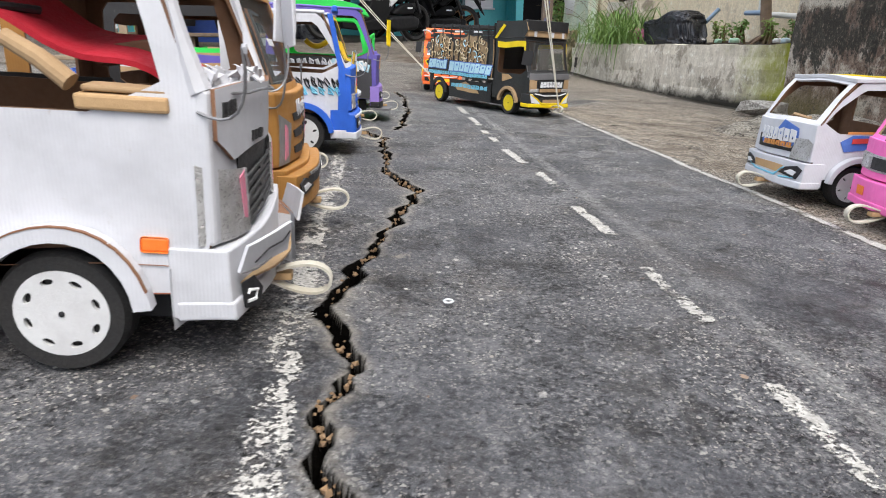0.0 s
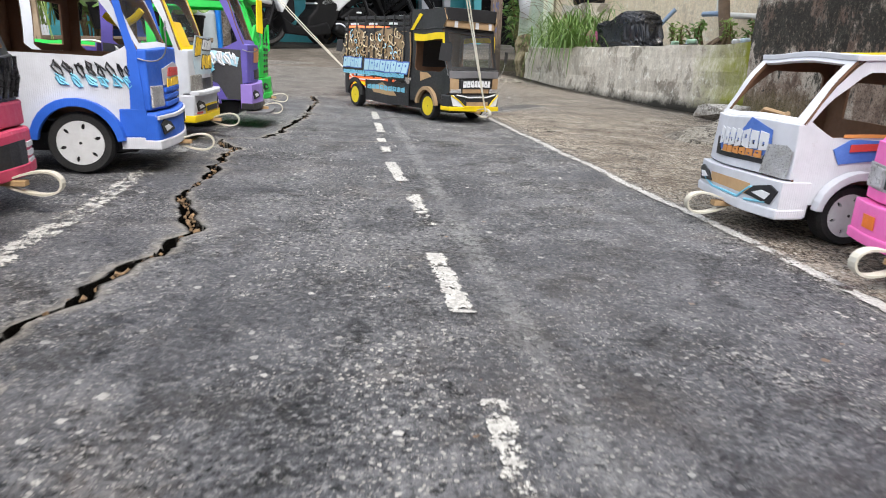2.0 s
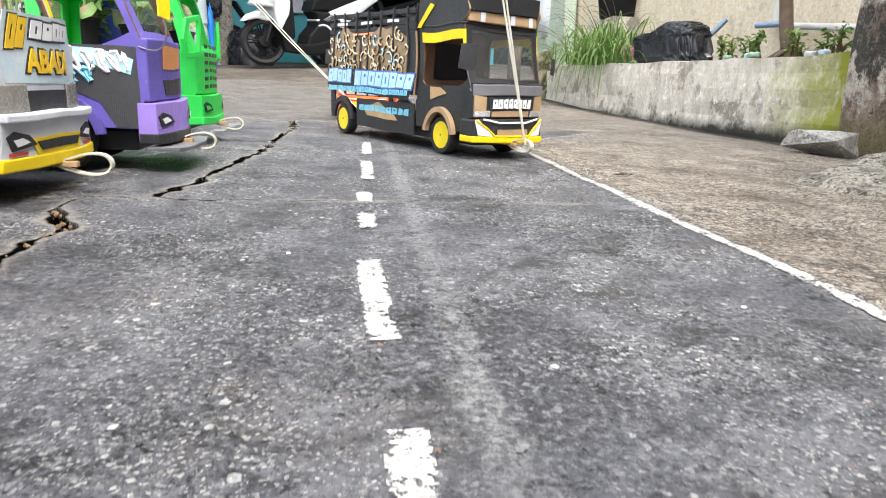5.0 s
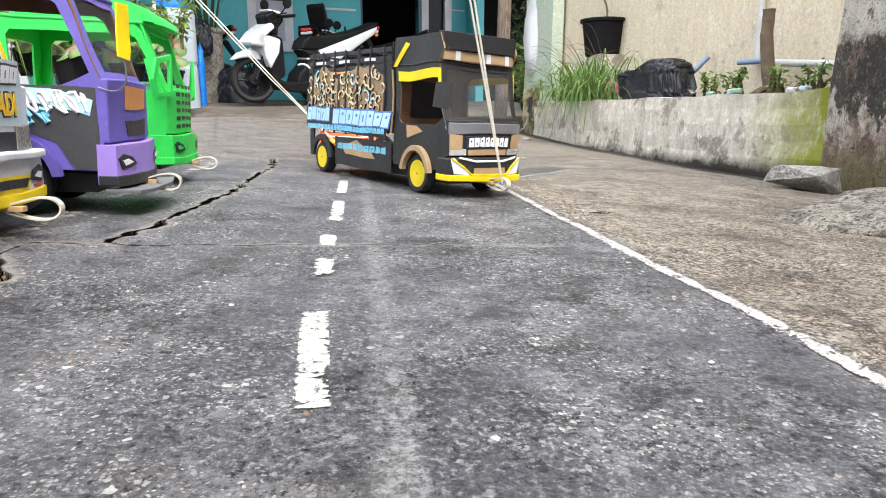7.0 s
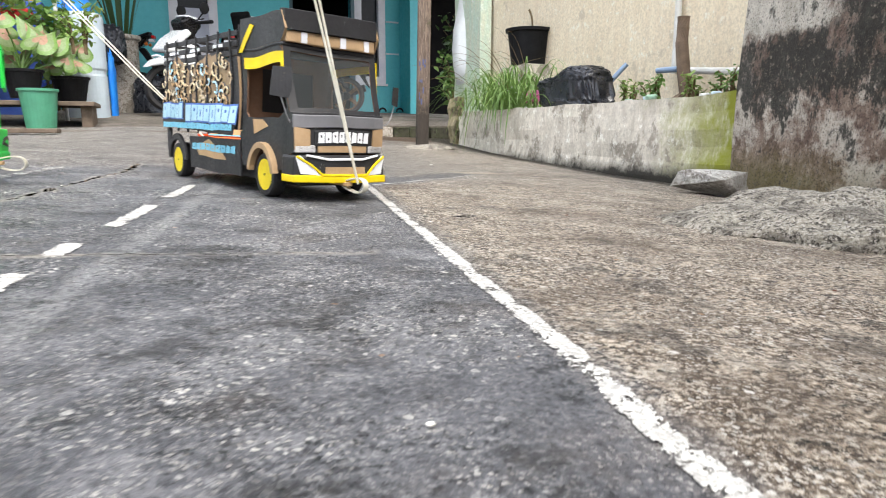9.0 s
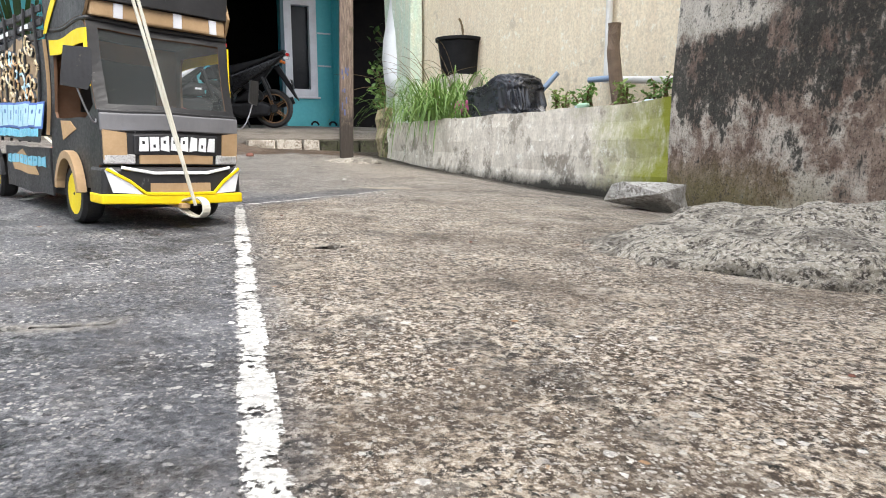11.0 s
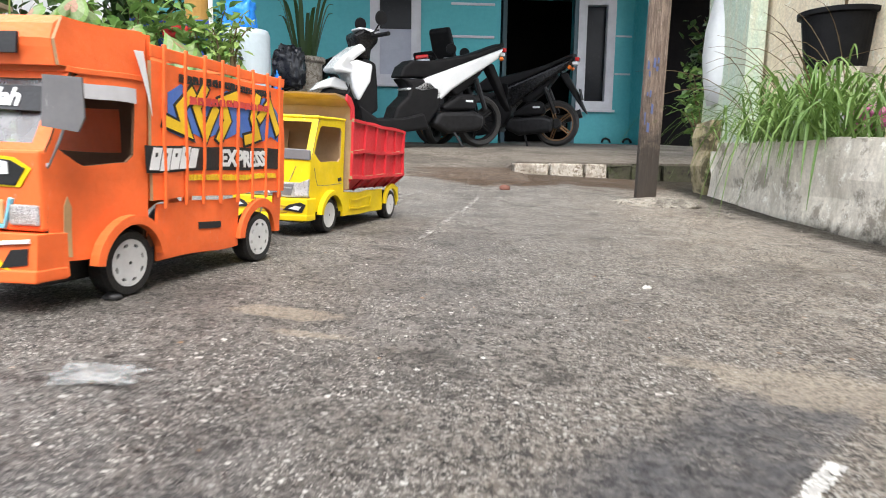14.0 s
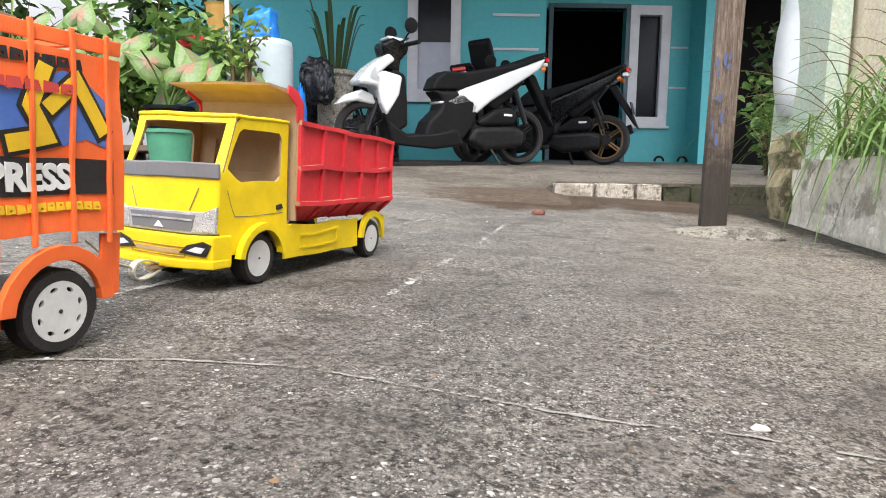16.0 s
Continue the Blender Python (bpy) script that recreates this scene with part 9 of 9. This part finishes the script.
part("pot", lathe([(0.001, 0), (0.16, 0), (0.17, 0.8), (0.2, 0.82), (0.2, 0.86), (0.001, 0.84)], 20), KERB, snake)
for k in range(12):
    a = k * 0.52
    bm = bmesh.new()
    l = 0.45 + 0.3 * ((k * 7) % 5) / 5
    blade(bm, (0.1 * math.cos(a), 0.1 * math.sin(a), 0.84), a, 0.22 + 0.03 * (k % 3), 0.03, l, 0.0, rnd)
    part("leaf", bm, LEAF_DK, snake)
LIME = surf("lime_plastic", (0.3, 0.62, 0.05), (0.36, 0.66, 0.08), 20, 0.45)
basket = thing("plastic_basket", H_(-2.22, 3.35, 0.155), "small lime green plastic basket with a handle", "basket")
part("basket_body", lathe([(0.001, 0), (0.085, 0), (0.115, 0.1), (0.125, 0.1), (0.125, 0.115), (0.11, 0.115), (0.08, 0.012), (0.001, 0.012)], 24), LIME, basket)
part("handle", tube([(0.12 * math.cos(k * math.pi / 10), 0, 0.11 + 0.05 * math.sin(k * math.pi / 10)) for k in range(11)], 0.007, 6), GLOSS_W, basket, "pale handle")
bucket = thing("bucket", H_(-1.62, 3.75, 0.12), "green plastic bucket beside the pot plants", "bucket")
part("bucket_body", lathe([(0.001, 0), (0.1, 0), (0.13, 0.3), (0.14, 0.3), (0.14, 0.32), (0.12, 0.32), (0.09, 0.02), (0.001, 0.02)], 28), surf("teal_green_plastic", (0.06, 0.25, 0.15), (0.05, 0.2, 0.12), 10, 0.5), bucket)

# ---------- small things on the ground ----------
def pebble(x, y, size, material, label, seed, name="pebble", flatness=0.55):
    ob = lump(name, (x, y, rise(x, y) + size * flatness * 0.4), (size, size * 0.8, size * flatness), material, label, "pebble", seed, 0.8, 0.35, 2)
    return ob


PALE_ST = surf("white_pebble", (0.68, 0.67, 0.62), (0.55, 0.53, 0.48), 60, 0.7)
RED_ST = surf("red_brown_stone", (0.16, 0.06, 0.04), (0.12, 0.05, 0.035), 40, 0.8)
pebble(1.633, 5.088, 0.028, PALE_ST, "small white pebble by the planter wall", 1)
pebble(0.83, 4.05, 0.007, PALE_ST, "small white pebble on the concrete", 2)
pebble(0.36, 6.1, 0.03, RED_ST, "red-brown stone on the concrete", 3)
pebble(0.16, 3.65, 0.012, INK, "black crumb on the concrete", 4)
rnd = random.Random(77)
for k in range(46):
    x, y = rnd.uniform(-0.3, 1.5), rnd.uniform(0.5, 6.0)
    pebble(x, y, rnd.uniform(0.0015, 0.003), rnd.choice((PALE_ST, PALE_ST, ROCK, RED_ST)), "tiny loose stone on the yard", 100 + k)
CRUMB = surf("tan_crumb", (0.3, 0.19, 0.1), (0.12, 0.075, 0.045), 300, 0.9)


def crumbs(line, count, seed, spread):
    """Broken crumbs along the crack."""
    rnd = random.Random(seed)
    bm = bmesh.new()
    for k in range(count):
        i = rnd.randrange(len(line) - 1)
        u = rnd.random()
        (ax, ay), (bx, by) = line[i], line[i + 1]
        x, y = ax + (bx - ax) * u + rnd.gauss(0, spread), ay + (by - ay) * u + rnd.gauss(0, spread)
        if y < 0.1:
            continue
        s = rnd.uniform(0.0012, 0.0042)
        inside = abs(rnd.gauss(0, 1))
        q = Euler((rnd.random() * 6, rnd.random() * 6, rnd.random() * 6)).to_matrix()
        z = rise(x, y) - 0.006 + 0.008 * rnd.random()
        vs = [bm.verts.new(Vector((x, y, z)) + q @ Vector(c) * s) for c in ((1, 0, 0), (-0.8, 0.3, 0), (0, 1, 0.2), (0.1, -0.9, 0), (0, 0.1, 0.9), (0, 0, -0.8))]
        for a, b, c in ((0, 2, 4), (2, 1, 4), (1, 3, 4), (3, 0, 4), (2, 0, 5), (1, 2, 5), (3, 1, 5), (0, 3, 5)):
            bm.faces.new((vs[a], vs[b], vs[c]))
    ob = mesh_object("crack_crumbs", bm, CRUMB)
    return tagged(ob, "tan crumbs broken off along the crack in the asphalt", "rubble", kind="stuff")


crumbs(CRACK, 300, 5, 0.0032)
crumbs(CRACK_FAR, 40, 6, 0.005)
crumpled("plastic_scrap", (0.33, 3.42, rise(0.33, 3.42) + 0.004), (0.032, 0.02, 0.0022), glass_material("clear_scrap", (0.6, 0.62, 0.62), 0.2, 0.25), "flattened pale scrap of plastic on the concrete", "litter", 51, 4, 1.1)
ring = mesh_object("ring", tube([(0.04 + 0.0045 * math.cos(k * math.tau / 16), 0.604 + 0.0045 * math.sin(k * math.tau / 16), 0.032) for k in range(16)], 0.0012, 6, closed=True), GLOSS_W)
tagged(ring, "tiny white plastic ring on the asphalt", "ring")
for x, y in ((2.8, 8.75), (3.1, 8.72)):
    slip = mesh_object("slipper", tube([(0.06 * math.cos(k * math.pi / 8), 0, 0.02 + 0.06 * math.sin(k * math.pi / 8)) for k in range(9)], 0.016, 8), MATT_B)
    slip.matrix_world = H_(x, y, porch_height(x, y))
    tagged(slip, "black slipper strap standing by the wall", "slipper")
